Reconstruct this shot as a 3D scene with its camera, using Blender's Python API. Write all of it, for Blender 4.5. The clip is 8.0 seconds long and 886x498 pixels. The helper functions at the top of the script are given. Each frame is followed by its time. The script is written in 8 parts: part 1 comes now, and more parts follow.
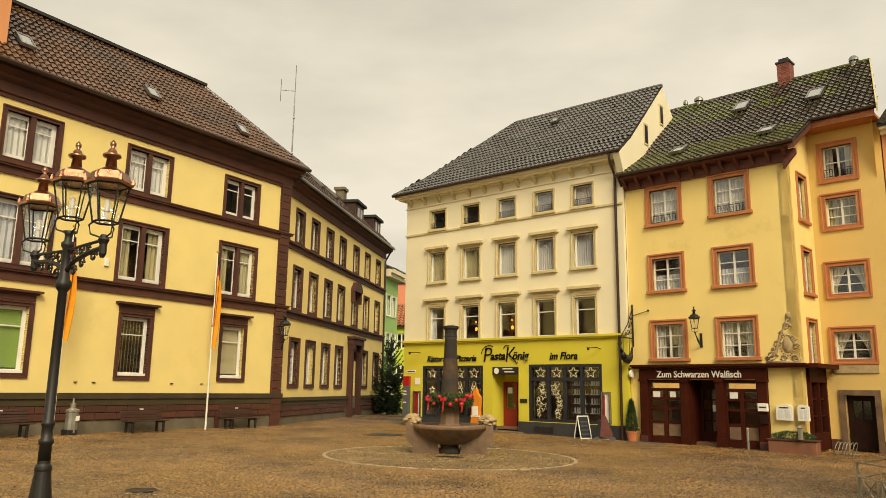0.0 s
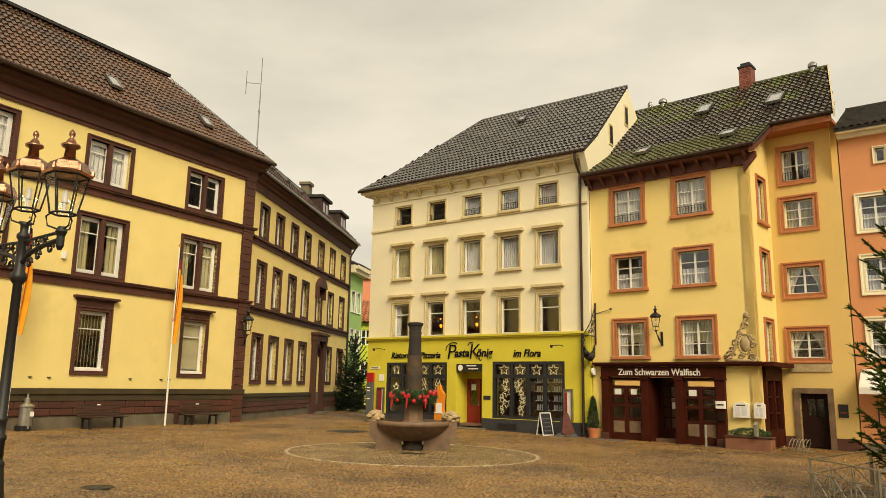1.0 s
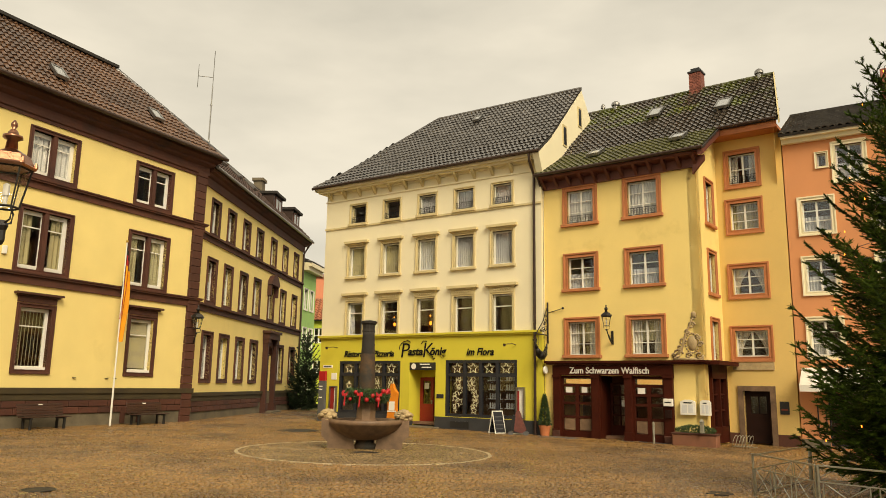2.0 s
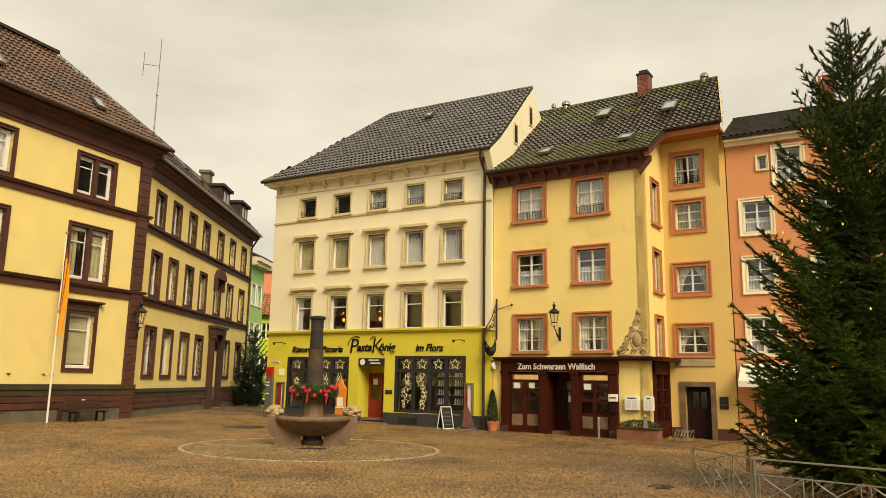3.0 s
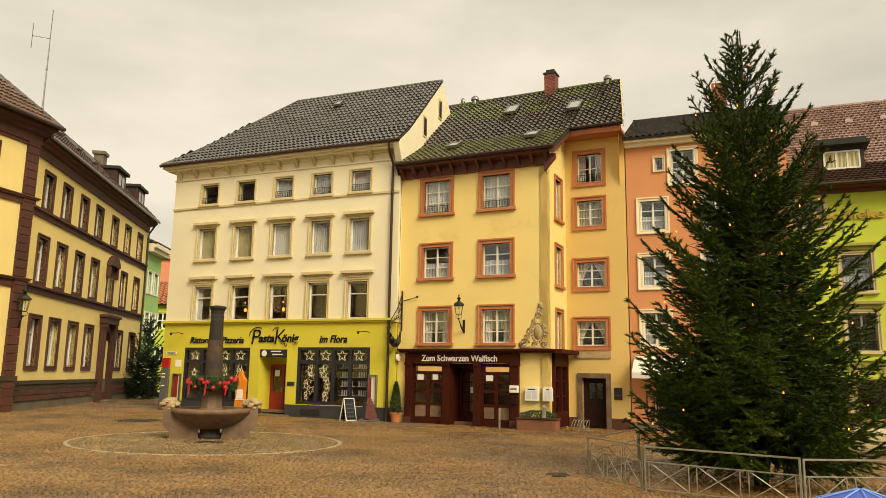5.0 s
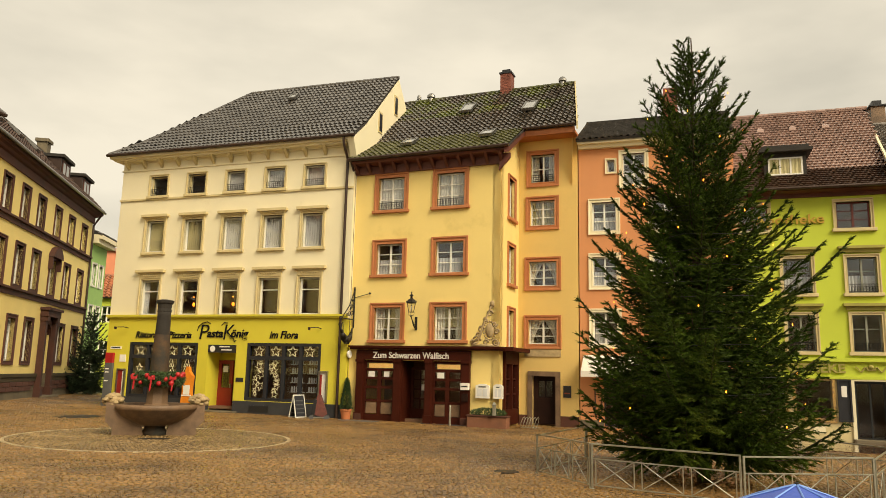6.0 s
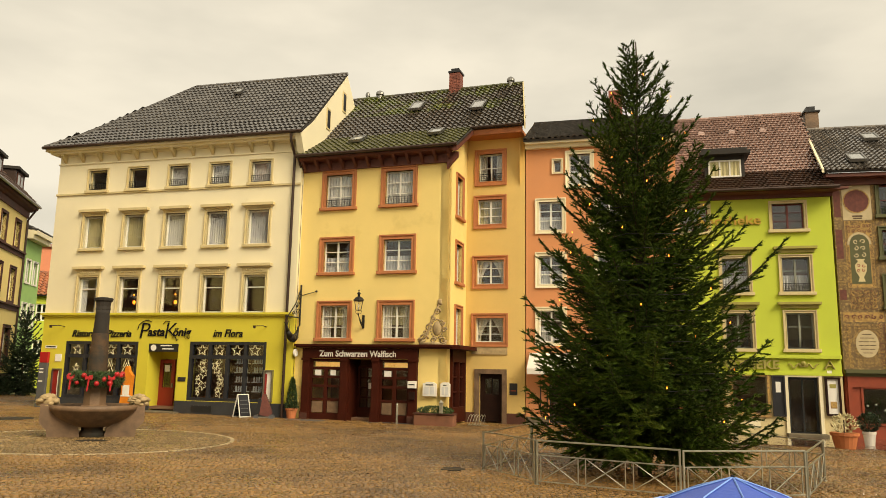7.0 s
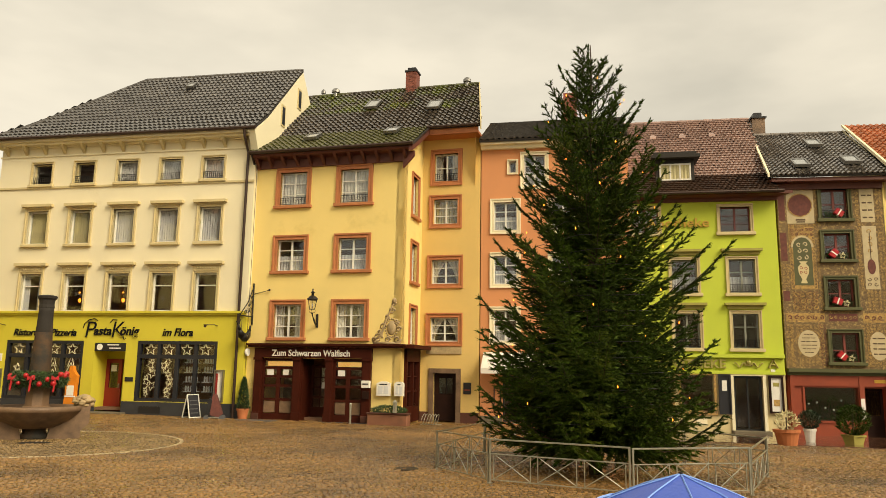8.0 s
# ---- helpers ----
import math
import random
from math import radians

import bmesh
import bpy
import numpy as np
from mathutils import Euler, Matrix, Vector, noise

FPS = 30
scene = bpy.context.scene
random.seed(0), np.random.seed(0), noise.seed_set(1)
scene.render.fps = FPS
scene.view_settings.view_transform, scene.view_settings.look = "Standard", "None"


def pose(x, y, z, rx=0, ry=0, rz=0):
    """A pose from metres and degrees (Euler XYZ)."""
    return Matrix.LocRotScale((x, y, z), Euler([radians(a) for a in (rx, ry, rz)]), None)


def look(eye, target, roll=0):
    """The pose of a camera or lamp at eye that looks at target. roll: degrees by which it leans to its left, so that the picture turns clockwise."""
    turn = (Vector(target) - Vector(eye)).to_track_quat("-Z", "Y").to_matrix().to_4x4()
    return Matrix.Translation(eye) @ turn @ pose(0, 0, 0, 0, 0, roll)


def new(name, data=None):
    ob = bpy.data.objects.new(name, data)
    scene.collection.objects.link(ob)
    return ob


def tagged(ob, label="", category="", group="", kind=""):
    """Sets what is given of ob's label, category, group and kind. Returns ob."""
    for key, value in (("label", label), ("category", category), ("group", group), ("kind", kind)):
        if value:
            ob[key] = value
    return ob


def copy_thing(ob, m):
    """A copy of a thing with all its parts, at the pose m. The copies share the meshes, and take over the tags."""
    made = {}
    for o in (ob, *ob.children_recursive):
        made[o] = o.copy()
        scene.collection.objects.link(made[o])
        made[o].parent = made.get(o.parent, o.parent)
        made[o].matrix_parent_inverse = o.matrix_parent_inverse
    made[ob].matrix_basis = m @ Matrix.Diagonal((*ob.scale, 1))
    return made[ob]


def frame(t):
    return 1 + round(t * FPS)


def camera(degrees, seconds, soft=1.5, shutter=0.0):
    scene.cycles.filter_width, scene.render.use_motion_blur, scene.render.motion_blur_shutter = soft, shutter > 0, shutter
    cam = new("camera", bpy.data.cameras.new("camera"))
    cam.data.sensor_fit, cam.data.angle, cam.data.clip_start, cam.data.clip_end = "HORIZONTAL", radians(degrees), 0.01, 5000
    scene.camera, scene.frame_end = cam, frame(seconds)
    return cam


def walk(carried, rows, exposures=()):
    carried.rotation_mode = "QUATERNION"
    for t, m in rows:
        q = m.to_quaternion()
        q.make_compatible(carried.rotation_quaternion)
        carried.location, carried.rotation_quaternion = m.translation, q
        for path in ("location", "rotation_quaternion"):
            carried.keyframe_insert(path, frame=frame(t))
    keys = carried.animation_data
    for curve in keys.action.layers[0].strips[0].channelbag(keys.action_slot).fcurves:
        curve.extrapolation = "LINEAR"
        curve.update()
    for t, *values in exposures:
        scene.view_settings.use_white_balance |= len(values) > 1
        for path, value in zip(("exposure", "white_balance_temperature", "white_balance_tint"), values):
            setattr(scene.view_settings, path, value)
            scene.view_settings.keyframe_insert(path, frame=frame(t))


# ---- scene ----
# ---------------------------------------------------------------- camera
cam = camera(61.87, 8.0, soft=0.55)
walk(cam, [
    (0.0, pose(0, 0, 2.0, 100.664, -0.807, 0.000)),
    (0.5, pose(0, 0, 2.0, 100.571, -0.958, -1.138)),
    (1.0, pose(0, 0, 2.0, 100.458, -1.037, -2.755)),
    (1.5, pose(0, 0, 2.0, 100.455, -0.985, -4.457)),
    (3.0, pose(0, 0, 2.0, 100.157, -0.905, -10.226)),
    (3.5, pose(0, 0, 2.0, 99.952, -0.883, -12.058)),
    (4.0, pose(0, 0, 2.0, 99.870, -0.752, -13.991)),
    (4.5, pose(0, 0, 2.0, 99.762, -0.727, -15.748)),
    (6.0, pose(0, 0, 2.0, 99.501, -1.307, -21.273)),
    (6.5, pose(0, 0, 2.0, 99.494, -1.232, -23.136)),
    (7.0, pose(0, 0, 2.0, 99.439, -0.996, -25.308)),
    (7.5, pose(0, 0, 2.0, 99.352, -0.919, -27.262)),
    (8.0, pose(0, 0, 2.0, 99.452, -0.908, -28.814)),], exposures=[(0.0, -0.02, 8300, 8.0), (8.0, 0.07, 8300, 8.0)])

# ---------------------------------------------------------------- overcast daylight
world = bpy.data.worlds.new("overcast_sky")
scene.world = world
world.use_nodes = True
wn, wl = world.node_tree.nodes, world.node_tree.links
wn.clear()
w_out = wn.new("ShaderNodeOutputWorld")
w_bg = wn.new("ShaderNodeBackground")
w_sky = wn.new("ShaderNodeTexSky")
w_sky.sky_type, w_sky.sun_disc = "NISHITA", False
w_sky.sun_elevation, w_sky.sun_rotation = radians(28), radians(200)
w_gain = wn.new("ShaderNodeVectorMath")
w_gain.operation = "SCALE"
w_gain.inputs["Scale"].default_value = 0.10
w_co = wn.new("ShaderNodeTexCoord")
w_map = wn.new("ShaderNodeMapping")
w_map.inputs["Scale"].default_value = (1.6, 1.6, 4.5)
w_noise = wn.new("ShaderNodeTexNoise")
w_noise.inputs["Scale"].default_value = 1.5
w_noise.inputs["Detail"].default_value = 5
w_noise.inputs["Roughness"].default_value = 0.5
w_ramp = wn.new("ShaderNodeValToRGB")
w_ramp.color_ramp.elements[0].position, w_ramp.color_ramp.elements[0].color = 0.32, (0.56, 0.57, 0.56, 1)
w_ramp.color_ramp.elements[1].position, w_ramp.color_ramp.elements[1].color = 0.62, (0.80, 0.80, 0.775, 1)
w_mix = wn.new("ShaderNodeMix")
w_mix.data_type = "RGBA"
w_mix.inputs["Factor"].default_value = 0.93
wl.new(w_co.outputs["Generated"], w_map.inputs["Vector"])
wl.new(w_map.outputs["Vector"], w_noise.inputs["Vector"])
wl.new(w_noise.outputs["Fac"], w_ramp.inputs["Fac"])
wl.new(w_sky.outputs["Color"], w_gain.inputs[0])
wl.new(w_gain.outputs["Vector"], w_mix.inputs["A"])
wl.new(w_ramp.outputs["Color"], w_mix.inputs["B"])
wl.new(w_mix.outputs["Result"], w_bg.inputs["Color"])
w_bg.inputs["Strength"].default_value = 1.07
wl.new(w_bg.outputs["Background"], w_out.inputs["Surface"])

sun = new("sun", bpy.data.lights.new("sun", "SUN"))
sun.data.energy, sun.data.angle, sun.data.color = 3.5, radians(30), (1.0, 0.95, 0.86)
sun.matrix_world = look((11, -40, 34), (0, 0, 0))


# ---------------------------------------------------------------- materials
def material(name, colour, rough=0.8, metal=0.0, var=0.12, grain=0.08, scale=3.0, fine=60.0, bump=0.15, stain=None,
             stain_at=(0.55, 0.75), island=0.0, spec=0.5, coat=0.0, object_random=0.0, stain_scale=0.6):
    """Two scales of colour variation, fine relief, optional stains of another colour."""
    m = bpy.data.materials.new(name)
    m.use_nodes = True
    n, l = m.node_tree.nodes, m.node_tree.links
    b = n["Principled BSDF"]
    b.inputs["Roughness"].default_value, b.inputs["Metallic"].default_value = rough, metal
    b.inputs["Specular IOR Level"].default_value = spec
    b.inputs["Coat Weight"].default_value = coat
    b.inputs["Coat Roughness"].default_value = 0.12
    co = n.new("ShaderNodeTexCoord")
    big = n.new("ShaderNodeTexNoise")
    big.inputs["Scale"].default_value, big.inputs["Detail"].default_value = scale, 4
    small = n.new("ShaderNodeTexNoise")
    small.inputs["Scale"].default_value, small.inputs["Detail"].default_value = fine, 3
    l.new(co.outputs["Object"], big.inputs["Vector"])
    l.new(co.outputs["Object"], small.inputs["Vector"])
    r1 = n.new("ShaderNodeMapRange")
    r1.inputs["From Min"].default_value, r1.inputs["From Max"].default_value = 0.25, 0.75
    r1.inputs["To Min"].default_value, r1.inputs["To Max"].default_value = 1 - var, 1 + var
    l.new(big.outputs["Fac"], r1.inputs["Value"])
    r2 = n.new("ShaderNodeMapRange")
    r2.inputs["From Min"].default_value, r2.inputs["From Max"].default_value = 0.25, 0.75
    r2.inputs["To Min"].default_value, r2.inputs["To Max"].default_value = 1 - grain, 1 + grain
    l.new(small.outputs["Fac"], r2.inputs["Value"])
    mul = n.new("ShaderNodeMath")
    mul.operation = "MULTIPLY"
    l.new(r1.outputs["Result"], mul.inputs[0])
    l.new(r2.outputs["Result"], mul.inputs[1])
    last = mul.outputs["Value"]
    for amount, node, out in ((island, "ShaderNodeNewGeometry", "Random Per Island"), (object_random, "ShaderNodeObjectInfo", "Random")):
        if amount:
            g = n.new(node)
            r3 = n.new("ShaderNodeMapRange")
            r3.inputs["To Min"].default_value, r3.inputs["To Max"].default_value = 1 - amount, 1 + amount
            l.new(g.outputs[out], r3.inputs["Value"])
            m3 = n.new("ShaderNodeMath")
            m3.operation = "MULTIPLY"
            l.new(last, m3.inputs[0])
            l.new(r3.outputs["Result"], m3.inputs[1])
            last = m3.outputs["Value"]
    base = n.new("ShaderNodeRGB")
    base.outputs[0].default_value = (*colour, 1)
    colour_out = base.outputs[0]
    if stain:
        sn = n.new("ShaderNodeTexNoise")
        sn.inputs["Scale"].default_value, sn.inputs["Detail"].default_value, sn.inputs["Roughness"].default_value = stain_scale, 7, 0.65
        l.new(co.outputs["Object"], sn.inputs["Vector"])
        sr = n.new("ShaderNodeMapRange")
        sr.inputs["From Min"].default_value, sr.inputs["From Max"].default_value = stain_at
        l.new(sn.outputs["Fac"], sr.inputs["Value"])
        mx = n.new("ShaderNodeMix")
        mx.data_type = "RGBA"
        l.new(sr.outputs["Result"], mx.inputs["Factor"])
        l.new(colour_out, mx.inputs["A"])
        mx.inputs["B"].default_value = (*stain, 1)
        colour_out = mx.outputs["Result"]
    sc = n.new("ShaderNodeVectorMath")
    sc.operation = "SCALE"
    l.new(colour_out, sc.inputs[0])
    l.new(last, sc.inputs["Scale"])
    l.new(sc.outputs["Vector"], b.inputs["Base Color"])
    if bump:
        bp = n.new("ShaderNodeBump")
        bp.inputs["Strength"].default_value, bp.inputs["Distance"].default_value = bump, 0.01
        l.new(small.outputs["Fac"], bp.inputs["Height"])
        l.new(bp.outputs["Normal"], b.inputs["Normal"])
    rr = n.new("ShaderNodeMapRange")
    rr.inputs["To Min"].default_value, rr.inputs["To Max"].default_value = max(0.02, rough - 0.1), min(1, rough + 0.1)
    l.new(big.outputs["Fac"], rr.inputs["Value"])
    l.new(rr.outputs["Result"], b.inputs["Roughness"])
    return m


def glass_material(name, tint=0.85, gleam=0.045):
    """Clear pane: gleam is what each face mirrors head-on; it grows towards grazing sight."""
    m = bpy.data.materials.new(name)
    m.use_nodes = True
    n, l = m.node_tree.nodes, m.node_tree.links
    n.clear()
    out, mix = n.new("ShaderNodeOutputMaterial"), n.new("ShaderNodeMixShader")
    clear, gloss, weight = n.new("ShaderNodeBsdfTransparent"), n.new("ShaderNodeBsdfGlossy"), n.new("ShaderNodeLayerWeight")
    power, span = n.new("ShaderNodeMath"), n.new("ShaderNodeMapRange")
    clear.inputs["Color"].default_value = (tint, tint, tint, 1)
    gloss.inputs["Roughness"].default_value = 0.03
    gloss.inputs["Color"].default_value = (0.90, 0.96, 1.0, 1)
    power.operation = "POWER"
    power.inputs[1].default_value = 5.0
    span.inputs["To Min"].default_value = gleam
    noise_n, bp = n.new("ShaderNodeTexNoise"), n.new("ShaderNodeBump")
    noise_n.inputs["Scale"].default_value = 1.6
    bp.inputs["Strength"].default_value, bp.inputs["Distance"].default_value = 0.12, 0.02
    l.new(noise_n.outputs["Fac"], bp.inputs["Height"])
    l.new(bp.outputs["Normal"], gloss.inputs["Normal"])
    l.new(weight.outputs["Facing"], power.inputs[0])
    l.new(power.outputs["Value"], span.inputs["Value"])
    l.new(span.outputs["Result"], mix.inputs["Fac"])
    l.new(clear.outputs["BSDF"], mix.inputs[1])
    l.new(gloss.outputs["BSDF"], mix.inputs[2])
    l.new(mix.outputs["Shader"], out.inputs["Surface"])
    return m


def glow(name, colour, strength):
    m = bpy.data.materials.new(name)
    m.use_nodes = True
    b = m.node_tree.nodes["Principled BSDF"]
    b.inputs["Base Color"].default_value = (*colour, 1)
    b.inputs["Emission Color"].default_value = (*colour, 1)
    b.inputs["Emission Strength"].default_value = strength
    return m


M_YELLOW = material("yellow_render", (0.80, 0.63, 0.24), 0.85, var=0.05, grain=0.04, scale=0.8, stain=(0.62, 0.48, 0.18), stain_at=(0.6, 0.95))
M_SAND = material("red_sandstone", (0.074, 0.023, 0.012), 0.75, var=0.25, grain=0.2, scale=1.5, fine=25, stain=(0.03, 0.014, 0.010), object_random=0.22)
M_CONC = material("weathered_concrete", (0.15, 0.12, 0.075), 0.8, var=0.2, grain=0.15, stain=(0.07, 0.06, 0.04), stain_at=(0.45, 0.7))
M_MOSSBAND = material("mossy_sandstone", (0.050, 0.034, 0.012), 0.85, var=0.3, grain=0.2, scale=2)
M_WHITE = material("white_paint", (0.78, 0.75, 0.66), 0.45, var=0.05, grain=0.03)
M_CREAM = material("cream_render", (0.79, 0.71, 0.49), 0.85, var=0.04, grain=0.04, scale=0.7, stain=(0.62, 0.52, 0.3), stain_at=(0.6, 0.95))
M_CREAMTRIM = material("cream_stone_trim", (0.60, 0.49, 0.26), 0.7, var=0.1, grain=0.08)
M_LIME = material("yellow_green_render", (0.63, 0.54, 0.055), 0.75, var=0.05, grain=0.04, scale=0.8, stain=(0.45, 0.38, 0.03), stain_at=(0.6, 0.95))
M_SLATE = material("dark_grey_paint", (0.018, 0.019, 0.024), 0.45, var=0.15, grain=0.1)
M_BASEGREY = material("dark_grey_plinth", (0.034, 0.035, 0.038), 0.6, var=0.25, grain=0.15, stain=(0.055, 0.05, 0.04))
M_WALF = material("warm_yellow_render", (0.84, 0.64, 0.235), 0.85, var=0.05, grain=0.04, scale=0.7, stain=(0.55, 0.40, 0.12), stain_at=(0.58, 0.9), stain_scale=0.45)
M_TERRA = material("terracotta_stone", (0.46, 0.17, 0.065), 0.7, var=0.12, grain=0.1, fine=30)
M_WOODRED = material("dark_red_wood", (0.050, 0.009, 0.004), 0.6, spec=0.12, var=0.2, grain=0.15, scale=2, fine=40)
M_OCHRE = material("ochre_render", (0.70, 0.48, 0.165), 0.85, var=0.06, grain=0.05, scale=0.7, stain=(0.48, 0.29, 0.08), stain_at=(0.58, 0.9))
M_SALMON = material("salmon_render", (0.64, 0.27, 0.115), 0.85, var=0.05, grain=0.04, scale=0.8, stain=(0.5, 0.2, 0.09), stain_at=(0.6, 0.95))
M_GREEN = material("lime_green_render", (0.50, 0.58, 0.065), 0.85, var=0.05, grain=0.04, scale=0.8, stain=(0.36, 0.46, 0.04), stain_at=(0.6, 0.95))
M_OLIVE = material("olive_stone_trim", (0.33, 0.29, 0.07), 0.7, var=0.12, grain=0.1)
M_MURAL = material("mural_ground", (0.165, 0.105, 0.050), 0.85, var=0.3, grain=0.3, scale=5, fine=22, stain=(0.4, 0.27, 0.1), stain_at=(0.5, 0.62), stain_scale=9)
M_MURALRED = material("mural_red_brown", (0.14, 0.045, 0.035), 0.85, var=0.3, grain=0.2, scale=6)
M_MURALGOLD = material("mural_gold", (0.44, 0.27, 0.085), 0.85, var=0.35, grain=0.3, scale=8, fine=20, stain=(0.2, 0.12, 0.06), stain_at=(0.5, 0.6), stain_scale=10)
M_MURALPALE = material("mural_pale_panel", (0.52, 0.42, 0.25), 0.85, var=0.12, grain=0.1, scale=4)
M_MURALGREEN = material("olive_green_frame", (0.085, 0.085, 0.030), 0.7, var=0.15, grain=0.1)
M_INKBROWN = material("brown_lettering", (0.10, 0.06, 0.03), 0.8)
M_REDFRONT = material("red_shopfront_paint", (0.27, 0.045, 0.016), 0.6, var=0.15, grain=0.1)
M_REDWOOD = material("red_window_paint", (0.18, 0.035, 0.022), 0.5)
M_TILE_DARK = material("dark_roof_tile", (0.092, 0.084, 0.076), 0.16, coat=0.6, var=0.22, grain=0.15, scale=1.2, fine=30, island=0.22, object_random=0.2)
M_TILE_MOSS = material("mossy_roof_tile", (0.064, 0.050, 0.038), 0.22, coat=0.4, var=0.3, grain=0.2, scale=1.2, fine=30, island=0.35, object_random=0.3,
                       stain=(0.085, 0.098, 0.018), stain_at=(0.47, 0.58), stain_scale=0.5)
M_TILE_MOSSY = material("very_mossy_roof_tile", (0.060, 0.050, 0.036), 0.45, var=0.3, grain=0.2, scale=1.2, fine=30, island=0.35, object_random=0.3,
                        stain=(0.150, 0.165, 0.018), stain_at=(0.40, 0.56), stain_scale=0.7)
M_TILE_BROWN = material("brown_roof_tile", (0.125, 0.066, 0.038), 0.22, coat=0.5, var=0.2, grain=0.2, scale=0.5, fine=30, island=0.3, object_random=0.28, stain=(0.075, 0.048, 0.034), stain_at=(0.45, 0.7), stain_scale=0.35)
M_TILE_RED = material("old_red_roof_tile", (0.35, 0.225, 0.185), 0.2, coat=0.8, var=0.12, grain=0.15, scale=1.0, fine=30, island=0.2, object_random=0.2)
M_TILE_FOOT = material("mossy_brown_tile", (0.062, 0.031, 0.019), 0.4, var=0.35, grain=0.3, scale=1.5, island=0.4, object_random=0.3, stain=(0.07, 0.055, 0.03))
M_TILE_GREY = material("grey_brown_roof_tile", (0.13, 0.112, 0.095), 0.18, coat=0.7, var=0.3, grain=0.2, scale=1.2, fine=30, island=0.35, object_random=0.3)
M_TILE_ORANGE = material("orange_roof_tile", (0.42, 0.15, 0.07), 0.6, var=0.2, grain=0.15, island=0.25, object_random=0.2)
M_BATTEN = material("roof_underlay", (0.03, 0.026, 0.022), 0.9)
M_BRICK = material("chimney_brick", (0.24, 0.075, 0.05), 0.8, var=0.2, grain=0.15, object_random=0.3)
M_ZINC = material("zinc_metal", (0.30, 0.29, 0.27), 0.35, metal=0.9, var=0.15)
M_PIPE = material("brown_downpipe", (0.05, 0.028, 0.02), 0.4, metal=0.3)
M_IRON = material("black_cast_iron", (0.014, 0.012, 0.010), 0.5, metal=0.1, var=0.2, grain=0.2)
M_COPPER = material("weathered_copper", (0.34, 0.16, 0.095), 0.3, metal=1.0, var=0.2, grain=0.1, scale=6)
M_GALV = material("galvanised_steel", (0.42, 0.41, 0.34), 0.35, metal=0.75, var=0.2, grain=0.15, scale=4, fine=90)
M_COBBLE = material("wet_granite_setts", (0.235, 0.128, 0.042), 0.28, var=0.22, grain=0.16, scale=0.35, fine=18, bump=0.12, coat=0.75, island=0.22, object_random=0.22, spec=0.5,
                    stain=(0.11, 0.064, 0.028), stain_at=(0.46, 0.64), stain_scale=0.3)
M_COBBLE.node_tree.nodes["Principled BSDF"].inputs["Coat Roughness"].default_value = 0.05
# puddled film of water: shinier patches on the setts
_nt = M_COBBLE.node_tree
_bs = next(n for n in _nt.nodes if n.type == "BSDF_PRINCIPLED")
_geo, _no, _mr = _nt.nodes.new("ShaderNodeNewGeometry"), _nt.nodes.new("ShaderNodeTexNoise"), _nt.nodes.new("ShaderNodeMapRange")
_no.inputs["Scale"].default_value = 0.33
_no.inputs["Detail"].default_value = 4.0
_nt.links.new(_geo.outputs["Position"], _no.inputs["Vector"])
_nt.links.new(_no.outputs["Fac"], _mr.inputs["Value"])
_mr.inputs["From Min"].default_value, _mr.inputs["From Max"].default_value = 0.42, 0.6
_mr.inputs["To Min"].default_value, _mr.inputs["To Max"].default_value = 0.55, 1.0
_nt.links.new(_mr.outputs["Result"], _bs.inputs["Coat Weight"])
M_GROUT = material("dark_wet_joints", (0.022, 0.014, 0.007), 0.75, var=0.3, grain=0.3, scale=1.2, fine=14, bump=0.5)
M_SETTPALE = material("pale_setts", (0.46, 0.36, 0.22), 0.35, var=0.2, grain=0.2, island=0.3, object_random=0.3)
M_SETTRING = material("worn_setts", (0.215, 0.140, 0.062), 0.25, var=0.3, grain=0.25, scale=0.6, coat=0.5, island=0.32, bump=0.1)
M_SLAB = material("wet_red_slab", (0.115, 0.046, 0.026), 0.22, var=0.25, grain=0.15, scale=0.8, fine=25, bump=0.08, coat=1.0, island=0.15, stain=(0.07, 0.03, 0.018), stain_at=(0.45, 0.65), stain_scale=0.5)
M_SLABJOINT = material("dark_slab_joint", (0.03, 0.016, 0.010), 0.7)
M_TROUGH = material("reddish_planter_stone", (0.21, 0.085, 0.045), 0.7, var=0.2, grain=0.15, scale=2, stain=(0.12, 0.05, 0.03))
M_FRAMEGREY = material("grey_green_window_paint", (0.26, 0.26, 0.20), 0.55, var=0.08)
M_INK = material("matt_black_letters", (0.010, 0.010, 0.011), 0.9, spec=0.1)
M_FOUNT = material("fountain_sandstone", (0.21, 0.125, 0.070), 0.6, var=0.22, grain=0.15, scale=2.5, fine=40, stain=(0.09, 0.055, 0.032), stain_at=(0.45, 0.7), stain_scale=1.5)
M_FOUNTCARVE = material("pale_carved_stone", (0.40, 0.29, 0.15), 0.75, var=0.25, grain=0.2, scale=6)
M_COLUMN = material("weathered_column_stone", (0.095, 0.048, 0.020), 0.8, var=0.3, grain=0.2, scale=2, stain=(0.03, 0.027, 0.02), stain_at=(0.42, 0.6), stain_scale=1.1)
M_SOOT = material("blackened_stone", (0.026, 0.021, 0.016), 0.85, var=0.3, grain=0.25, scale=3, stain=(0.07, 0.045, 0.026), stain_at=(0.55, 0.7), stain_scale=3)
M_WATER = material("basin_water", (0.03, 0.03, 0.022), 0.06, var=0.1)
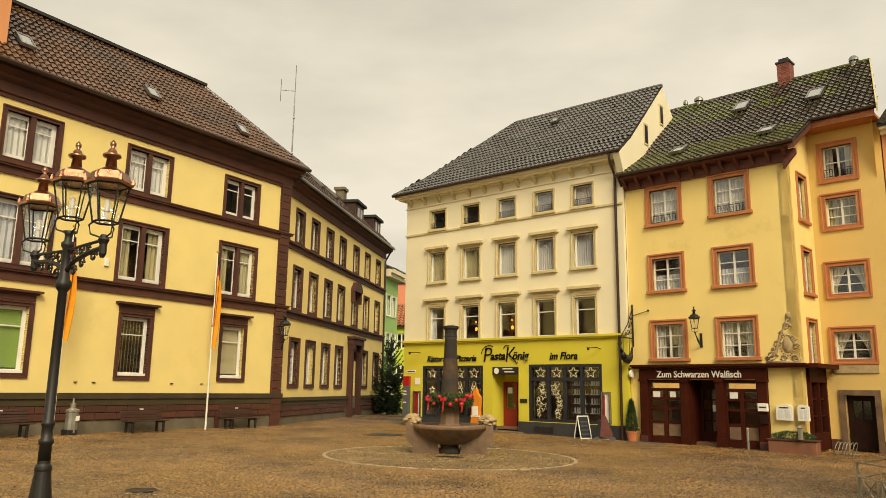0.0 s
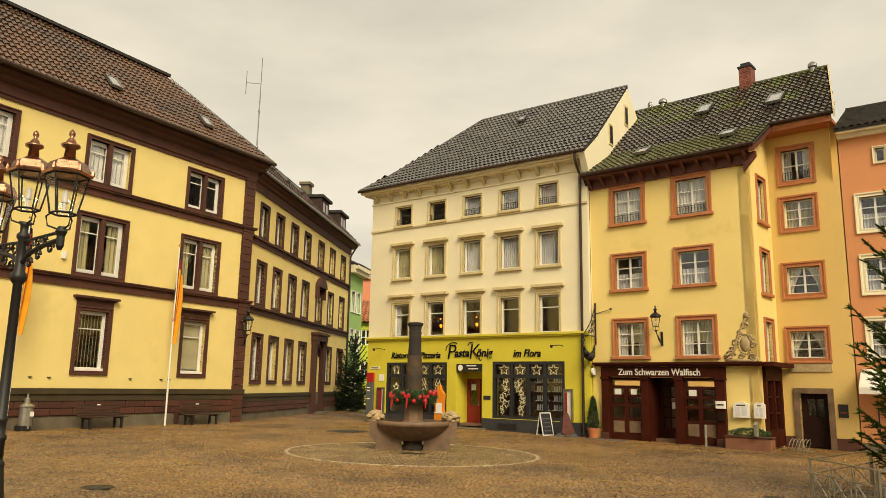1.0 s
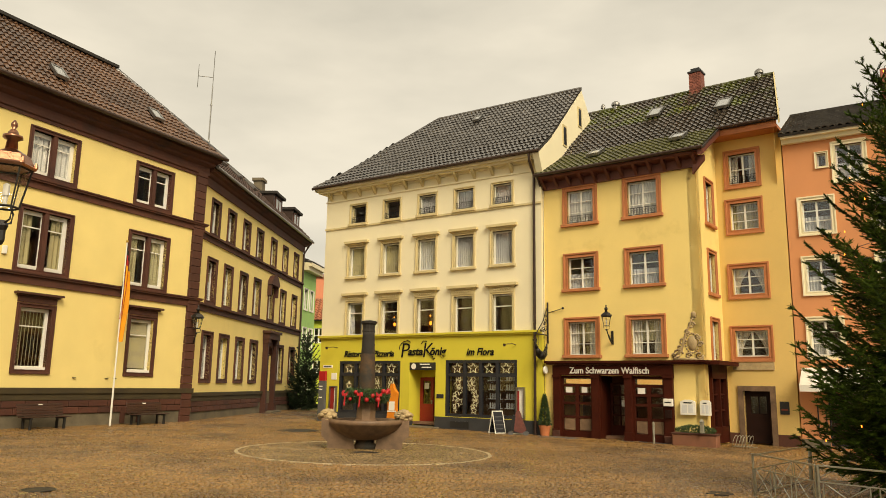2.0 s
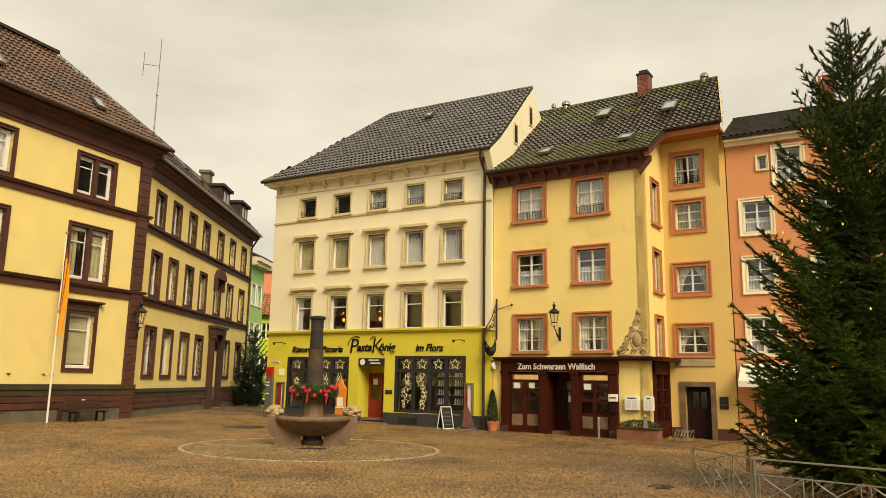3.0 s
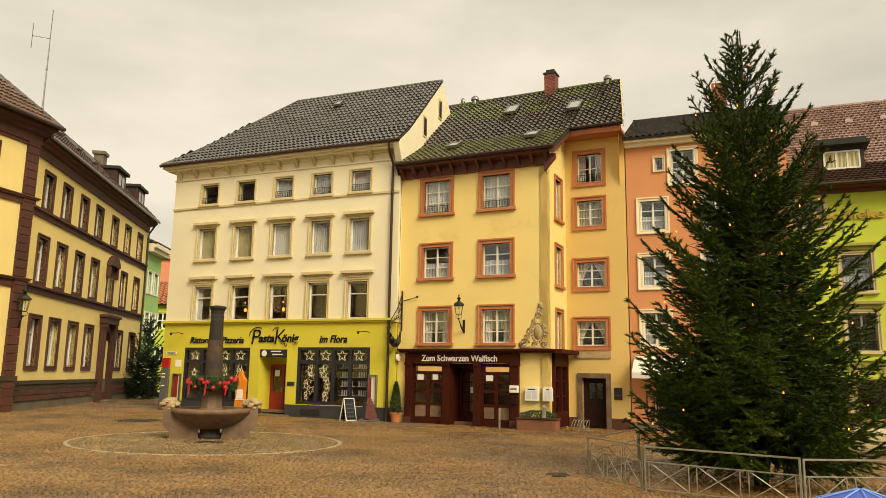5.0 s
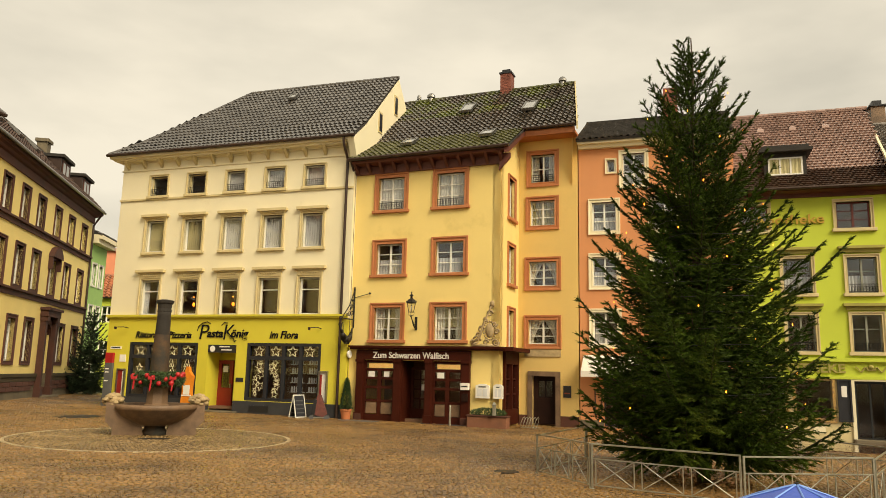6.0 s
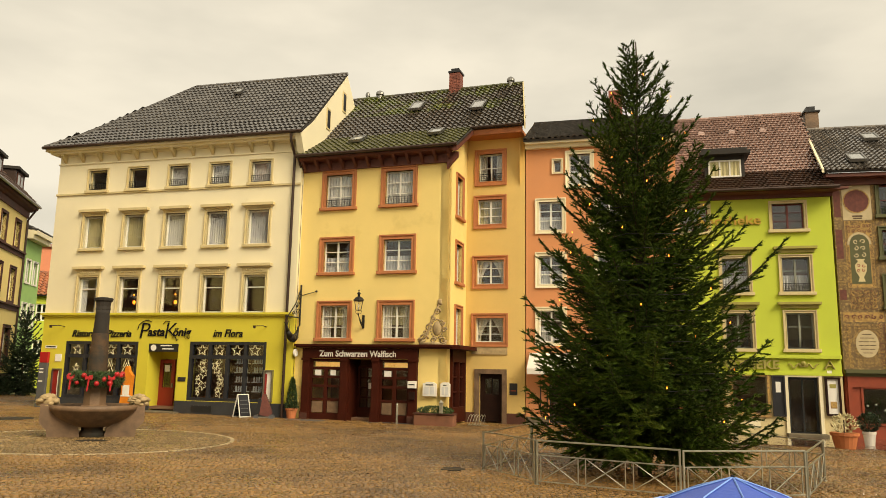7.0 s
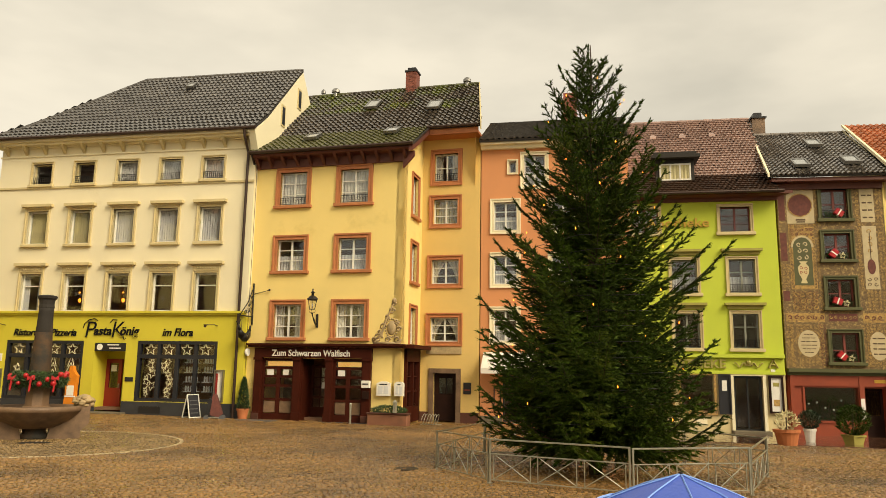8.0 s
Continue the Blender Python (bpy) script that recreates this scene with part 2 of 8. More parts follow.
M_NEEDLE = material("spruce_needles", (0.034, 0.062, 0.005), 0.7, spec=0.15, var=0.6, grain=0.3, scale=1.3, island=0.35, bump=0, stain=(0.075, 0.098, 0.012), stain_at=(0.52, 0.66), stain_scale=1.1)
M_NEEDLEDARK = material("fir_needles", (0.022, 0.042, 0.016), 0.6, var=0.4, grain=0.3, scale=2.0, island=0.4, bump=0)
M_BARK = material("spruce_bark", (0.055, 0.035, 0.022), 0.9, var=0.3, grain=0.3, fine=30, bump=0.6)
M_BUSH = material("evergreen_leaves", (0.04, 0.075, 0.02), 0.6, var=0.3, island=0.4, bump=0)
M_RED = material("red_decoration", (0.42, 0.012, 0.016), 0.4, var=0.15)
M_ORANGE = material("orange_cloth", (0.72, 0.22, 0.015), 0.8, var=0.12, grain=0.1)
M_FLAGGOLD = material("gold_flag_cloth", (0.74, 0.30, 0.015), 0.85, var=0.12, grain=0.08)
M_FLAGRED = material("red_flag_cloth", (0.42, 0.02, 0.02), 0.85)
M_FLAGBLACK = material("black_flag_cloth", (0.015, 0.015, 0.015), 0.85)
M_DOORRED = material("red_door_paint", (0.26, 0.018, 0.014), 0.4, var=0.1)
M_DOORDARK = material("dark_brown_door", (0.022, 0.009, 0.006), 0.6, spec=0.12, var=0.2)
M_TERRAPOT = material("terracotta_pot", (0.50, 0.16, 0.06), 0.7, var=0.15)
M_BENCH = material("dark_bench_slat", (0.045, 0.018, 0.010), 0.45, var=0.2, object_random=0.2)
M_BLACK = material("black_paint", (0.015, 0.015, 0.016), 0.4)
M_PAPER = material("white_notice", (0.80, 0.77, 0.69), 0.7, var=0.04)
M_GOLD = material("gold_lettering", (0.55, 0.33, 0.06), 0.35, metal=0.5)
M_CURTAIN = material("net_curtain", (0.80, 0.77, 0.68), 0.9, var=0.1)
M_CURTAINGREY = material("grey_net_curtain", (0.62, 0.62, 0.60), 0.9, var=0.1)
M_CURTAINOLD = material("yellowed_curtain", (0.50, 0.44, 0.24), 0.9, var=0.1)
M_BLIND = material("vertical_blind", (0.62, 0.54, 0.33), 0.8, var=0.1)
M_GREENBLIND = material("green_roller_blind", (0.30, 0.46, 0.12), 0.8, var=0.05)
# brown that stands in for the dimness of unlit rooms behind glass
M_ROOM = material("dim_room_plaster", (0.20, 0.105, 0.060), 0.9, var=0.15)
M_STARS = material("straw_star", (0.66, 0.58, 0.36), 0.7)
M_UMB = material("blue_nylon", (0.045, 0.10, 0.46), 0.4, var=0.12, grain=0.05)
M_UMBEDGE = material("pale_blue_piping", (0.18, 0.34, 0.75), 0.4)
M_GREY = material("grey_info_pillar", (0.10, 0.10, 0.10), 0.5)
M_TEAL = material("pale_green_render", (0.30, 0.50, 0.16), 0.85, var=0.05, stain=(0.22, 0.38, 0.14))
M_SALMONFAR = material("pink_orange_render", (0.66, 0.24, 0.13), 0.85, var=0.05)
M_BEAM = material("red_brown_timber", (0.12, 0.032, 0.018), 0.6, var=0.2)
M_SOFFIT = material("orange_soffit", (0.42, 0.14, 0.05), 0.7, var=0.12)
M_AWNING = material("white_awning", (0.72, 0.68, 0.6), 0.7, var=0.06)
M_GLASS = glass_material("window_glass", 0.86, 0.062)
M_SHOPGLASS = glass_material("shop_glass", 0.9)
M_LAMPGLASS = glass_material("lantern_glass", 0.97)
M_WARM = glow("warm_lamp", (1.0, 0.27, 0.03), 3.5)
M_FAIRY = glow("fairy_light", (1.0, 0.25, 0.03), 4.0)
M_STRIP = glow("warm_strip_light", (1.0, 0.58, 0.18), 0.65)


# ---------------------------------------------------------------- mesh helpers
class Build:
    """Collects faces of one part."""

    def __init__(self):
        self.v, self.f = [], []

    def add(self, verts, faces):
        k = len(self.v)
        self.v += [tuple(p) for p in verts]
        self.f += [tuple(i + k for i in f) for f in faces]
        return self

    def box(self, x0, x1, y0, y1, z0, z1, c=0.0):
        if c <= 0:
            vs = [(x, y, z) for z in (z0, z1) for y in (y0, y1) for x in (x0, x1)]
            return self.add(vs, [(0, 2, 3, 1), (4, 5, 7, 6), (0, 1, 5, 4), (2, 6, 7, 3), (0, 4, 6, 2), (1, 3, 7, 5)])
        bm = bmesh.new()
        bmesh.ops.create_cube(bm, size=1)
        for p in bm.verts:
            p.co = ((x0 + x1) / 2 + p.co.x * (x1 - x0), (y0 + y1) / 2 + p.co.y * (y1 - y0), (z0 + z1) / 2 + p.co.z * (z1 - z0))
        bmesh.ops.bevel(bm, geom=list(bm.edges), offset=c, segments=1, affect="EDGES")
        bm.verts.index_update()
        self.add([p.co for p in bm.verts], [[p.index for p in f.verts] for f in bm.faces])
        bm.free()
        return self

    def lathe(self, profile, n=16, x=0, y=0, cap=True, turn=0.0):
        vs = [(x + r * math.cos(2 * math.pi * i / n + turn), y + r * math.sin(2 * math.pi * i / n + turn), z) for r, z in profile for i in range(n)]
        fs = [(a * n + i, a * n + (i + 1) % n, (a + 1) * n + (i + 1) % n, (a + 1) * n + i) for a in range(len(profile) - 1) for i in range(n)]
        if cap:
            fs += [tuple(range(n))[::-1], tuple((len(profile) - 1) * n + i for i in range(n))]
        return self.add(vs, fs)

    def tube(self, points, r, n=6, r1=None):
        pts = [Vector(p) for p in points]
        vs, m = [], len(pts)
        for k, p in enumerate(pts):
            d = (pts[min(k + 1, m - 1)] - pts[max(k - 1, 0)]).normalized()
            a = d.cross(Vector((0, 0, 1)))
            a = a.normalized() if a.length > 0.05 else Vector((1, 0, 0))
            b = d.cross(a).normalized()
            rr = r if r1 is None else r + (r1 - r) * k / (m - 1)
            vs += [p + rr * (a * math.cos(2 * math.pi * i / n) + b * math.sin(2 * math.pi * i / n)) for i in range(n)]
        fs = [(k * n + i, (k + 1) * n + i, (k + 1) * n + (i + 1) % n, k * n + (i + 1) % n) for k in range(m - 1) for i in range(n)]
        fs += [tuple(range(n)), tuple((m - 1) * n + i for i in range(n))[::-1]]
        return self.add(vs, fs)

    def prism(self, outline, y0, y1):
        """An outline in x and z, pushed from y0 to y1."""
        n = len(outline)
        vs = [(x, y0, z) for x, z in outline] + [(x, y1, z) for x, z in outline]
        fs = [tuple(range(n)), tuple(range(2 * n - 1, n - 1, -1))] + [(i + n, (i + 1) % n + n, (i + 1) % n, i) for i in range(n)]
        return self.add(vs, fs)

    def sweep(self, x0, x1, z0, z1, profile, closed=True):
        """A profile of (distance outwards, y) run round the opening in one piece."""
        n = len(profile)
        def corner(sx, sz):
            return [((x1 + d) if sx else (x0 - d), y, (z1 + d) if sz else ((z0 - d) if closed else z0)) for d, y in profile]
        loops = [corner(0, 0), corner(0, 1), corner(1, 1), corner(1, 0)]
        fs = []
        for k in range(4 if closed else 3):
            a, c = k * n, ((k + 1) % 4) * n
            fs += [(a + i, a + (i + 1) % n, c + (i + 1) % n, c + i) for i in range(n)]
        if not closed:
            fs += [tuple(range(n))[::-1], tuple(range(3 * n, 4 * n))]
        return self.add([p for l in loops for p in l], fs)

    def ring(self, x0, x1, z0, z1, w, y0, y1, bottom=True):
        """A flat frame round the opening x0..x1, z0..z1, w wide outwards."""
        return self.sweep(x0, x1, z0, z1, [(0, y1), (0, y0), (w, y0), (w, y1)], bottom)

    def run(self, x0, x1, profile):
        """A moulding of profile (y, z) along x, mitred at its right end."""
        n = len(profile)
        vs = [(x0, y, z) for y, z in profile] + [(x1 - min(0, y), y, z) for y, z in profile]
        return self.add(vs, [tuple(range(n))[::-1], tuple(range(n, 2 * n))] + [(i, (i + 1) % n, (i + 1) % n + n, i + n) for i in range(n)])

    def ball(self, x, y, z, r, n=8, sz=1.0):
        return self.lathe([(max(0.002, r * math.sin(math.pi * k / 5)), z - sz * r * math.cos(math.pi * k / 5)) for k in range(6)], n, x, y)

    def mesh(self, name, mat, smooth=False):
        me = bpy.data.meshes.new(name)
        me.from_pydata(self.v, [], self.f)
        me.materials.append(mat)
        if smooth:
            me.polygons.foreach_set("use_smooth", [True] * len(me.polygons))
        me.update()
        return me


def part(name, b, mat, parent, label="", smooth=False):
    ob = new(name, b.mesh(name, mat, smooth) if isinstance(b, Build) else b)
    ob.parent = parent
    return tagged(ob, label)


def thing(name, m, label, category, group="", kind=""):
    ob = new(name)
    ob.empty_display_size = 0.3
    ob.matrix_world = m
    return tagged(ob, label, category, group, kind)


def solo(name, b, mat, m, label, category, group="", kind="", smooth=False):
    ob = new(name, b.mesh(name, mat, smooth))
    ob.matrix_world = m
    return tagged(ob, label, category, group, kind)


def lettering(name, text, size, mat, parent, x, y, z, shear=0.0, width=None, depth=0.02, align="CENTER", label="", heavy=0.0):
    """Raised letters standing on a facade, readable from the square."""
    cu = bpy.data.curves.new(name, "FONT")
    cu.body, cu.size, cu.shear, cu.extrude, cu.align_x, cu.offset = text, size, shear, depth, align, heavy
    cu.resolution_u = 3
    tmp = new(name, cu)
    bpy.context.view_layer.update()
    me = bpy.data.meshes.new_from_object(tmp.evaluated_get(bpy.context.evaluated_depsgraph_get()))
    bpy.data.objects.remove(tmp)
    if width:
        xs = [p.co.x for p in me.vertices]
        k = width / (max(xs) - min(xs))
        me.transform(Matrix.Diagonal((k, 1, 1, 1)))
    me.transform(Matrix.Translation((x, y, z)) @ Matrix.Rotation(math.pi / 2, 4, "X"))
    me.materials.clear()
    me.materials.append(mat)
    ob = new(name, me)
    ob.parent = parent
    return tagged(ob, label)


def ground_z(x, y):
    return 0.08 - 0.0108 * x


def facade(x, y, az, z=0.0):
    """A frame with x along the wall to the right, y into the house and z up."""
    return Matrix.Translation((x, y, z)) @ Matrix.Rotation(radians(90 - az), 4, "Z")


def wall_sheet(x0, x1, z0, z1, openings, t=0.35, y=0.0):
    """A wall with openings (x0, x1, z0, z1) cut right through it."""
    b = Build()
    xs = sorted({x0, x1, *[o[0] for o in openings], *[o[1] for o in openings]})
    zs = sorted({z0, z1, *[o[2] for o in openings], *[o[3] for o in openings]})
    xs, zs = [v for v in xs if x0 <= v <= x1], [v for v in zs if z0 <= v <= z1]

    def solid(i, j):
        if not (0 <= i < len(xs) - 1 and 0 <= j < len(zs) - 1):
            return False
        cx, cz = (xs[i] + xs[i + 1]) / 2, (zs[j] + zs[j + 1]) / 2
        return not any(o[0] < cx < o[1] and o[2] < cz < o[3] for o in openings)

    for i in range(len(xs) - 1):
        for j in range(len(zs) - 1):
            if not solid(i, j):
                continue
            a, c, d, e = xs[i], xs[i + 1], zs[j], zs[j + 1]
            b.add([(a, y, d), (c, y, d), (c, y, e), (a, y, e)], [(0, 1, 2, 3)])
            b.add([(a, y + t, d), (c, y + t, d), (c, y + t, e), (a, y + t, e)], [(3, 2, 1, 0)])
            for di, dj, p, q in ((-1, 0, (a, d), (a, e)), (1, 0, (c, e), (c, d)), (0, -1, (c, d), (a, d)), (0, 1, (a, e), (c, e))):
                if not solid(i + di, j + dj):
                    b.add([(p[0], y, p[1]), (q[0], y, q[1]), (q[0], y + t, q[1]), (p[0], y + t, p[1])], [(0, 1, 2, 3)])
    return b


def drape(x0, x1, z0, z1, y, folds=7, deep=0.03, lift=0.0):
    b, n = Build(), folds * 4
    for i in range(n):
        xa, xb = x0 + (x1 - x0) * i / n, x0 + (x1 - x0) * (i + 1) / n
        ya, yb = y + deep * math.sin(i * math.pi / 2), y + deep * math.sin((i + 1) * math.pi / 2)
        za, zb = z0 + lift * i / n, z0 + lift * (i + 1) / n
        b.add([(xa, ya, za), (xb, yb, zb), (xb, yb, z1), (xa, ya, z1)], [(0, 1, 2, 3)])
    return b


def window(house, x0, x1, z0, z1, rec=0.16, mat=None, cols=2, rows=(), bar=0.06, curtain=None, surround=None, sur_w=0.14, proud=0.04,
           sill=None, hood=None, mull=None, rail=False, glass=None, lamp=False, label="", sash=0.0):
    """A window in its opening: frame and glazing bars, each pane, and what dresses it."""
    mat, glass = mat or M_WHITE, glass or M_GLASS
    f = Build()
    f.ring(x0 + bar, x1 - bar, z0 + bar, z1 - bar, bar, rec, rec + 0.07)
    xs = [x0 + bar + (x1 - x0 - 2 * bar) * i / cols for i in range(cols + 1)]
    zs = [z0 + bar, *[z0 + (z1 - z0) * r for r in rows], z1 - bar]
    for i, x in enumerate(xs[1:-1]):
        h = bar * (0.7 if cols == 2 else 0.4)
        f.box(x - h, x + h, rec - 0.012, rec + 0.06, zs[0], zs[-1])
    for z in zs[1:-1]:
        f.box(xs[0], xs[-1], rec + 0.004, rec + 0.058, z - bar * 0.32, z + bar * 0.32)
    if sash:
        for i in range(cols):
            f.ring(xs[i] + sash, xs[i + 1] - sash, zs[0] + sash, zs[-1] - sash, sash, rec - 0.01, rec + 0.05)
    win = part("window", f, mat, house, label)
    for i in range(cols):
        for j in range(len(zs) - 1):
            pn_ = part("pane", Build().box(xs[i], xs[i + 1], rec + 0.03, rec + 0.036, zs[j], zs[j + 1]), glass, win)
            pn_.visible_shadow = False
    if mull:
        c = (x0 + x1) / 2
        part("mullion", Build().box(c - 0.09, c + 0.09, -0.02, rec + 0.1, z0, z1), mull, win)
    if surround:
        q = -proud
        prof = [(0, rec), (0, q), (sur_w * 0.18, q), (sur_w * 0.24, q + 0.012), (sur_w * 0.62, q + 0.012), (sur_w * 0.68, q - 0.028), (sur_w, q - 0.028), (sur_w, 0.01)]
        s = Build().sweep(x0, x1, z0, z1, prof, closed=sill is None)
        part("surround", s, surround, win)
    if sill:
        part("sill", Build().box(x0 - sur_w - 0.06, x1 + sur_w + 0.06, -proud - 0.09, rec, z0 - 0.13, z0, 0.012), sill, win)
    if hood:
        h = Build()
        zt = z1 + sur_w + 0.02
        h.box(x0 - sur_w, x1 + sur_w, -proud - 0.02, 0.02, zt, zt + 0.22)
        h.box(x0 - sur_w - 0.06, x1 + sur_w + 0.06, -proud - 0.10, 0.02, zt + 0.22, zt + 0.28)
        h.box(x0 - sur_w - 0.16, x1 + sur_w + 0.16, -proud - 0.2, 0.02, zt + 0.28, zt + 0.36)
        part("hood", h, hood, win)
    if curtain:
        kind, cm = curtain
        y = rec + 0.11
        w = x1 - x0
        if kind == "full":
            part("curtain", drape(x0, x1, z0, z1, y, 9), cm, win)
        elif kind == "sides":
            part("curtain", drape(x0, x0 + w * 0.3, z0, z1, y, 3), cm, win)
            part("curtain", drape(x1 - w * 0.3, x1, z0, z1, y, 3), cm, win)
        elif kind == "gathered":
            for sgn, xe in ((1, x0), (-1, x1)):
                g = Build()
                n = 10
                for i in range(n):
                    for j in range(5):
                        def at(a, c):
                            u = a / n
                            zz = z1 + (z0 - z1) * c / 5
                            wide = w * (0.48 - 0.36 * math.sin(math.pi / 2 * c / 5))
                            return (xe + sgn * wide * u, y + 0.03 * math.sin(a * 1.9), zz)
                        g.add([at(i, j), at(i + 1, j), at(i + 1, j + 1), at(i, j + 1)], [(0, 1, 2, 3)])
                part("curtain", g, cm, win)
        elif kind == "half":
            part("curtain", drape(x0, x1, z0, z0 + (z1 - z0) * 0.5, y, 9), cm, win)
        elif kind == "blind":
            for i in range(9):
                xa = x0 + w * (i + 0.1) / 9
                part("slat", Build().add([(xa, y, z0), (xa + w * 0.055, y + 0.05, z0), (xa + w * 0.055, y + 0.05, z1), (xa, y, z1)], [(0, 1, 2, 3)]), cm, win)
        elif kind == "roller":
            part("blind", Build().box(x0, x1, y, y + 0.01, z0 + (z1 - z0) * 0.08, z1), cm, win)
    if rail:
        r = Build()
        for z in (z0 + 0.05, z0 + 0.33):
            r.box(x0, x1, 0.02, 0.035, z, z + 0.02)
        k = 10
        for i in range(k + 1):
            x = x0 + (x1 - x0) * i / k
            r.box(x - 0.008, x + 0.008, 0.02, 0.035, z0 + 0.05, z0 + 0.35)
        for i in range(k):
            x = x0 + (x1 - x0) * (i + 0.5) / k
            r.tube([(x + 0.045 * math.cos(a), 0.027, z0 + 0.2 + 0.06 * math.sin(a)) for a in [q * math.pi / 4 for q in range(8)]], 0.007, 4)
        part("railing", r, M_IRON, win, "ornate black iron window railing")
    if lamp:
        g = Build().ball((x0 + x1) / 2 - 0.02, rec + 0.35, (z0 + z1) / 2 - 0.3, 0.07, 8, 1.35)
        g.ball((x0 + x1) / 2 - 0.05, rec + 0.35, (z0 + z1) / 2 + 0.05, 0.04)
        part("pendant_lamp", g, M_WARM, win, "lit orange pendant lamp behind the glass")
    return win


def shell(house, x0, x1, depth, z0, z1, mat, floors, front_t=0.35, side="both"):
    """Side and back walls, with added floor slabs and a dim-coloured backing behind the windows."""
    if side in ("both", "left"):
        part("side_wall", Build().box(x0, x0 + 0.3, front_t, depth, z0, z1), mat, house)
    if side in ("both", "right"):
        part("side_wall", Build().box(x1 - 0.3, x1, front_t, depth, z0, z1), mat, house)
    part("back_wall", Build().box(x0 + 0.3, x1 - 0.3, depth - 0.3, depth, z0, z1), mat, house)
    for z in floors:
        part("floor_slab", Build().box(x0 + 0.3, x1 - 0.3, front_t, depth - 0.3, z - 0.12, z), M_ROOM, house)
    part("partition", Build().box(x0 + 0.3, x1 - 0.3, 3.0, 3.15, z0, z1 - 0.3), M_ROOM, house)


# roofs: quads given by four corners, eave left, eave right, ridge right, ridge left
ROOFS = []


def roof_plane(house, corners, tile, pitch=(0.27, 0.36), single=True, thick=0.1):
    """A boarded roof slope; its tiles are laid at the end of the file."""
    a, b, c, d = [Vector(p) for p in corners]
    n = (b - a).cross(d - a).normalized()
    if n.length == 0:
        n = (b - a).cross(c - a).normalized()
    if n.z < 0:
        n = -n
    low = [p - n * thick for p in (a, b, c, d)]
    top = [a, b, c, d]
    if (c - d).length < 1e-4:
        vs, fs = top[:3] + low[:3], [(0, 1, 2), (5, 4, 3), (0, 3, 4, 1), (1, 4, 5, 2), (2, 5, 3, 0)]
    else:
        vs, fs = top + low, [(0, 1, 2, 3), (7, 6, 5, 4), (0, 4, 5, 1), (1, 5, 6, 2), (2, 6, 7, 3), (3, 7, 4, 0)]
    roof = part("roof", Build().add(vs, fs), M_BATTEN, house)
    ROOFS.append((roof, (a, b, c, d), n, tile, pitch, single))
    return roof


def ridge_caps(house, p, q, tile, step=0.38, r=0.11):
    p, q = Vector(p), Vector(q)
    d = q - p
    n = max(1, int(d.length / step))
    b = Build()
    for i in range(n):
        b.tube([p + d * (i / n), p + d * ((i + 1.12) / n)], r, 7, r * 0.86)
    return part("ridge_tiles", b, tile, house)


def skylight(house, origin, along, up, w, h):
    """A roof window lying on a slope."""
    o, u, v = Vector(origin), Vector(along).normalized(), Vector(up).normalized()
    n = u.cross(v).normalized()
    m = Matrix((u, v, n)).transposed().to_4x4()
    m.translation = o
    f = Build().ring(0.07, w - 0.07, 0.07, h - 0.07, 0.07, 0, 0.12)
    f.v = [(x, z, y) for x, y, z in f.v]
    sky = part("skylight", f, M_ZINC, house)
    sky.matrix_local = m
    g = Build().box(0.07, w - 0.07, 0.07, h - 0.07, 0.07, 0.09)
    part("pane", g, M_SKYPANE, sky)
    return sky


M_SKYPANE = material("roof_window_pane", (0.32, 0.33, 0.33), 0.05, var=0.03, grain=0.0, bump=0)


def settle(house, z=2.0):
    """Bring the Empty down to the ground and keep its parts where they are."""
    house.location.z -= z
    for c in house.children:
        c.location.z += z


def turned(win, m):
    win.matrix_local = m
    return win


# ---------------------------------------------------------------- ground
g = Build()
for i in range(24):
    for j in range(24):
        def gp(a, c):
            x, y = -60 + 140 * a / 24, -45 + 160 * c / 24
            return (x, y, ground_z(x, y) - 0.02)
        g.add([gp(i, j), gp(i + 1, j), gp(i + 1, j + 1), gp(i, j + 1)], [(0, 1, 2, 3)])
far = 900
g.add([(-far, -far, -0.6), (far, -far, -0.6), (far, far, -0.6), (-far, far, -0.6)], [(0, 1, 2, 3)])
ground = tagged(new("ground", g.mesh("ground", M_GROUT)), "wet brown cobbled town square", "ground", kind="structure")

# smooth wet slabs along the foot of the houses on the far side
PVO, PVU, PVN = Vector((22.48, 15.25, 0)), Vector((0.776, -0.631, 0)), Vector((0.631, 0.776, 0))


def slab(b, x0, x1, y0, y1, top, c=0.012):
    """One paving slab with a small chamfer, following the fall of the square."""
    def at(x, y, h):
        p = PVO + PVU * x + PVN * y
        return (p.x, p.y, ground_z(p.x, p.y) + h)
    lo = [at(x0, y0, -0.06), at(x1, y0, -0.06), at(x1, y1, -0.06), at(x0, y1, -0.06)]
    hi = [at(x0 + c, y0 + c, top), at(x1 - c, y0 + c, top), at(x1 - c, y1 - c, top), at(x0 + c, y1 - c, top)]
    return b.add(lo + hi, [(4, 5, 6, 7), (0, 1, 5, 4), (1, 2, 6, 5), (2, 3, 7, 6), (3, 0, 4, 7)])


pavement = tagged(new("pavement", slab(Build(), -10.2, 9.0, 0.0, 6.5, 0.024).mesh("pavement", M_SLABJOINT)), "smooth reddish wet pavement before the houses", "pavement", kind="structure")
b, rr = Build(), random.Random(12)
for j in range(11):
    x = -10.2 + 0.37 * (j % 2)
    while x < 9.0:
        w = rr.uniform(0.62, 0.86)
        slab(b, x + 0.004, min(x + w, 9.0) - 0.004, j * 0.59 + 0.004, (j + 1) * 0.59 - 0.004, 0.032 + rr.uniform(-0.002, 0.003), 0.006)
        x += w
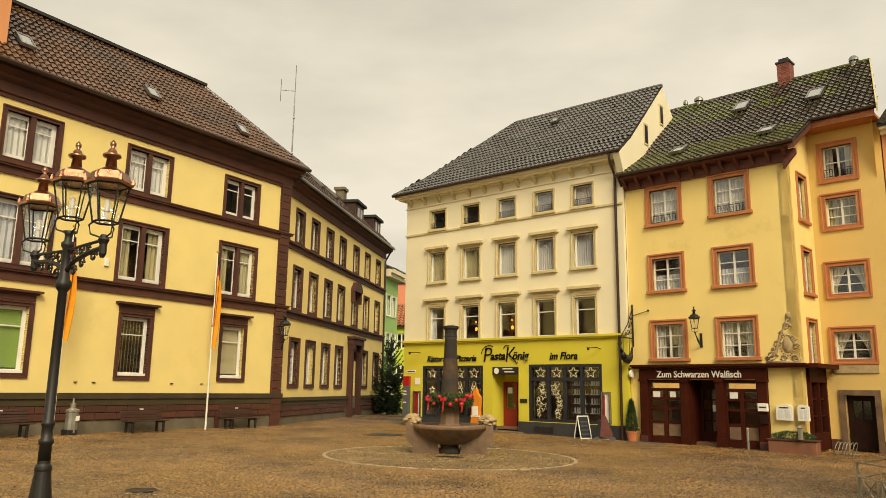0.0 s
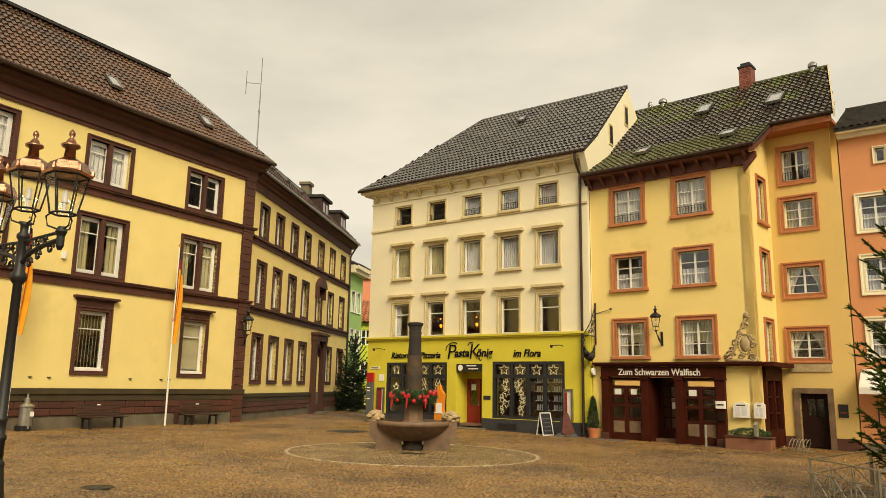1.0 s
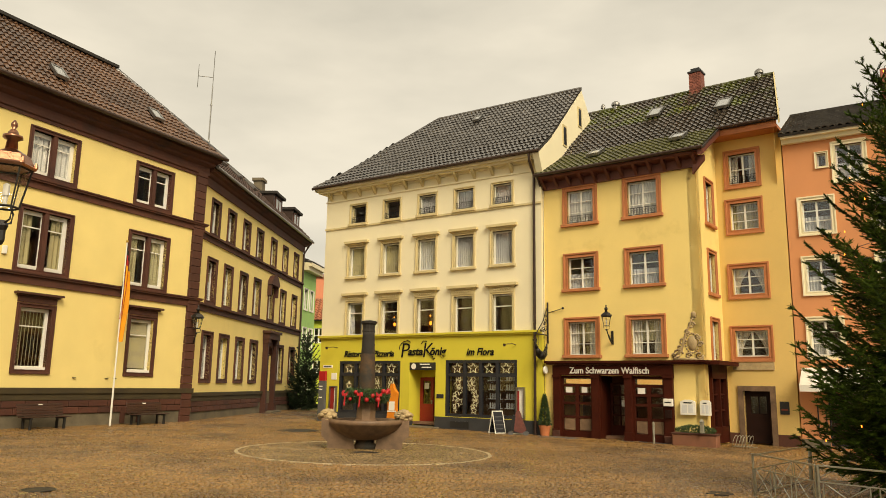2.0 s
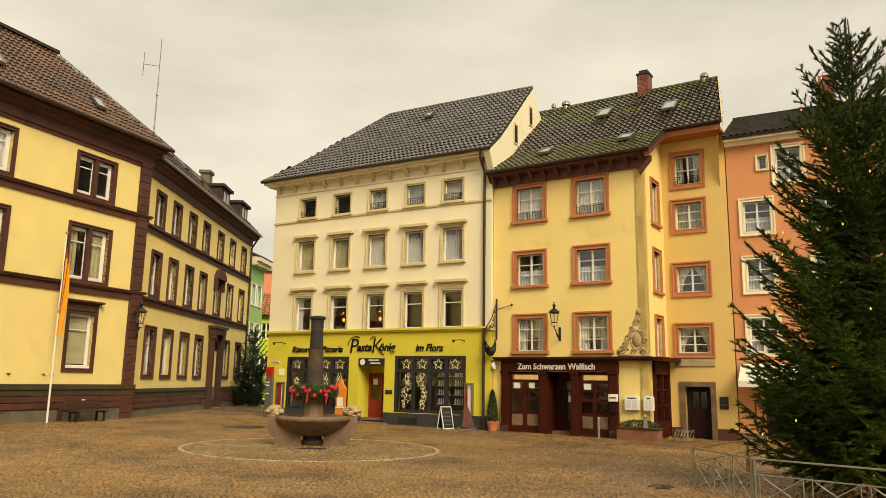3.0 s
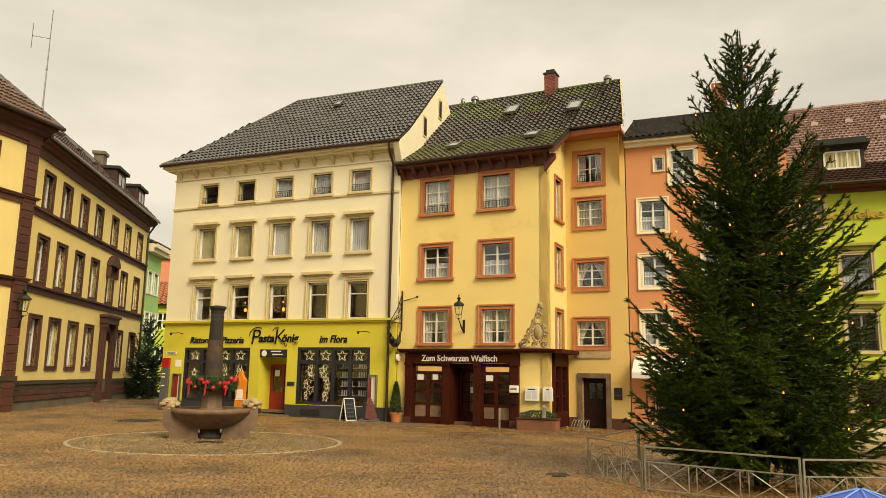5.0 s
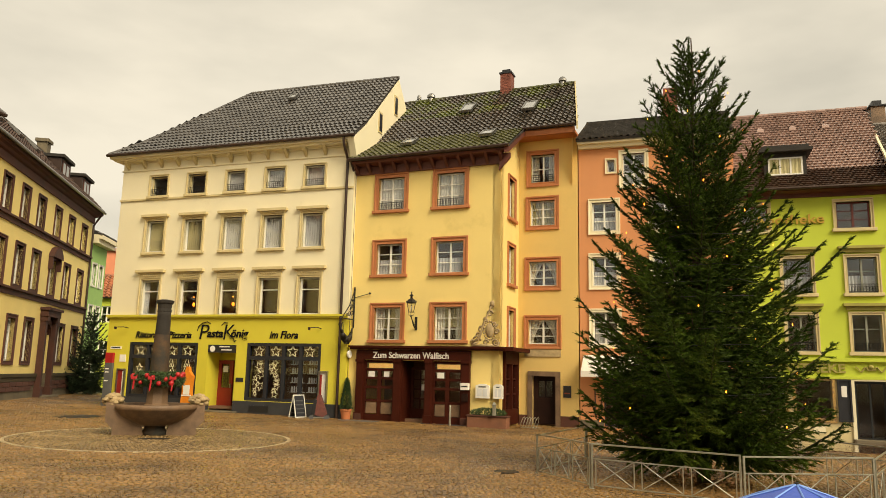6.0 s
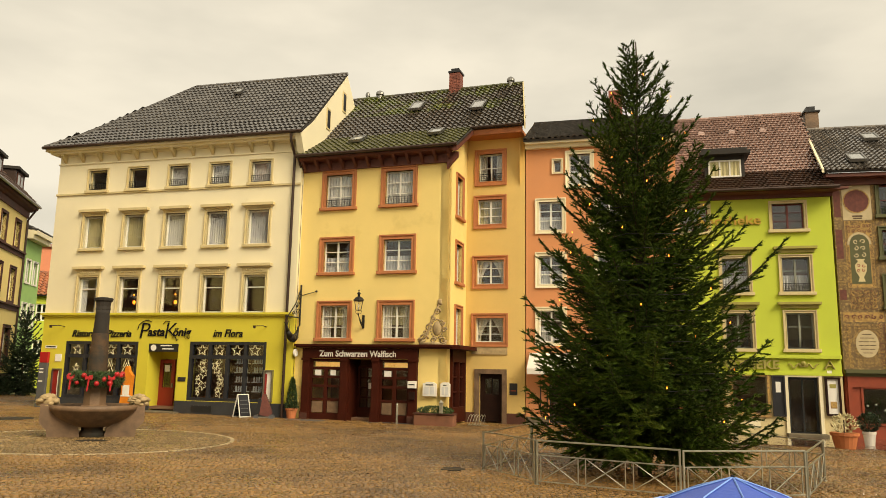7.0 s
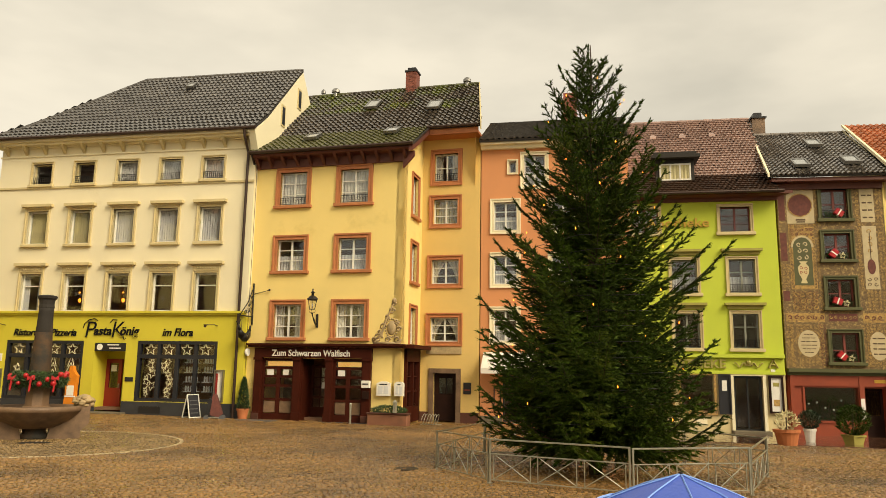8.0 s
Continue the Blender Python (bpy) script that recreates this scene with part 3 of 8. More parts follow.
part("paving_slabs", b, M_SLAB, pavement, "reddish wet stone slabs")["kind"] = "stuff"

# ---------------------------------------------------------------- long yellow town hall with sandstone trim
hall = thing("town_hall", facade(-8.076, 35.082, 32.43, 2.0), "yellow rendered town hall with dark red sandstone trim", "building")
cols = [-17.0, -12.14, -7.35, -2.43]
HX0, HX1 = -19.0, 0.6
ops = []
for c in cols:
    ops += [(c - 0.92, c + 0.92, 7.56, 9.2), (c - 0.98, c + 0.98, 3.95, 6.15), (c - 0.62, c + 0.62, 0.3, 2.55)]
part("wall", wall_sheet(HX0, HX1, -0.35, 9.85, ops), M_YELLOW, hall, "yellow rendered wall")
part("plinth", Build().box(HX0, HX1, -0.04, 0.35, -2.4, -0.35), M_CONC, hall, "grey weathered plinth")
b = Build()
b.box(HX0, HX1 + 0.1, -0.16, 0.02, -0.56, -0.35).box(HX0, HX1 + 0.06, -0.11, 0.02, -0.8, -0.56)
part("plinth_moulding", b, M_MOSSBAND, hall, "mossy brown stone moulding")
for name, z0, z1 in (("string_course", 6.98, 7.36), ("string_course", 3.38, 3.80)):
    b = Build().box(HX0, HX1 + 0.14, -0.08, 0.0, z0, z1 - 0.12).box(HX0, HX1 + 0.22, -0.18, 0.0, z1 - 0.12, z1 - 0.05).box(HX0, HX1 + 0.26, -0.22, 0.0, z1 - 0.05, z1)
    part(name, b, M_SAND, hall)
b = Build().run(HX0, HX1, [(0.35, 9.6), (-0.06, 9.6), (-0.06, 9.72), (-0.12, 9.76), (-0.12, 10.12), (-0.2, 10.16), (-0.3, 10.24), (-0.3, 10.34), (-0.42, 10.4), (-0.52, 10.5), (-0.52, 10.62), (0.35, 10.62)])
part("cornice", b, M_SAND, hall, "dark red sandstone cornice")
for i, c in enumerate(cols):
    window(hall, c - 0.92, c + 0.92, 7.56, 9.2, 0.16, cols=2, rows=(0.72,), bar=0.06, sash=0.1, surround=M_SAND, sur_w=0.16, mull=M_SAND,
           curtain=("full", M_CURTAIN) if i < 3 else None)
    window(hall, c - 0.98, c + 0.98, 3.95, 6.15, 0.16, cols=2, rows=(0.72,), bar=0.06, sash=0.1, surround=M_SAND, sur_w=0.16, mull=M_SAND,
           curtain=("sides", M_CURTAINOLD) if i > 1 else ("full", M_CURTAINGREY))
    window(hall, c - 0.62, c + 0.62, 0.3, 2.55, 0.16, cols=1, rows=(0.70,), bar=0.06, sash=0.07, surround=M_SAND, sur_w=0.16, hood=M_SAND,
           curtain=(("roller", M_GREENBLIND), ("roller", M_GREENBLIND), ("blind", M_BLIND), ("roller", M_BLIND))[i])
    part("sill", Build().box(c - 0.62, c + 0.62, 0.02, 0.16, 0.3, 0.4), M_WHITE, hall)
for x in (-15.0, -9.6, -8.9, -5.5, -4.0, -3.6):
    b = Build().box(x - 0.06, x + 0.06, -0.07, 0, 0.025, 0.05)
    part("wall_hook", b, M_IRON, hall)
part("doorbell_box", Build().box(-8.95, -8.78, -0.09, 0, 4.35, 4.65, 0.015), M_WHITE, hall, "small white alarm box")
# cellar window in the plinth
part("cellar_window", Build().ring(-3.0, -2.35, -1.75, -1.35, 0.2, -0.12, 0.0, bottom=False), M_SAND, hall)
shell(hall, HX0, HX1, 9.0, -2.4, 10.4, M_YELLOW, (-1.0, 3.4, 6.9, 10.0))
ov, oe = 0.72, 0.52
roof_plane(hall, [(HX0 - 0.5, -ov, 10.62), (HX1 + oe, -ov, 10.62), (HX1 - 3.62, 2.75, 14.38), (HX0 - 0.5, 2.75, 14.38)], M_TILE_BROWN, (0.24, 0.33))
roof_plane(hall, [(HX1 + oe, -ov, 10.62), (HX1 + oe, 9.7, 10.62), (HX1 - 3.62, 6.2, 14.38), (HX1 - 3.62, 2.75, 14.38)], M_TILE_BROWN, (0.24, 0.33))
b = Build().box(HX0 - 0.5, HX1 - 3.45, 2.5, 6.5, 14.34, 14.47)
part("roof_cap", b, M_BATTEN, hall, "dark flat roof edge")
ridge_caps(hall, (HX1 + oe, -ov, 10.64), (HX1 - 3.62, 2.75, 14.4), M_TILE_DARK)
part("gutter", Build().tube([(HX0, -ov - 0.06, 10.6), (HX1 + oe + 0.06, -ov - 0.06, 10.6)], 0.09, 8), M_PIPE, hall)
part("chimney", Build().box(-14.4, -13.38, 0.0, 0.9, 10.9, 15.6), M_SALMON, hall, "salmon rendered chimney block")
sl = (Vector((0, 2.75 + ov, 14.38 - 10.62))).normalized()
for x, k in ((-12.9, 1.3), (-7.7, 1.15), (-2.9, 1.0)):
    skylight(hall, Vector((x, -ov, 10.62)) + sl * k + Vector((0, -0.1, 0.1)), (1, 0, 0), sl, 0.55, 0.75)
settle(hall)

# wing of the town hall along the side street
wing = thing("town_hall_wing", facade(-8.033, 35.092, 10.2, 2.0), "long yellow side wing with sandstone window frames", "building")
WX0, WX1 = 0.75, 19.9
wc = [2.62, 4.92, 7.38, 9.8, 12.65, 15.3, 18.1]
ops = [(c - 0.47, c + 0.47, 7.3, 8.9) for c in wc] + [(c - 0.5, c + 0.5, 3.9, 5.9) for c in wc]
ops += [(c - 0.52, c + 0.52, 0.1, 2.22) for c in wc if c != 12.65] + [(11.95, 13.35, -2.0, 2.3)]
part("wall", wall_sheet(WX0, WX1, -0.55, 9.55, [o for o in ops if o[2] > -1] + [(11.95, 13.35, -0.55, 2.3)]), M_YELLOW, wing, "yellow rendered wall")
part("plinth", Build().box(WX0, 11.95, -0.04, 0.35, -2.4, -0.55).box(13.35, WX1, -0.04, 0.35, -2.4, -0.55), M_CONC, wing, "grey weathered plinth")
for xa, xb in ((WX0, 11.7), (13.6, WX1)):
    part("plinth_moulding", Build().box(xa, xb, -0.15, 0, -0.72, -0.55).box(xa, xb, -0.1, 0, -0.95, -0.72), M_MOSSBAND, wing)
for z0, z1 in ((6.78, 7.14), (3.32, 3.70)):
    b = Build().box(WX0, WX1, -0.08, 0.0, z0, z1 - 0.1).box(WX0, WX1, -0.2, 0.0, z1 - 0.1, z1)
    part("string_course", b, M_SAND, wing)
b = Build().run(WX0, WX1, [(0.35, 9.45), (-0.1, 9.45), (-0.1, 9.85), (-0.22, 9.9), (-0.3, 10.0), (-0.45, 10.06), (-0.5, 10.14), (-0.5, 10.26), (0.35, 10.26)])
part("cornice", b, M_SAND, wing)
for c in wc:
    window(wing, c - 0.47, c + 0.47, 7.3, 8.9, 0.2, cols=2, rows=(0.7,), bar=0.05, sash=0.04, surround=M_SAND, sur_w=0.16, curtain=("sides", M_CURTAINGREY))
    window(wing, c - 0.5, c + 0.5, 3.9, 5.9, 0.2, cols=2, rows=(0.7,), bar=0.05, sash=0.04, surround=M_SAND, sur_w=0.17, curtain=("half", M_CURTAINGREY))
    if c != 12.65:
        window(wing, c - 0.52, c + 0.52, 0.1, 2.22, 0.2, cols=2, rows=(0.7,), bar=0.05, sash=0.04, surround=M_SAND, sur_w=0.2, curtain=("sides", M_CURTAINGREY))
portal = Build()
for x in (11.62, 13.38):
    portal.box(x, x + 0.3, -0.32, 0.1, -2.0, 2.35).box(x - 0.06, x + 0.36, -0.4, 0.1, 2.35, 2.6).box(x - 0.06, x + 0.36, -0.4, 0.1, -2.0, -1.3)
portal.box(11.5, 13.8, -0.42, 0.1, 2.6, 2.95).box(11.4, 13.9, -0.52, 0.1, 2.95, 3.1)
part("portal", portal, M_SAND, wing, "carved sandstone doorway")
arch = Build()
for k in range(10):
    a0, a1 = math.pi * k / 10, math.pi * (k + 1) / 10
    arch.prism([(12.65 + 0.72 * math.cos(a0), 1.5 + 0.72 * math.sin(a0)), (12.65 + 0.98 * math.cos(a0), 1.5 + 1.1 * math.sin(a0)),
                (12.65 + 0.98 * math.cos(a1), 1.5 + 1.1 * math.sin(a1)), (12.65 + 0.72 * math.cos(a1), 1.5 + 0.72 * math.sin(a1))], -0.12, 0.1)
part("arch", arch, M_SAND, wing)
part("door", Build().box(11.95, 13.35, 0.3, 0.36, -2.0, 2.3).box(12.1, 12.55, 0.27, 0.31, -1.6, 0.2).box(12.75, 13.2, 0.27, 0.31, -1.6, 0.2), M_DOORDARK, wing, "dark wooden double door")
part("doorstep", Build().box(11.6, 13.7, -0.75, 0, -2.2, -1.75, 0.02).box(11.3, 14.0, -1.1, -0.75, -2.3, -1.92, 0.02), M_CONC, wing)
ped = Build()
ped.prism([(11.8, 6.0), (13.5, 6.0), (13.4, 6.25), (13.05, 6.55), (12.65, 6.68), (12.25, 6.55), (11.9, 6.25)], -0.32, 0)
ped.box(11.85, 12.0, -0.25, 0, 5.3, 6.0).box(13.3, 13.45, -0.25, 0, 5.3, 6.0)
part("pediment", ped, M_SAND, wing, "curved sandstone window pediment")
shell(wing, WX0, WX1, 8.0, -2.4, 10.0, M_YELLOW, (-1.0, 3.3, 6.8, 9.8))
roof_plane(wing, [(WX0, -0.6, 10.26), (WX1 + 0.3, -0.6, 10.26), (WX1 + 0.3, 1.9, 12.75), (WX0, 1.9, 12.75)], M_TILE_FOOT, (0.27, 0.36))
part("roof_cap", Build().box(WX0, WX1 + 0.3, 1.8, 6.0, 12.68, 12.84), M_BATTEN, wing)
part("gutter", Build().tube([(WX0, -0.66, 10.24), (WX1 + 0.3, -0.66, 10.24)], 0.08, 8), M_ZINC, wing, "grey metal gutter")
part("downpipe", Build().tube([(WX1 - 0.1, -0.5, 10.0), (WX1 - 0.1, -0.1, 9.3), (WX1 - 0.1, -0.1, -2.0)], 0.07, 8), M_PIPE, wing)
for x, w in ((13.9, 0.95), (18.4, 0.95)):
    d = Build().box(x - w, x + w, 0.25, 2.4, 10.6, 12.1)
    dorm = part("dormer", d, M_PIPE, wing, "dark clad roof dormer")
    part("dormer_roof", Build().box(x - w - 0.14, x + w + 0.14, 0.05, 2.6, 12.1, 12.3, 0.02), M_BATTEN, dorm)
    part("window_frame", Build().ring(x - 0.62, x + 0.62, 10.85, 11.9, 0.1, 0.2, 0.26).box(x - 0.04, x + 0.04, 0.2, 0.26, 10.85, 11.9), M_SAND, dorm)
    part("pane", Build().box(x - 0.62, x + 0.62, 0.225, 0.24, 10.85, 11.9), M_SKYPANE, dorm)
sl = Vector((0, 2.5, 2.49)).normalized()
for x in (4.0, 6.6, 9.2):
    skylight(wing, Vector((x, -0.6, 10.26)) + sl * 1.5 + Vector((0, -0.07, 0.12)), (1, 0, 0), sl, 0.6, 0.9)
part("chimney", Build().box(15.6, 16.3, 2.0, 2.6, 12.0, 13.75).box(15.5, 16.4, 1.9, 2.7, 13.75, 13.95), M_CONC, wing)
settle(wing)

# roof aerial
ant = thing("roof_aerial", Matrix.Translation((-8.28, 38.0, 12.0)), "thin metal radio mast on the roof", "antenna")
part("mast", Build().tube([(0, 0, 0), (0, 0, 5.3)], 0.045, 6, 0.03).tube([(0, 0, 5.3), (0, 0, 7.3)], 0.02, 5), M_ZINC, ant)
part("dipole", Build().tube([(0, 0, 5.8), (-0.75, 0, 5.85)], 0.02, 5).tube([(-0.78, 0, 5.2), (-0.78, 0, 6.5)], 0.018, 5), M_ZINC, ant)
part("collar", Build().lathe([(0.06, 2.2), (0.07, 2.25), (0.06, 2.3)], 8), M_ZINC, ant)
part("collar", Build().lathe([(0.05, 4.2), (0.06, 4.25), (0.05, 4.3)], 8), M_ZINC, ant)

# ---------------------------------------------------------------- cream corner house with the pizzeria
ph = thing("pizzeria_house", facade(7.278, 31.161, 129.5, 2.0), "cream four-storey house with yellow-green ground floor", "building")
PX0, PX1 = -12.1, 0.45
pc = [-9.9, -7.74, -5.6, -3.5, -1.48]
ops = []
for c in pc:
    ops += [(c - 0.48, c + 0.48, 8.1, 9.06), (c - 0.5, c + 0.5, 5.34, 6.86), (c - 0.5, c + 0.5, 2.36, 4.0)]
part("wall", wall_sheet(PX0, PX1, 2.2, 9.8, ops), M_CREAM, ph, "smooth cream rendered wall")
SHOP = [(-10.79, -6.98, -1.42, 1.09), (-6.44, -4.96, -1.42, 1.01), (-4.42, -0.75, -1.40, 1.11)]
part("shopfront_wall", wall_sheet(PX0, PX1, -1.42, 2.2, SHOP), M_LIME, ph, "yellow-green painted shopfront wall")
part("plinth", wall_sheet(PX0 - 0.02, PX1 + 0.02, -2.4, -1.42, [(-6.44, -4.96, -1.9, -1.42)], 0.37, -0.03), M_BASEGREY, ph, "dark grey painted plinth")
part("belt_course", Build().box(PX0 - 0.06, PX1, -0.1, 0, 2.2, 2.27).box(PX0 - 0.1, PX1, -0.16, 0, 2.27, 2.36), M_LIME, ph)
part("string_course", Build().box(PX0 - 0.03, PX1, -0.06, 0, 7.9, 7.99), M_CREAMTRIM, ph)
b = Build().box(PX0 - 0.04, PX1, -0.05, 0.35, 9.4, 9.46).box(PX0 - 0.06, PX1, -0.08, 0.35, 9.8, 9.88).box(PX0 - 0.3, PX1 + 0.1, -0.36, 0.35, 9.88, 9.98).box(PX0 - 0.46, PX1 + 0.1, -0.52, 0.35, 9.98, 10.16)
part("cornice", b, M_CREAM, ph, "moulded cream cornice")
for k in range(13):
    x = PX0 + 0.35 + k * 0.98
    part("bracket", Build().prism([(0, 0), (-0.3, 0.3), (-0.3, 0.4), (0, 0.4)], -0.07, 0.07), M_CREAMTRIM, ph).matrix_local = Matrix.Translation((x, -0.04, 9.48)) @ Matrix.Rotation(radians(90), 4, "Z")
for i, c in enumerate(pc):
    window(ph, c - 0.48, c + 0.48, 8.1, 9.06, 0.14, cols=1, bar=0.05, surround=M_CREAMTRIM, sur_w=0.1, proud=0.03, rail=True, sill=M_CREAMTRIM,
           mat=M_CREAMTRIM if i < 2 else M_WHITE, curtain=("full", M_CURTAINGREY) if i > 1 else None)
    w = window(ph, c - 0.5, c + 0.5, 5.34, 6.86, 0.14, cols=1, bar=0.07, surround=M_CREAMTRIM, sur_w=0.12, sill=M_CREAMTRIM,
               curtain=("full", M_CURTAINOLD if i < 2 else M_CURTAINGREY))
    part("hood", Build().box(c - 0.66, c + 0.66, -0.1, 0, 6.98, 7.04).box(c - 0.76, c + 0.76, -0.2, 0, 7.04, 7.16), M_CREAMTRIM, w)
    w = window(ph, c - 0.5, c + 0.5, 2.36, 4.0, 0.14, cols=1, rows=(0.68,), bar=0.07, surround=M_CREAMTRIM, sur_w=0.12, lamp=i in (1, 2),
               curtain=("sides", M_CURTAINGREY) if i == 0 else None)
    part("hood", Build().box(c - 0.62, c + 0.62, -0.07, 0, 4.12, 4.3).box(c - 0.68, c + 0.68, -0.12, 0, 4.3, 4.36).box(c - 0.8, c + 0.8, -0.22, 0, 4.36, 4.48), M_CREAMTRIM, w)
    orn = Build().tube([(c - 0.42 + 0.06 * q, -0.075, 4.21 + 0.03 * math.cos(q * math.pi)) for q in range(15)], 0.04, 6)
    part("carving", orn, M_CREAMTRIM, w)


def shop_window(house, x0, x1, z0, z1):
    zt = z0 + (z1 - z0) * 0.74
    f = Build().ring(x0 + 0.14, x1 - 0.14, z0 + 0.13, z1 - 0.13, 0.13, 0.02, 0.2)
    n = 4
    w = (x1 - x0 - 0.32) / n
    win = part("shop_window", f, M_SLATE, house, "dark grey four-bay shop window")
    part("transom", Build().box(x0 + 0.14, x1 - 0.14, 0.03, 0.19, zt - 0.08, zt + 0.08), M_SLATE, win)
    for i in range(1, n):
        x = x0 + 0.16 + i * w
        part("mullion", Build().box(x - 0.07, x + 0.07, 0.025, 0.195, z0 + 0.12, z1 - 0.13), M_SLATE, win)
    for i in range(n):
        xa, xb = x0 + 0.16 + i * w, x0 + 0.16 + (i + 1) * w
        part("pane", Build().box(xa, xb, 0.1, 0.11, zt, z1 - 0.1), M_SHOPGLASS, win)
        part("pane", Build().box(xa, xb, 0.1, 0.11, z0 + 0.1, zt), M_SHOPGLASS, win)
        part("straw_star", star(xa + w / 2, 0.09, (zt + z1) / 2 - 0.03, 0.27), M_STARS, win, "pale straw star hung in the window")
    return win, [x0 + 0.16 + (i + 0.5) * w for i in range(n)], zt


def star(x, y, z, r, turn=0.0, t=0.028):
    b = Build()
    pts = [(x + (r if k % 2 == 0 else r * 0.42) * math.sin(k * math.pi / 5 + turn), y, z + (r if k % 2 == 0 else r * 0.42) * math.cos(k * math.pi / 5 + turn)) for k in range(10)]
    b.tube(pts + [pts[0]], t, 4)
    return b


rnd = random.Random(4)
win, xs, zt = shop_window(ph, *SHOP[0])
for i, x in enumerate(xs):
    tree = Build()
    for k in range(3):
        s, z = 0.28 - 0.06 * k, -0.6 + 0.3 * k
        tree.tube([(x - s, 0.09, z), (x, 0.09, z + 0.45), (x + s, 0.09, z), (x - s, 0.09, z)], 0.022, 4)
    part("painted_tree" if i > 1 else "painted_bell", tree if i > 1 else star(x, 0.09, -0.1, 0.2), M_STARS, win)
win, xs, zt = shop_window(ph, *SHOP[2])
for x in xs[:2]:
    for k in range(9):
        part("painted_star", star(x + rnd.uniform(-0.17, 0.17), 0.09, -1.1 + k * 0.17, rnd.uniform(0.1, 0.24), rnd.uniform(0, 1), 0.018), M_STARS, win)
for x in xs[2:]:
    b = Build()
    for k in range(4):
        b.box(x - 0.3, x + 0.3, 0.5, 0.8, -1.0 + 0.4 * k, -0.97 + 0.4 * k)
        for q in range(5):
            b.lathe([(0.04, -0.97 + 0.4 * k), (0.045, -0.8 + 0.4 * k), (0.02, -0.74 + 0.4 * k)], 6, x - 0.24 + 0.12 * q, 0.62)
    part("bottle_rack", b, M_CURTAINGREY, win)
# entrance recess
b = Build().box(-6.5, -6.44, 0.35, 1.3, -1.9, 1.1).box(-4.96, -4.9, 0.35, 1.3, -1.9, 1.1).box(-6.44, -4.96, 0.35, 1.3, 1.01, 1.08).box(-5.66, -4.96, 1.0, 1.1, -1.9, 1.01).box(-6.44, -5.66, 1.0, 1.1, 0.35, 1.01)
part("entrance_recess", b, M_LIME, ph)
part("doorstep", Build().box(-6.7, -4.7, -0.35, 1.0, -2.3, -1.88, 0.02), M_CONC, ph)
door = part("door", Build().ring(-6.28, -5.84, -0.9, 0.17, 0.16, 0.92, 1.0).box(-6.44, -5.68, 0.92, 1.0, -1.88, -1.06), M_DOORRED, ph, "red door with tall glass pane")
part("pane", Build().box(-6.28, -5.84, 0.95, 0.965, -0.9, 0.17), M_SHOPGLASS, door)
part("notice", Build().box(-6.18, -5.92, 0.905, 0.915, -0.2, 0.08), M_PAPER, door)
part("handle", Build().box(-5.78, -5.72, 0.86, 0.92, -0.9, -0.72), M_ZINC, door)
sign = part("transom_sign", Build().box(-6.44, -4.96, 0.0, 0.06, 0.66, 1.01), M_BLACK, ph, "black entrance sign with pale picture")
part("picture", Build().lathe([(0.14, 0), (0.14, 0.01)], 12), M_PAPER, sign).matrix_local = Matrix.Translation((-6.2, 0.0, 0.83)) @ Matrix.Rotation(radians(90), 4, "X")
for z, xa, xb in ((0.9, -5.85, -5.3), (0.76, -5.75, -5.2)):
    part("text_bar", Build().box(xa, xb, -0.006, 0, z, z + 0.05), M_PAPER, sign)
part("cellar_grille", Build().box(-4.11, -3.14, -0.045, -0.03, -1.88, -1.6), M_BLACK, ph)
part("name_plate", Build().box(-4.87, -4.5, -0.03, 0, -0.6, -0.42), M_SLATE, ph)
lettering("sign_lettering", "Ristorante Pizzeria", 0.42, M_INK, ph, -8.93, -0.03, 1.30, 0.25, 3.1, 0.015, heavy=0.008, label="dark italic lettering")
lettering("sign_lettering", "im Flora", 0.46, M_INK, ph, -2.6, -0.03, 1.32, 0.25, 1.4, 0.015, heavy=0.008, label="dark italic lettering")
lettering("sign_initial", "P", 1.0, M_INK, ph, -6.74, -0.035, 1.24, 0.15, 0.5, 0.012, heavy=-0.008, label="tall script initial")
lettering("sign_initial", "K", 1.0, M_INK, ph, -5.42, -0.035, 1.24, 0.15, 0.55, 0.012, heavy=-0.008, label="tall script initial")
lettering("sign_lettering", "asta", 0.52, M_INK, ph, -6.12, -0.03, 1.35, 0.2, 0.85, 0.015, heavy=0.012, label="dark script lettering")
lettering("sign_lettering", "önig", 0.52, M_INK, ph, -4.86, -0.03, 1.35, 0.2, 0.9, 0.015, heavy=0.012, label="dark script lettering")
b = Build().tube([(-7.05, -0.04, 1.62), (-7.0, -0.04, 1.82), (-6.8, -0.04, 1.98), (-6.55, -0.04, 2.04), (-6.38, -0.04, 1.96)], 0.02, 5)
b.tube([(-5.78, -0.04, 1.86), (-5.66, -0.04, 2.0), (-5.45, -0.04, 1.98)], 0.02, 5).tube([(-5.12, -0.04, 1.3), (-5.05, -0.04, 1.14), (-4.98, -0.04, 1.22)], 0.02, 5)
part("sign_swash", b, M_INK, ph, "thin script flourish")
for x in (-11.15, -1.0):
    b = Build().tube([(x + 0.2, 0, 1.75), (x + 0.2, -0.3, 1.78), (x - 0.1, -0.5, 1.76)], 0.02, 5).lathe([(0.05, 1.66), (0.07, 1.78)], 8, x - 0.1, -0.5)
    part("wall_lamp", b, M_PIPE, ph, "small bent-arm sign lamp")
case = part("menu_case", Build().ring(-0.70, -0.40, -1.32, -0.1, 0.05, -0.14, 0.0), M_ZINC, ph, "tall metal menu case")
part("menu", Build().box(-0.70, -0.40, -0.05, 0, -1.32, -0.1), M_PAPER, case)
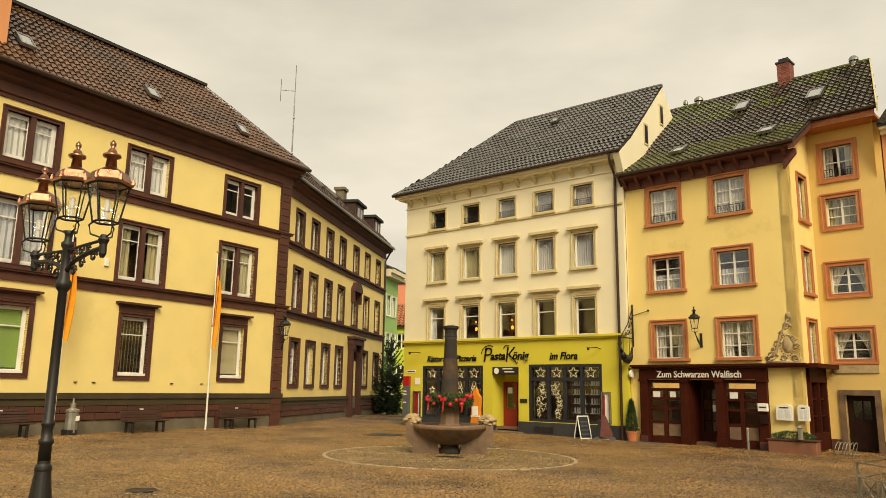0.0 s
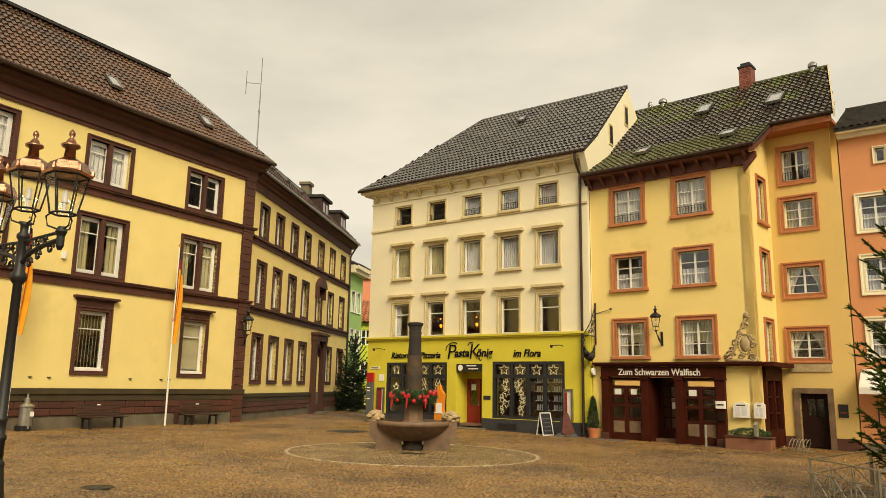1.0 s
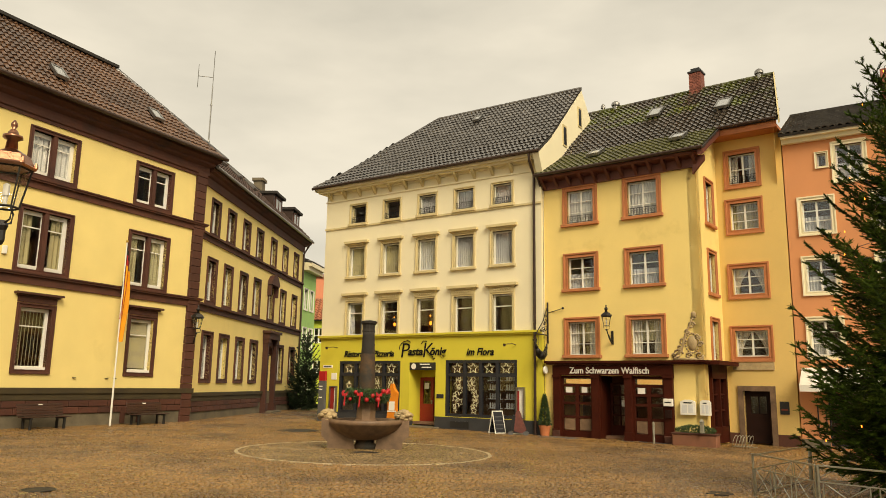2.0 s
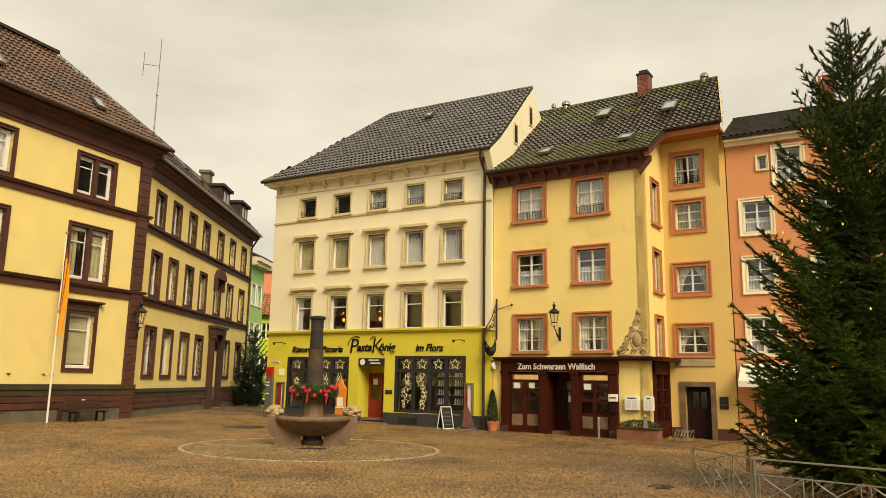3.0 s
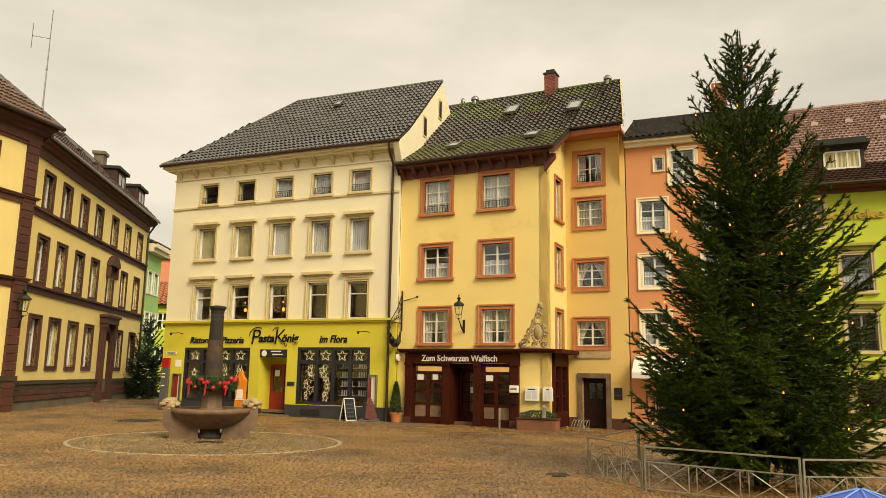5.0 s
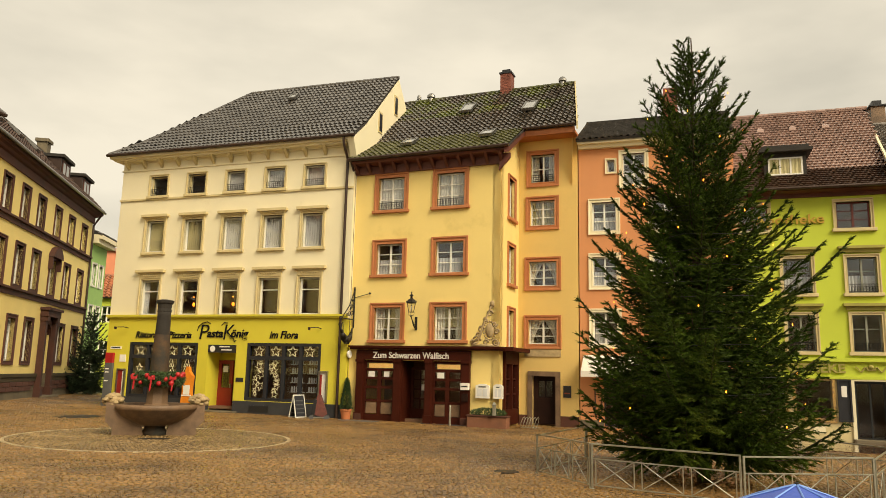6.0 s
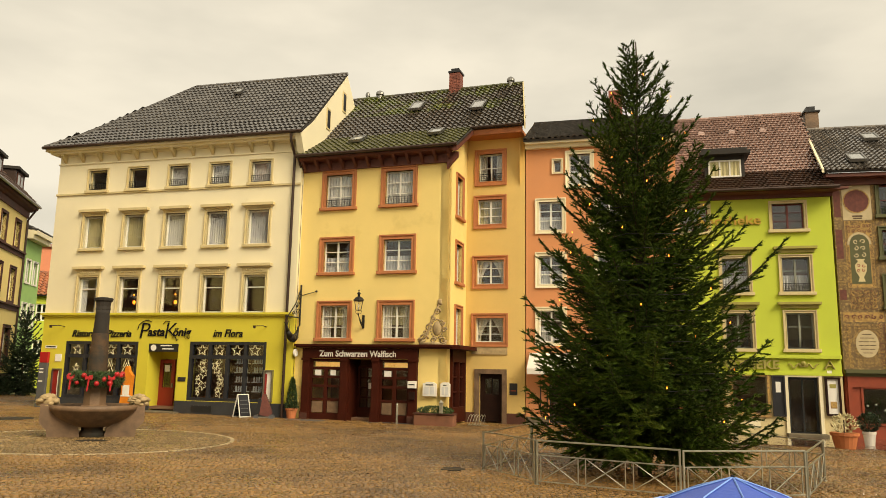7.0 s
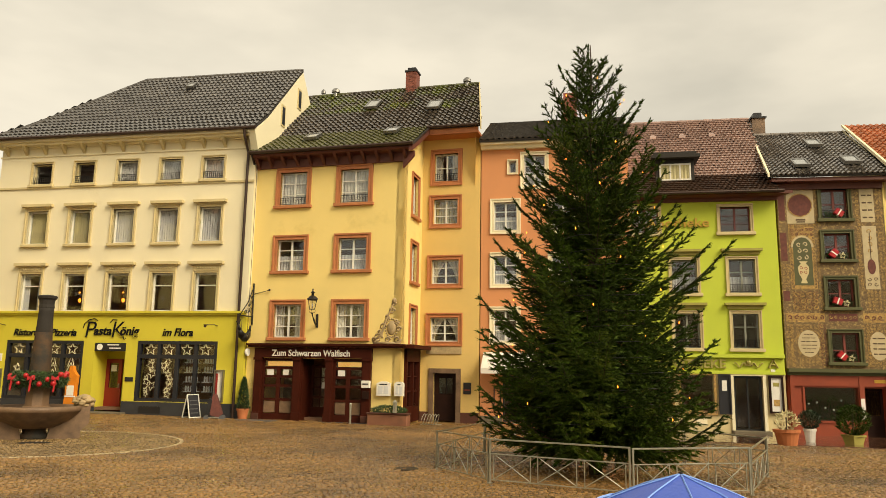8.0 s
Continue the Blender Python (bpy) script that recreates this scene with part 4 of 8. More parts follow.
part("menu_strip", Build().box(-0.70, -0.62, -0.07, -0.05, -1.32, -0.2), M_DOORRED, case)
case = part("menu_case", Build().ring(-11.26, -10.9, -1.4, -0.2, 0.05, -0.12, 0.0), M_ZINC, ph, "tall metal menu case")
part("menu", Build().box(-11.26, -10.9, -0.05, 0, -1.4, -0.2), M_DOORRED, case)
part("menu_strip", Build().box(-11.0, -10.9, -0.07, -0.05, -1.4, -0.25), M_PAPER, case)
part("sign_plate", Build().box(-11.27, -10.94, -0.03, 0, 0.17, 0.5), M_PAPER, ph, "small white wall sign")
part("street_sign", Build().box(-11.86, -11.24, -0.03, 0, 0.76, 0.88), M_PAPER, ph, "narrow white street sign")
part("text_bar", Build().box(-11.8, -11.3, -0.034, -0.03, 0.8, 0.85), M_SLATE, ph)
shell(ph, PX0, PX1, 8.9, -2.4, 9.9, M_CREAM, (-1.7, 2.2, 5.0, 7.8, 9.8))
EO, EZ = -0.55, 10.16
R0, RZ = -8.0, 14.76
roof_plane(ph, [(PX0 - 0.5, EO, EZ), (PX1 + 0.12, EO, EZ), (PX1 + 0.12, 0.7, 11.15), (PX0 + 0.72, 0.7, 11.15)], M_TILE_DARK, (0.235, 0.33))
roof_plane(ph, [(PX0 + 0.72, 0.7, 11.15), (PX1 + 0.12, 0.7, 11.15), (PX1 + 0.12, 4.45, RZ), (R0, 4.45, RZ)], M_TILE_DARK, (0.235, 0.33))
roof_plane(ph, [(PX0 - 0.5, 9.45, EZ), (PX0 - 0.5, EO, EZ), (R0, 4.45, RZ), (R0, 4.45, RZ)], M_TILE_DARK, (0.235, 0.33), single=False)
ridge_caps(ph, (R0, 4.45, RZ + 0.02), (PX1 + 0.1, 4.45, RZ + 0.02), M_TILE_DARK)
ridge_caps(ph, (PX0 - 0.5, EO, EZ + 0.03), (PX0 + 0.72, 0.7, 11.18), M_TILE_DARK)
ridge_caps(ph, (PX0 + 0.72, 0.7, 11.18), (R0, 4.45, RZ + 0.03), M_TILE_DARK)
gab = Build()
prof = [(0.0, 9.0), (EO, EZ - 0.12), (0.7, 11.0), (4.45, RZ - 0.1), (8.9, 9.9), (8.9, 9.0)]
gab.prism(prof, -0.15, 0.15)
gable = part("gable_wall", gab, M_CREAM, ph, "cream gable wall above the neighbouring roof")
gable.matrix_local = Matrix.Translation((PX1, 0, 0)) @ Matrix.Rotation(radians(90), 4, "Z")
for y, z in ((2.25, 11.2), (4.1, 12.7)):
    w = part("gable_window", Build().box(PX1 + 0.14, PX1 + 0.19, y - 0.22, y + 0.22, z - 0.08, z + 0.95), M_CREAMTRIM, ph)
    part("pane", Build().box(PX1 + 0.17, PX1 + 0.2, y - 0.15, y + 0.15, z, z + 0.85), M_SLATE, w)
part("gutter", Build().tube([(PX0 - 0.55, EO - 0.06, EZ - 0.02), (PX1 + 0.2, EO - 0.06, EZ - 0.02)], 0.08, 8), M_PIPE, ph)
part("downpipe", Build().tube([(PX1 - 0.3, EO - 0.05, EZ - 0.1), (PX1 - 0.3, EO, EZ - 0.4), (PX1 - 0.3, -0.1, 9.2), (PX1 - 0.3, -0.1, -2.05)], 0.06, 8), M_PIPE, ph, "dark brown downpipe")
sl = Vector((0, 3.75, RZ - 11.15)).normalized()
skylight(ph, Vector((-4.95, 0.7, 11.15)) + sl * 3.45 + Vector((0, -0.08, 0.09)), (1, 0, 0), sl, 0.4, 0.5)
settle(ph)

# ---------------------------------------------------------------- warm yellow inn with the dark wooden front
inn = thing("inn_house", facade(7.605, 31.289, 133.08, 2.0), "warm yellow inn with terracotta window frames", "building")
IX0, IX1, SET = 0.22, 6.96, 2.625
WX = 9.56
SUR = 0.2
rows3 = ((6.86, 8.3), (4.06, 5.38), (1.3, 2.66))
icx = [(1.4, 2.62), (4.15, 5.38)]
ops = [(a, c, z0, z1) for a, c in icx for z0, z1 in rows3]
FRONT = (0.95, 5.75, -2.4, 0.45)
part("wall", wall_sheet(IX0, IX1, -2.4, 9.0, ops + [FRONT]), M_WALF, inn, "warm yellow rendered wall")
for j, (z0, z1) in enumerate(rows3):
    for i, (a, c) in enumerate(icx):
        window(inn, a, c, z0, z1, 0.14, cols=2, rows=(0.34, 0.67), bar=0.05, surround=M_TERRA, sur_w=SUR, sill=M_TERRA, rail=j == 0,
               curtain=(("full", M_CURTAIN), ("half", M_CURTAINGREY), ("sides", M_CURTAIN))[j], lamp=False)
        if j == 2:
            part("pelmet", drape(a, c, z0 + 0.55, z1, 0.28, 8, 0.02), M_CURTAINOLD, inn, "patterned short lace curtain")
g = Build().ball(2.25, 0.75, 2.02, 0.1).ball(1.55, 0.8, 2.25, 0.05)
part("pendant_lamp", g, M_WARM, inn, "lit table lamps inside")
# return wall and set-back part
RT = Matrix.Translation((IX1, 0, 0)) @ Matrix.Rotation(radians(90), 4, "Z")
sops = [(1.1, 1.9, 6.5, 8.2), (1.1, 1.9, 3.7, 5.3), (1.1, 1.9, 1.1, 2.6), (0.55, 2.3, -1.5, 0.4)]
ret = part("side_wall", wall_sheet(0.0, SET, -2.4, 8.9, sops), M_WALF, inn, "yellow return wall")
ret.matrix_local = RT
for o in sops[:3]:
    w = window(inn, *o, 0.14, cols=1, rows=(0.34, 0.67), bar=0.05, surround=M_TERRA, sur_w=0.16, sill=M_TERRA)
    turned(w, RT)
ocx = [(0.55, 1.6, 8.3, 9.55), (0.52, 1.6, 6.38, 7.48), (0.48, 1.68, 3.75, 4.8), (0.46, 1.68, 1.28, 2.3)]
ocx = [(a + IX1, c + IX1, d, e) for a, c, d, e in ocx]
doorop = (IX1 + 0.64, IX1 + 1.63, -1.95, -0.05)
part("wall", wall_sheet(IX1, WX, -2.4, 10.4, ocx + [(doorop[0], doorop[1], -2.4, doorop[3])], 0.35, SET), M_OCHRE, inn, "ochre rendered set-back wall")
for k, o in enumerate(ocx):
    w = window(inn, *o, 0.14, cols=2, rows=((0.5,), (0.34, 0.67), (0.34, 0.67), (0.34, 0.67))[k], bar=0.05, surround=M_TERRA, sur_w=SUR,
               rail=k == 0, curtain=(("sides", M_CURTAIN), ("full", M_CURTAINOLD), ("gathered", M_CURTAIN), ("gathered", M_CURTAIN))[k])
    turned(w, Matrix.Translation((0, SET, 0)))
part("relief_panel", Build().box(IX1 + 0.3, IX1 + 1.85, SET - 0.05, SET, 0.76, 1.05), M_FOUNTCARVE, inn, "pale carved panel below the window")
dr = part("door", Build().ring(doorop[0] + 0.2, doorop[1] - 0.2, -0.9, -0.25, 0.2, SET + 0.2, SET + 0.28).box(doorop[0], doorop[1], SET + 0.2, SET + 0.28, -2.0, -1.1)
          .box(doorop[0] + 0.49, doorop[0] + 0.53, SET + 0.19, SET + 0.27, -0.9, -0.25), M_DOORDARK, inn, "dark brown panelled door with small panes")
part("pane", Build().box(doorop[0] + 0.2, doorop[1] - 0.2, SET + 0.24, SET + 0.25, -0.9, -0.25), M_SHOPGLASS, dr)
part("door_surround", Build().ring(doorop[0], doorop[1], -2.1, doorop[3], 0.2, SET - 0.06, SET + 0.2, bottom=False), M_FOUNT, inn, "carved brown stone door frame")
for xa, xb in ((IX1 + 0.02, doorop[0] - 0.2), (doorop[1] + 0.2, WX)):
    part("plinth", Build().box(xa, xb, SET - 0.03, SET, -2.4, -1.65), M_SAND, inn)
part("name_plate", Build().box(IX1 + 1.95, IX1 + 2.28, SET - 0.03, SET, -0.9, -0.42), M_BLACK, inn, "small black wall plaque")
part("text_bar", Build().box(IX1 + 2.0, IX1 + 2.23, SET - 0.036, SET - 0.03, -0.75, -0.7), M_REDFRONT, inn)
# eaves
b = Build().run(IX0, IX1 - 0.1, [(0.0, 8.5), (-0.12, 8.5), (-0.12, 8.86), (-0.5, 8.9), (-0.55, 8.95), (-0.55, 9.1), (0.0, 9.1)])
part("eaves_board", b, M_BEAM, inn, "red brown timber eaves")
for k in range(12):
    x = IX0 + 0.2 + k * 0.6
    c = part("bracket", Build().prism([(0, 0), (-0.36, 0.3), (-0.42, 0.4), (0, 0.4)], -0.06, 0.06), M_BEAM, inn)
    c.matrix_local = Matrix.Translation((x, -0.1, 8.5)) @ Matrix.Rotation(radians(90), 4, "Z")
b = Build().prism([(IX1 - 0.05, 8.2), (IX1 + 0.42, 8.7), (IX1 + 0.42, 8.9), (IX1 - 0.05, 8.9)], -0.2, -0.05)
part("corner_bracket", b, M_BEAM, inn)
b = Build().box(IX1 - 0.1, WX + 0.05, SET - 0.75, SET, 10.2, 10.32).box(IX1 + 0.3, WX + 0.05, SET - 0.78, SET - 0.72, 10.2, 10.52)
part("soffit", b, M_SOFFIT, inn, "orange painted soffit boards")
shell(inn, IX0, IX1, 8.5, -2.4, 9.0, M_WALF, (-1.9, 1.0, 3.7, 6.5, 8.9), side="left")
part("side_wall", Build().box(WX - 0.3, WX, SET + 0.35, SET + 2.0, -2.4, 10.2), M_OCHRE, inn)
# added backing and slabs for the set-back part, in the same dim brown
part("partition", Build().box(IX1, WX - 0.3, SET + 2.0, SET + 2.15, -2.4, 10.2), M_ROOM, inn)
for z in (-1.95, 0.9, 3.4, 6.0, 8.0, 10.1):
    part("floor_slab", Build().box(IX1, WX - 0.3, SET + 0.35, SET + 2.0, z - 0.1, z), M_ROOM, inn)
# roof: flatter mossy foot, steeper above; the right verge runs obliquely
KY, KZ = 1.75, 10.52
RY, RZ2 = 6.3, 14.2
VX = -0.86
roof_plane(inn, [(IX0 - 0.05, -0.62, 9.1), (IX1 + 0.5, -0.62, 9.1), (IX1 + 0.5, KY, KZ), (IX0 - 0.05, KY, KZ)], M_TILE_MOSSY, (0.25, 0.33))
roof_plane(inn, [(IX0 - 0.05, KY, KZ), (WX + 0.16, KY, KZ), (WX + VX, RY, RZ2), (IX0 - 0.9, RY, RZ2)], M_TILE_MOSS, (0.25, 0.33))
ridge_caps(inn, (IX0 - 0.85, RY, RZ2 + 0.02), (WX + VX, RY, RZ2 + 0.02), M_TILE_MOSS)
vg = Build()
vg.add([(WX + 0.16, KY - 0.05, KZ - 0.25), (WX + 0.22, KY - 0.05, KZ - 0.25), (WX + 0.22, KY - 0.05, KZ + 0.1), (WX + 0.16, KY - 0.05, KZ + 0.1),
        (WX + VX, RY, RZ2 - 0.25), (WX + VX + 0.05, RY, RZ2 - 0.25), (WX + VX + 0.05, RY, RZ2 + 0.12), (WX + VX, RY, RZ2 + 0.12)],
       [(0, 1, 2, 3), (7, 6, 5, 4), (0, 4, 5, 1), (1, 5, 6, 2), (2, 6, 7, 3), (3, 7, 4, 0)])
part("verge_board", vg, M_CREAMTRIM, inn, "pale verge board")
part("gable_wall", Build().add([(WX - 0.22, SET, 8.0), (WX + VX - 0.04, RY, 8.0), (WX + VX - 0.04, RY, RZ2 - 0.1), (WX - 0.04, KY, KZ)], [(0, 1, 2, 3)]), M_OCHRE, inn)
part("chimney", Build().box(4.97, 5.53, RY - 0.3, RY + 0.3, RZ2 - 0.6, RZ2 + 0.85), M_BRICK, inn, "red brick chimney")
part("chimney_cap", Build().box(4.92, 5.58, RY - 0.35, RY + 0.35, RZ2 + 0.85, RZ2 + 0.93).box(5.04, 5.46, RY - 0.22, RY + 0.22, RZ2 + 0.93, RZ2 + 1.1), M_BLACK, inn)
for x, r in ((0.35, 0.12), (1.05, 0.22), (8.1, 0.2)):
    part("roof_vent", Build().lathe([(r * 0.6, RZ2 - 0.3), (r * 0.6, RZ2 + 0.15), (r, RZ2 + 0.17), (r, RZ2 + 0.28), (r * 0.7, RZ2 + 0.36), (r * 0.2, RZ2 + 0.42)], 12, x, RY), M_ZINC, inn, "round metal roof vent")
s1 = Vector((0, RY - KY, RZ2 - KZ)).normalized()
s0 = Vector((0, KY + 0.62, KZ - 9.1)).normalized()
up = Vector((0, -0.09, 0.09))
for x, k in ((3.6, 2.85), (6.85, 2.1)):
    skylight(inn, Vector((x, KY, KZ)) + s1 * k + up, (1, 0, 0), s1, 0.62, 1.0)
for x, k in ((2.15, 1.3), (5.75, 1.5)):
    skylight(inn, Vector((x, -0.62, 9.1)) + s0 * k + up, (1, 0, 0), s0, 0.6, 0.8)
part("gutter", Build().tube([(IX0 - 0.05, -0.68, 9.08), (IX1 + 0.5, -0.68, 9.08)], 0.07, 8).tube([(IX1 + 0.4, KY - 0.1, KZ - 0.02), (WX + 0.05, KY - 0.1, KZ - 0.02)], 0.06, 8), M_PIPE, inn)
part("downpipe", Build().tube([(IX0 + 0.05, -0.6, 9.05), (IX0 + 0.02, -0.1, 8.5), (IX0 + 0.02, -0.1, -2.1)], 0.055, 8), M_PIPE, inn, "dark brown downpipe")
# wall and barge board that close the step in the roof
stp = Build().add([(IX1, 0.0, 8.9), (IX1, SET, 8.9), (IX1, SET, 10.95), (IX1, KY, 10.42), (IX1, 0.0, 9.38), (IX1 - 0.3, 0.0, 8.9), (IX1 - 0.3, SET, 8.9), (IX1 - 0.3, SET, 10.95), (IX1 - 0.3, KY, 10.42), (IX1 - 0.3, 0.0, 9.38)],
                  [(0, 1, 2, 3, 4), (9, 8, 7, 6, 5), (4, 3, 8, 9), (0, 4, 9, 5), (3, 2, 7, 8)])
part("side_wall", stp, M_WALF, inn)
bb = Build()
y0, y1 = -0.6, KY + 0.05
za, zb = 9.06, KZ + 0.02
bb.add([(IX1 + 0.3, y0, za - 0.26), (IX1 + 0.5, y0, za - 0.26), (IX1 + 0.5, y0, za), (IX1 + 0.3, y0, za), (IX1 + 0.3, y1, zb - 0.3), (IX1 + 0.5, y1, zb - 0.3), (IX1 + 0.5, y1, zb), (IX1 + 0.3, y1, zb)],
       [(3, 2, 1, 0), (4, 5, 6, 7), (0, 1, 5, 4), (1, 2, 6, 5), (2, 3, 7, 6), (3, 0, 4, 7)])
bb.add([(IX1, y0, za - 0.12), (IX1 + 0.3, y0, za - 0.12), (IX1 + 0.3, y1, zb - 0.14), (IX1, y1, zb - 0.14)], [(0, 1, 2, 3)])
part("barge_board", bb, M_BEAM, inn, "red brown sloping barge board")
# wooden restaurant front
wf = Build()
FY = -0.16
for xa, xb in ((0.72, 1.02), (2.46, 2.76), (3.86, 4.14), (5.44, 5.78)):
    wf.box(xa, xb, FY, 0.02, -2.2, 0.5).box(xa - 0.03, xb + 0.03, FY - 0.04, 0.02, -2.2, -1.7).box(xa - 0.03, xb + 0.03, FY - 0.05, 0.02, 0.38, 0.48)
wf.box(0.7, 5.8, FY, 0.02, 0.48, 0.88)
part("shopfront_frame", wf, M_WOODRED, inn, "dark red wooden shopfront frame")
part("front_cornice", Build().box(0.45, 7.15, FY - 0.14, 0.0, 0.9, 0.97).box(0.4, 7.2, FY - 0.2, 0.0, 0.97, 1.05)
     .box(IX1 + 0.02, IX1 + 0.55, 0.0, SET - 0.1, 0.9, 1.05), M_WOODRED, inn, "dark wooden cornice shelf")
lettering("sign_lettering", "Zum Schwarzen Walfisch", 0.36, M_PAPER, inn, 3.2, FY - 0.012, 0.55, 0.0, 3.4, 0.012, heavy=0.006, label="white sign lettering")
for xa, xb in ((1.02, 2.46), (4.14, 5.44)):
    f = Build()
    m = (xa + xb) / 2
    f.ring(xa + 0.1, xb - 0.1, -1.75, 0.36, 0.1, 0.0, 0.08)
    door = part("glazed_door", f, M_WOODRED, inn, "dark red glazed double door")
    part("kick_board", Build().box(xa, xb, 0.002, 0.078, -2.15, -1.85), M_WOODRED, door)
    part("middle_stile", Build().box(m - 0.08, m + 0.08, 0.001, 0.079, -1.75, 0.05), M_WOODRED, door)
    for z in (-1.2, -0.65, -0.28, 0.07):
        part("glazing_bar", Build().box(xa + 0.1, xb - 0.1, 0.005, 0.075, z - 0.05, z + 0.05), M_WOODRED, door)
    for za, zb in ((-1.15, -0.7), (-0.6, -0.33), (-0.23, 0.02)):
        part("pane", Build().box(xa + 0.1, m - 0.08, 0.03, 0.04, za, zb), M_SHOPGLASS, door)
        part("pane", Build().box(m + 0.08, xb - 0.1, 0.03, 0.04, za, zb), M_SHOPGLASS, door)
    for x0, x1 in ((xa + 0.12, m - 0.1), (m + 0.1, xb - 0.12)):
        part("door_panel", Build().box(x0, x1, 0.02, 0.045, -1.72, -1.27), M_FOUNT, door, "tan lower door panel")
    part("transom_light", Build().box(xa + 0.1, xb - 0.1, 0.25, 0.3, 0.14, 0.33), M_STRIP, door, "warmly lit transom window")
    part("pane", Build().box(xa + 0.1, xb - 0.1, 0.03, 0.04, 0.12, 0.35), M_SHOPGLASS, door)
    part("notice", Build().box(xa + 0.2, xa + 0.5, 0.018, 0.026, -0.28, 0.0), M_PAPER, door)
    if xa < 2:
        part("notice", Build().box(m + 0.2, m + 0.45, 0.018, 0.026, -0.22, 0.0), M_PAPER, door)
rb = Build().box(2.76, 2.8, 0.02, 1.1, -2.2, 0.48).box(3.82, 3.86, 0.02, 1.1, -2.2, 0.48).box(2.8, 3.82, 0.02, 1.1, 0.44, 0.48)
part("entrance_recess", rb, M_WOODRED, inn)
f = Build().ring(2.9, 3.52, -1.5, 0.1, 0.1, 0.9, 0.97)
for z in (-1.1, -0.7, -0.3):
    f.box(2.9, 3.52, 0.905, 0.965, z - 0.03, z + 0.03)
f.box(3.19, 3.23, 0.905, 0.965, -1.5, 0.1).box(2.8, 3.62, 0.9, 0.97, -2.15, -1.6)
door = part("door", f, M_WOODRED, inn, "dark entrance door standing in a recess")
part("pane", Build().box(2.9, 3.52, 0.93, 0.94, -1.5, 0.1), M_SHOPGLASS, door)
part("notice", Build().box(3.28, 3.48, 0.885, 0.895, -0.75, -0.5), M_PAPER, door)
part("doorstep", Build().box(0.75, 5.85, -0.45, 0.0, -2.3, -2.02, 0.02), M_BASEGREY, inn)
for x0, x1 in ((0.7, 1.04), (5.42, 5.8)):
    part("foot_stone", Build().box(x0, x1, FY - 0.06, 0, -2.2, -1.75, 0.02), M_SAND, inn)
lb = part("lightbox_sign", Build().box(5.45, 5.8, FY - 0.12, FY, -0.66, -0.38, 0.01), M_PAPER, inn, "small white lit sign with unreadable writing")
part("text_bar", Build().box(5.5, 5.75, FY - 0.126, FY - 0.12, -0.54, -0.49), M_BLACK, lb)
part("letter_box", Build().box(5.5, 5.74, FY - 0.1, FY, -1.1, -0.8, 0.01), M_DOORDARK, inn)
for x0, x1, sx in ((6.05, 6.6, 0), (6.78, 7.15, 0)):
    cs = part("menu_case", Build().prism([(x0, -0.95), (x1, -0.95), (x1, -0.47), ((x0 + x1) / 2 + 0.1, -0.4), ((x0 + x1) / 2 - 0.1, -0.4), (x0, -0.47)], -0.16, -0.02), M_WHITE, inn, "white menu display case")
    m = (x0 + x1) / 2
    for a, c in ((x0 + 0.06, m - 0.02), (m + 0.02, x1 - 0.06)):
        part("menu", Build().box(a, c, -0.168, -0.16, -0.88, -0.58), M_CURTAINGREY, cs)
    part("text_bar", Build().box(x0 + 0.12, x1 - 0.12, -0.168, -0.16, -0.53, -0.49), M_BLACK, cs)
# side bay of the restaurant
sf = Build()
for a, c in ((0.45, 0.58), (1.38, 1.48), (2.26, 2.4)):
    sf.box(a, c, -0.12, 0.12, -2.0, 0.9)
sf.box(0.45, 2.4, -0.12, 0.1, 0.4, 0.9).box(0.45, 2.4, -0.12, 0.1, -2.0, -1.4)
for z in (-0.8, -0.2):
    sf.box(0.58, 2.26, -0.02, 0.05, z - 0.03, z + 0.03)
side = part("side_window_frame", sf, M_WOODRED, inn, "dark wooden side window")
side.matrix_local = RT
part("pane", Build().box(0.58, 2.26, 0.02, 0.03, -1.4, 0.4), M_SHOPGLASS, side)
# stone cartouche on the corner
crt = Build()
cx, cz = 6.35, 1.65
for k in range(20):
    a = 2 * math.pi * k / 20
    crt.ball(cx + 0.2 + 0.25 * math.cos(a), -0.03, cz + 0.05 + 0.36 * math.sin(a), 0.04, 6)
crt.ball(cx + 0.2, 0.02, cz + 0.05, 0.2, 10, 1.5)
for s, ex, ez, r0 in ((1, -0.35, -0.35, 0.2), (-1, 0.45, -0.4, 0.16), (1, -0.15, 0.1, 0.14), (-1, 0.4, 0.3, 0.12), (1, 0.2, 0.72, 0.14), (1, 0.28, 1.0, 0.1), (-1, -0.5, -0.4, 0.12), (1, 0.05, -0.42, 0.12), (-1, -0.28, -0.1, 0.1), (1, 0.5, 0.0, 0.11), (-1, 0.02, 0.5, 0.1)):
    crt.tube([(cx + ex + r0 * (1 - q / 14) * math.cos(s * q * 0.8), -0.04, cz + ez + r0 * (1 - q / 14) * math.sin(s * q * 0.8)) for q in range(11)], 0.045, 5, 0.025)
crt.tube([(cx - 0.55, -0.03, cz - 0.5), (cx - 0.2, -0.04, cz - 0.2), (cx - 0.05, -0.04, cz + 0.35), (cx + 0.15, -0.04, cz + 0.75), (cx + 0.3, -0.05, cz + 1.1)], 0.06, 6, 0.03)
crt.ball(cx + 0.3, -0.06, cz + 1.12, 0.1, 8, 1.2)
crt.box(cx - 0.55, cx + 0.6, -0.06, 0.0, cz - 0.6, cz - 0.5)
crt.v = [(x, y * 0.45, z) for x, y, z in crt.v]
part("stone_cartouche", crt, M_FOUNTCARVE, inn, "carved pale stone coat of arms", smooth=True)
settle(inn)

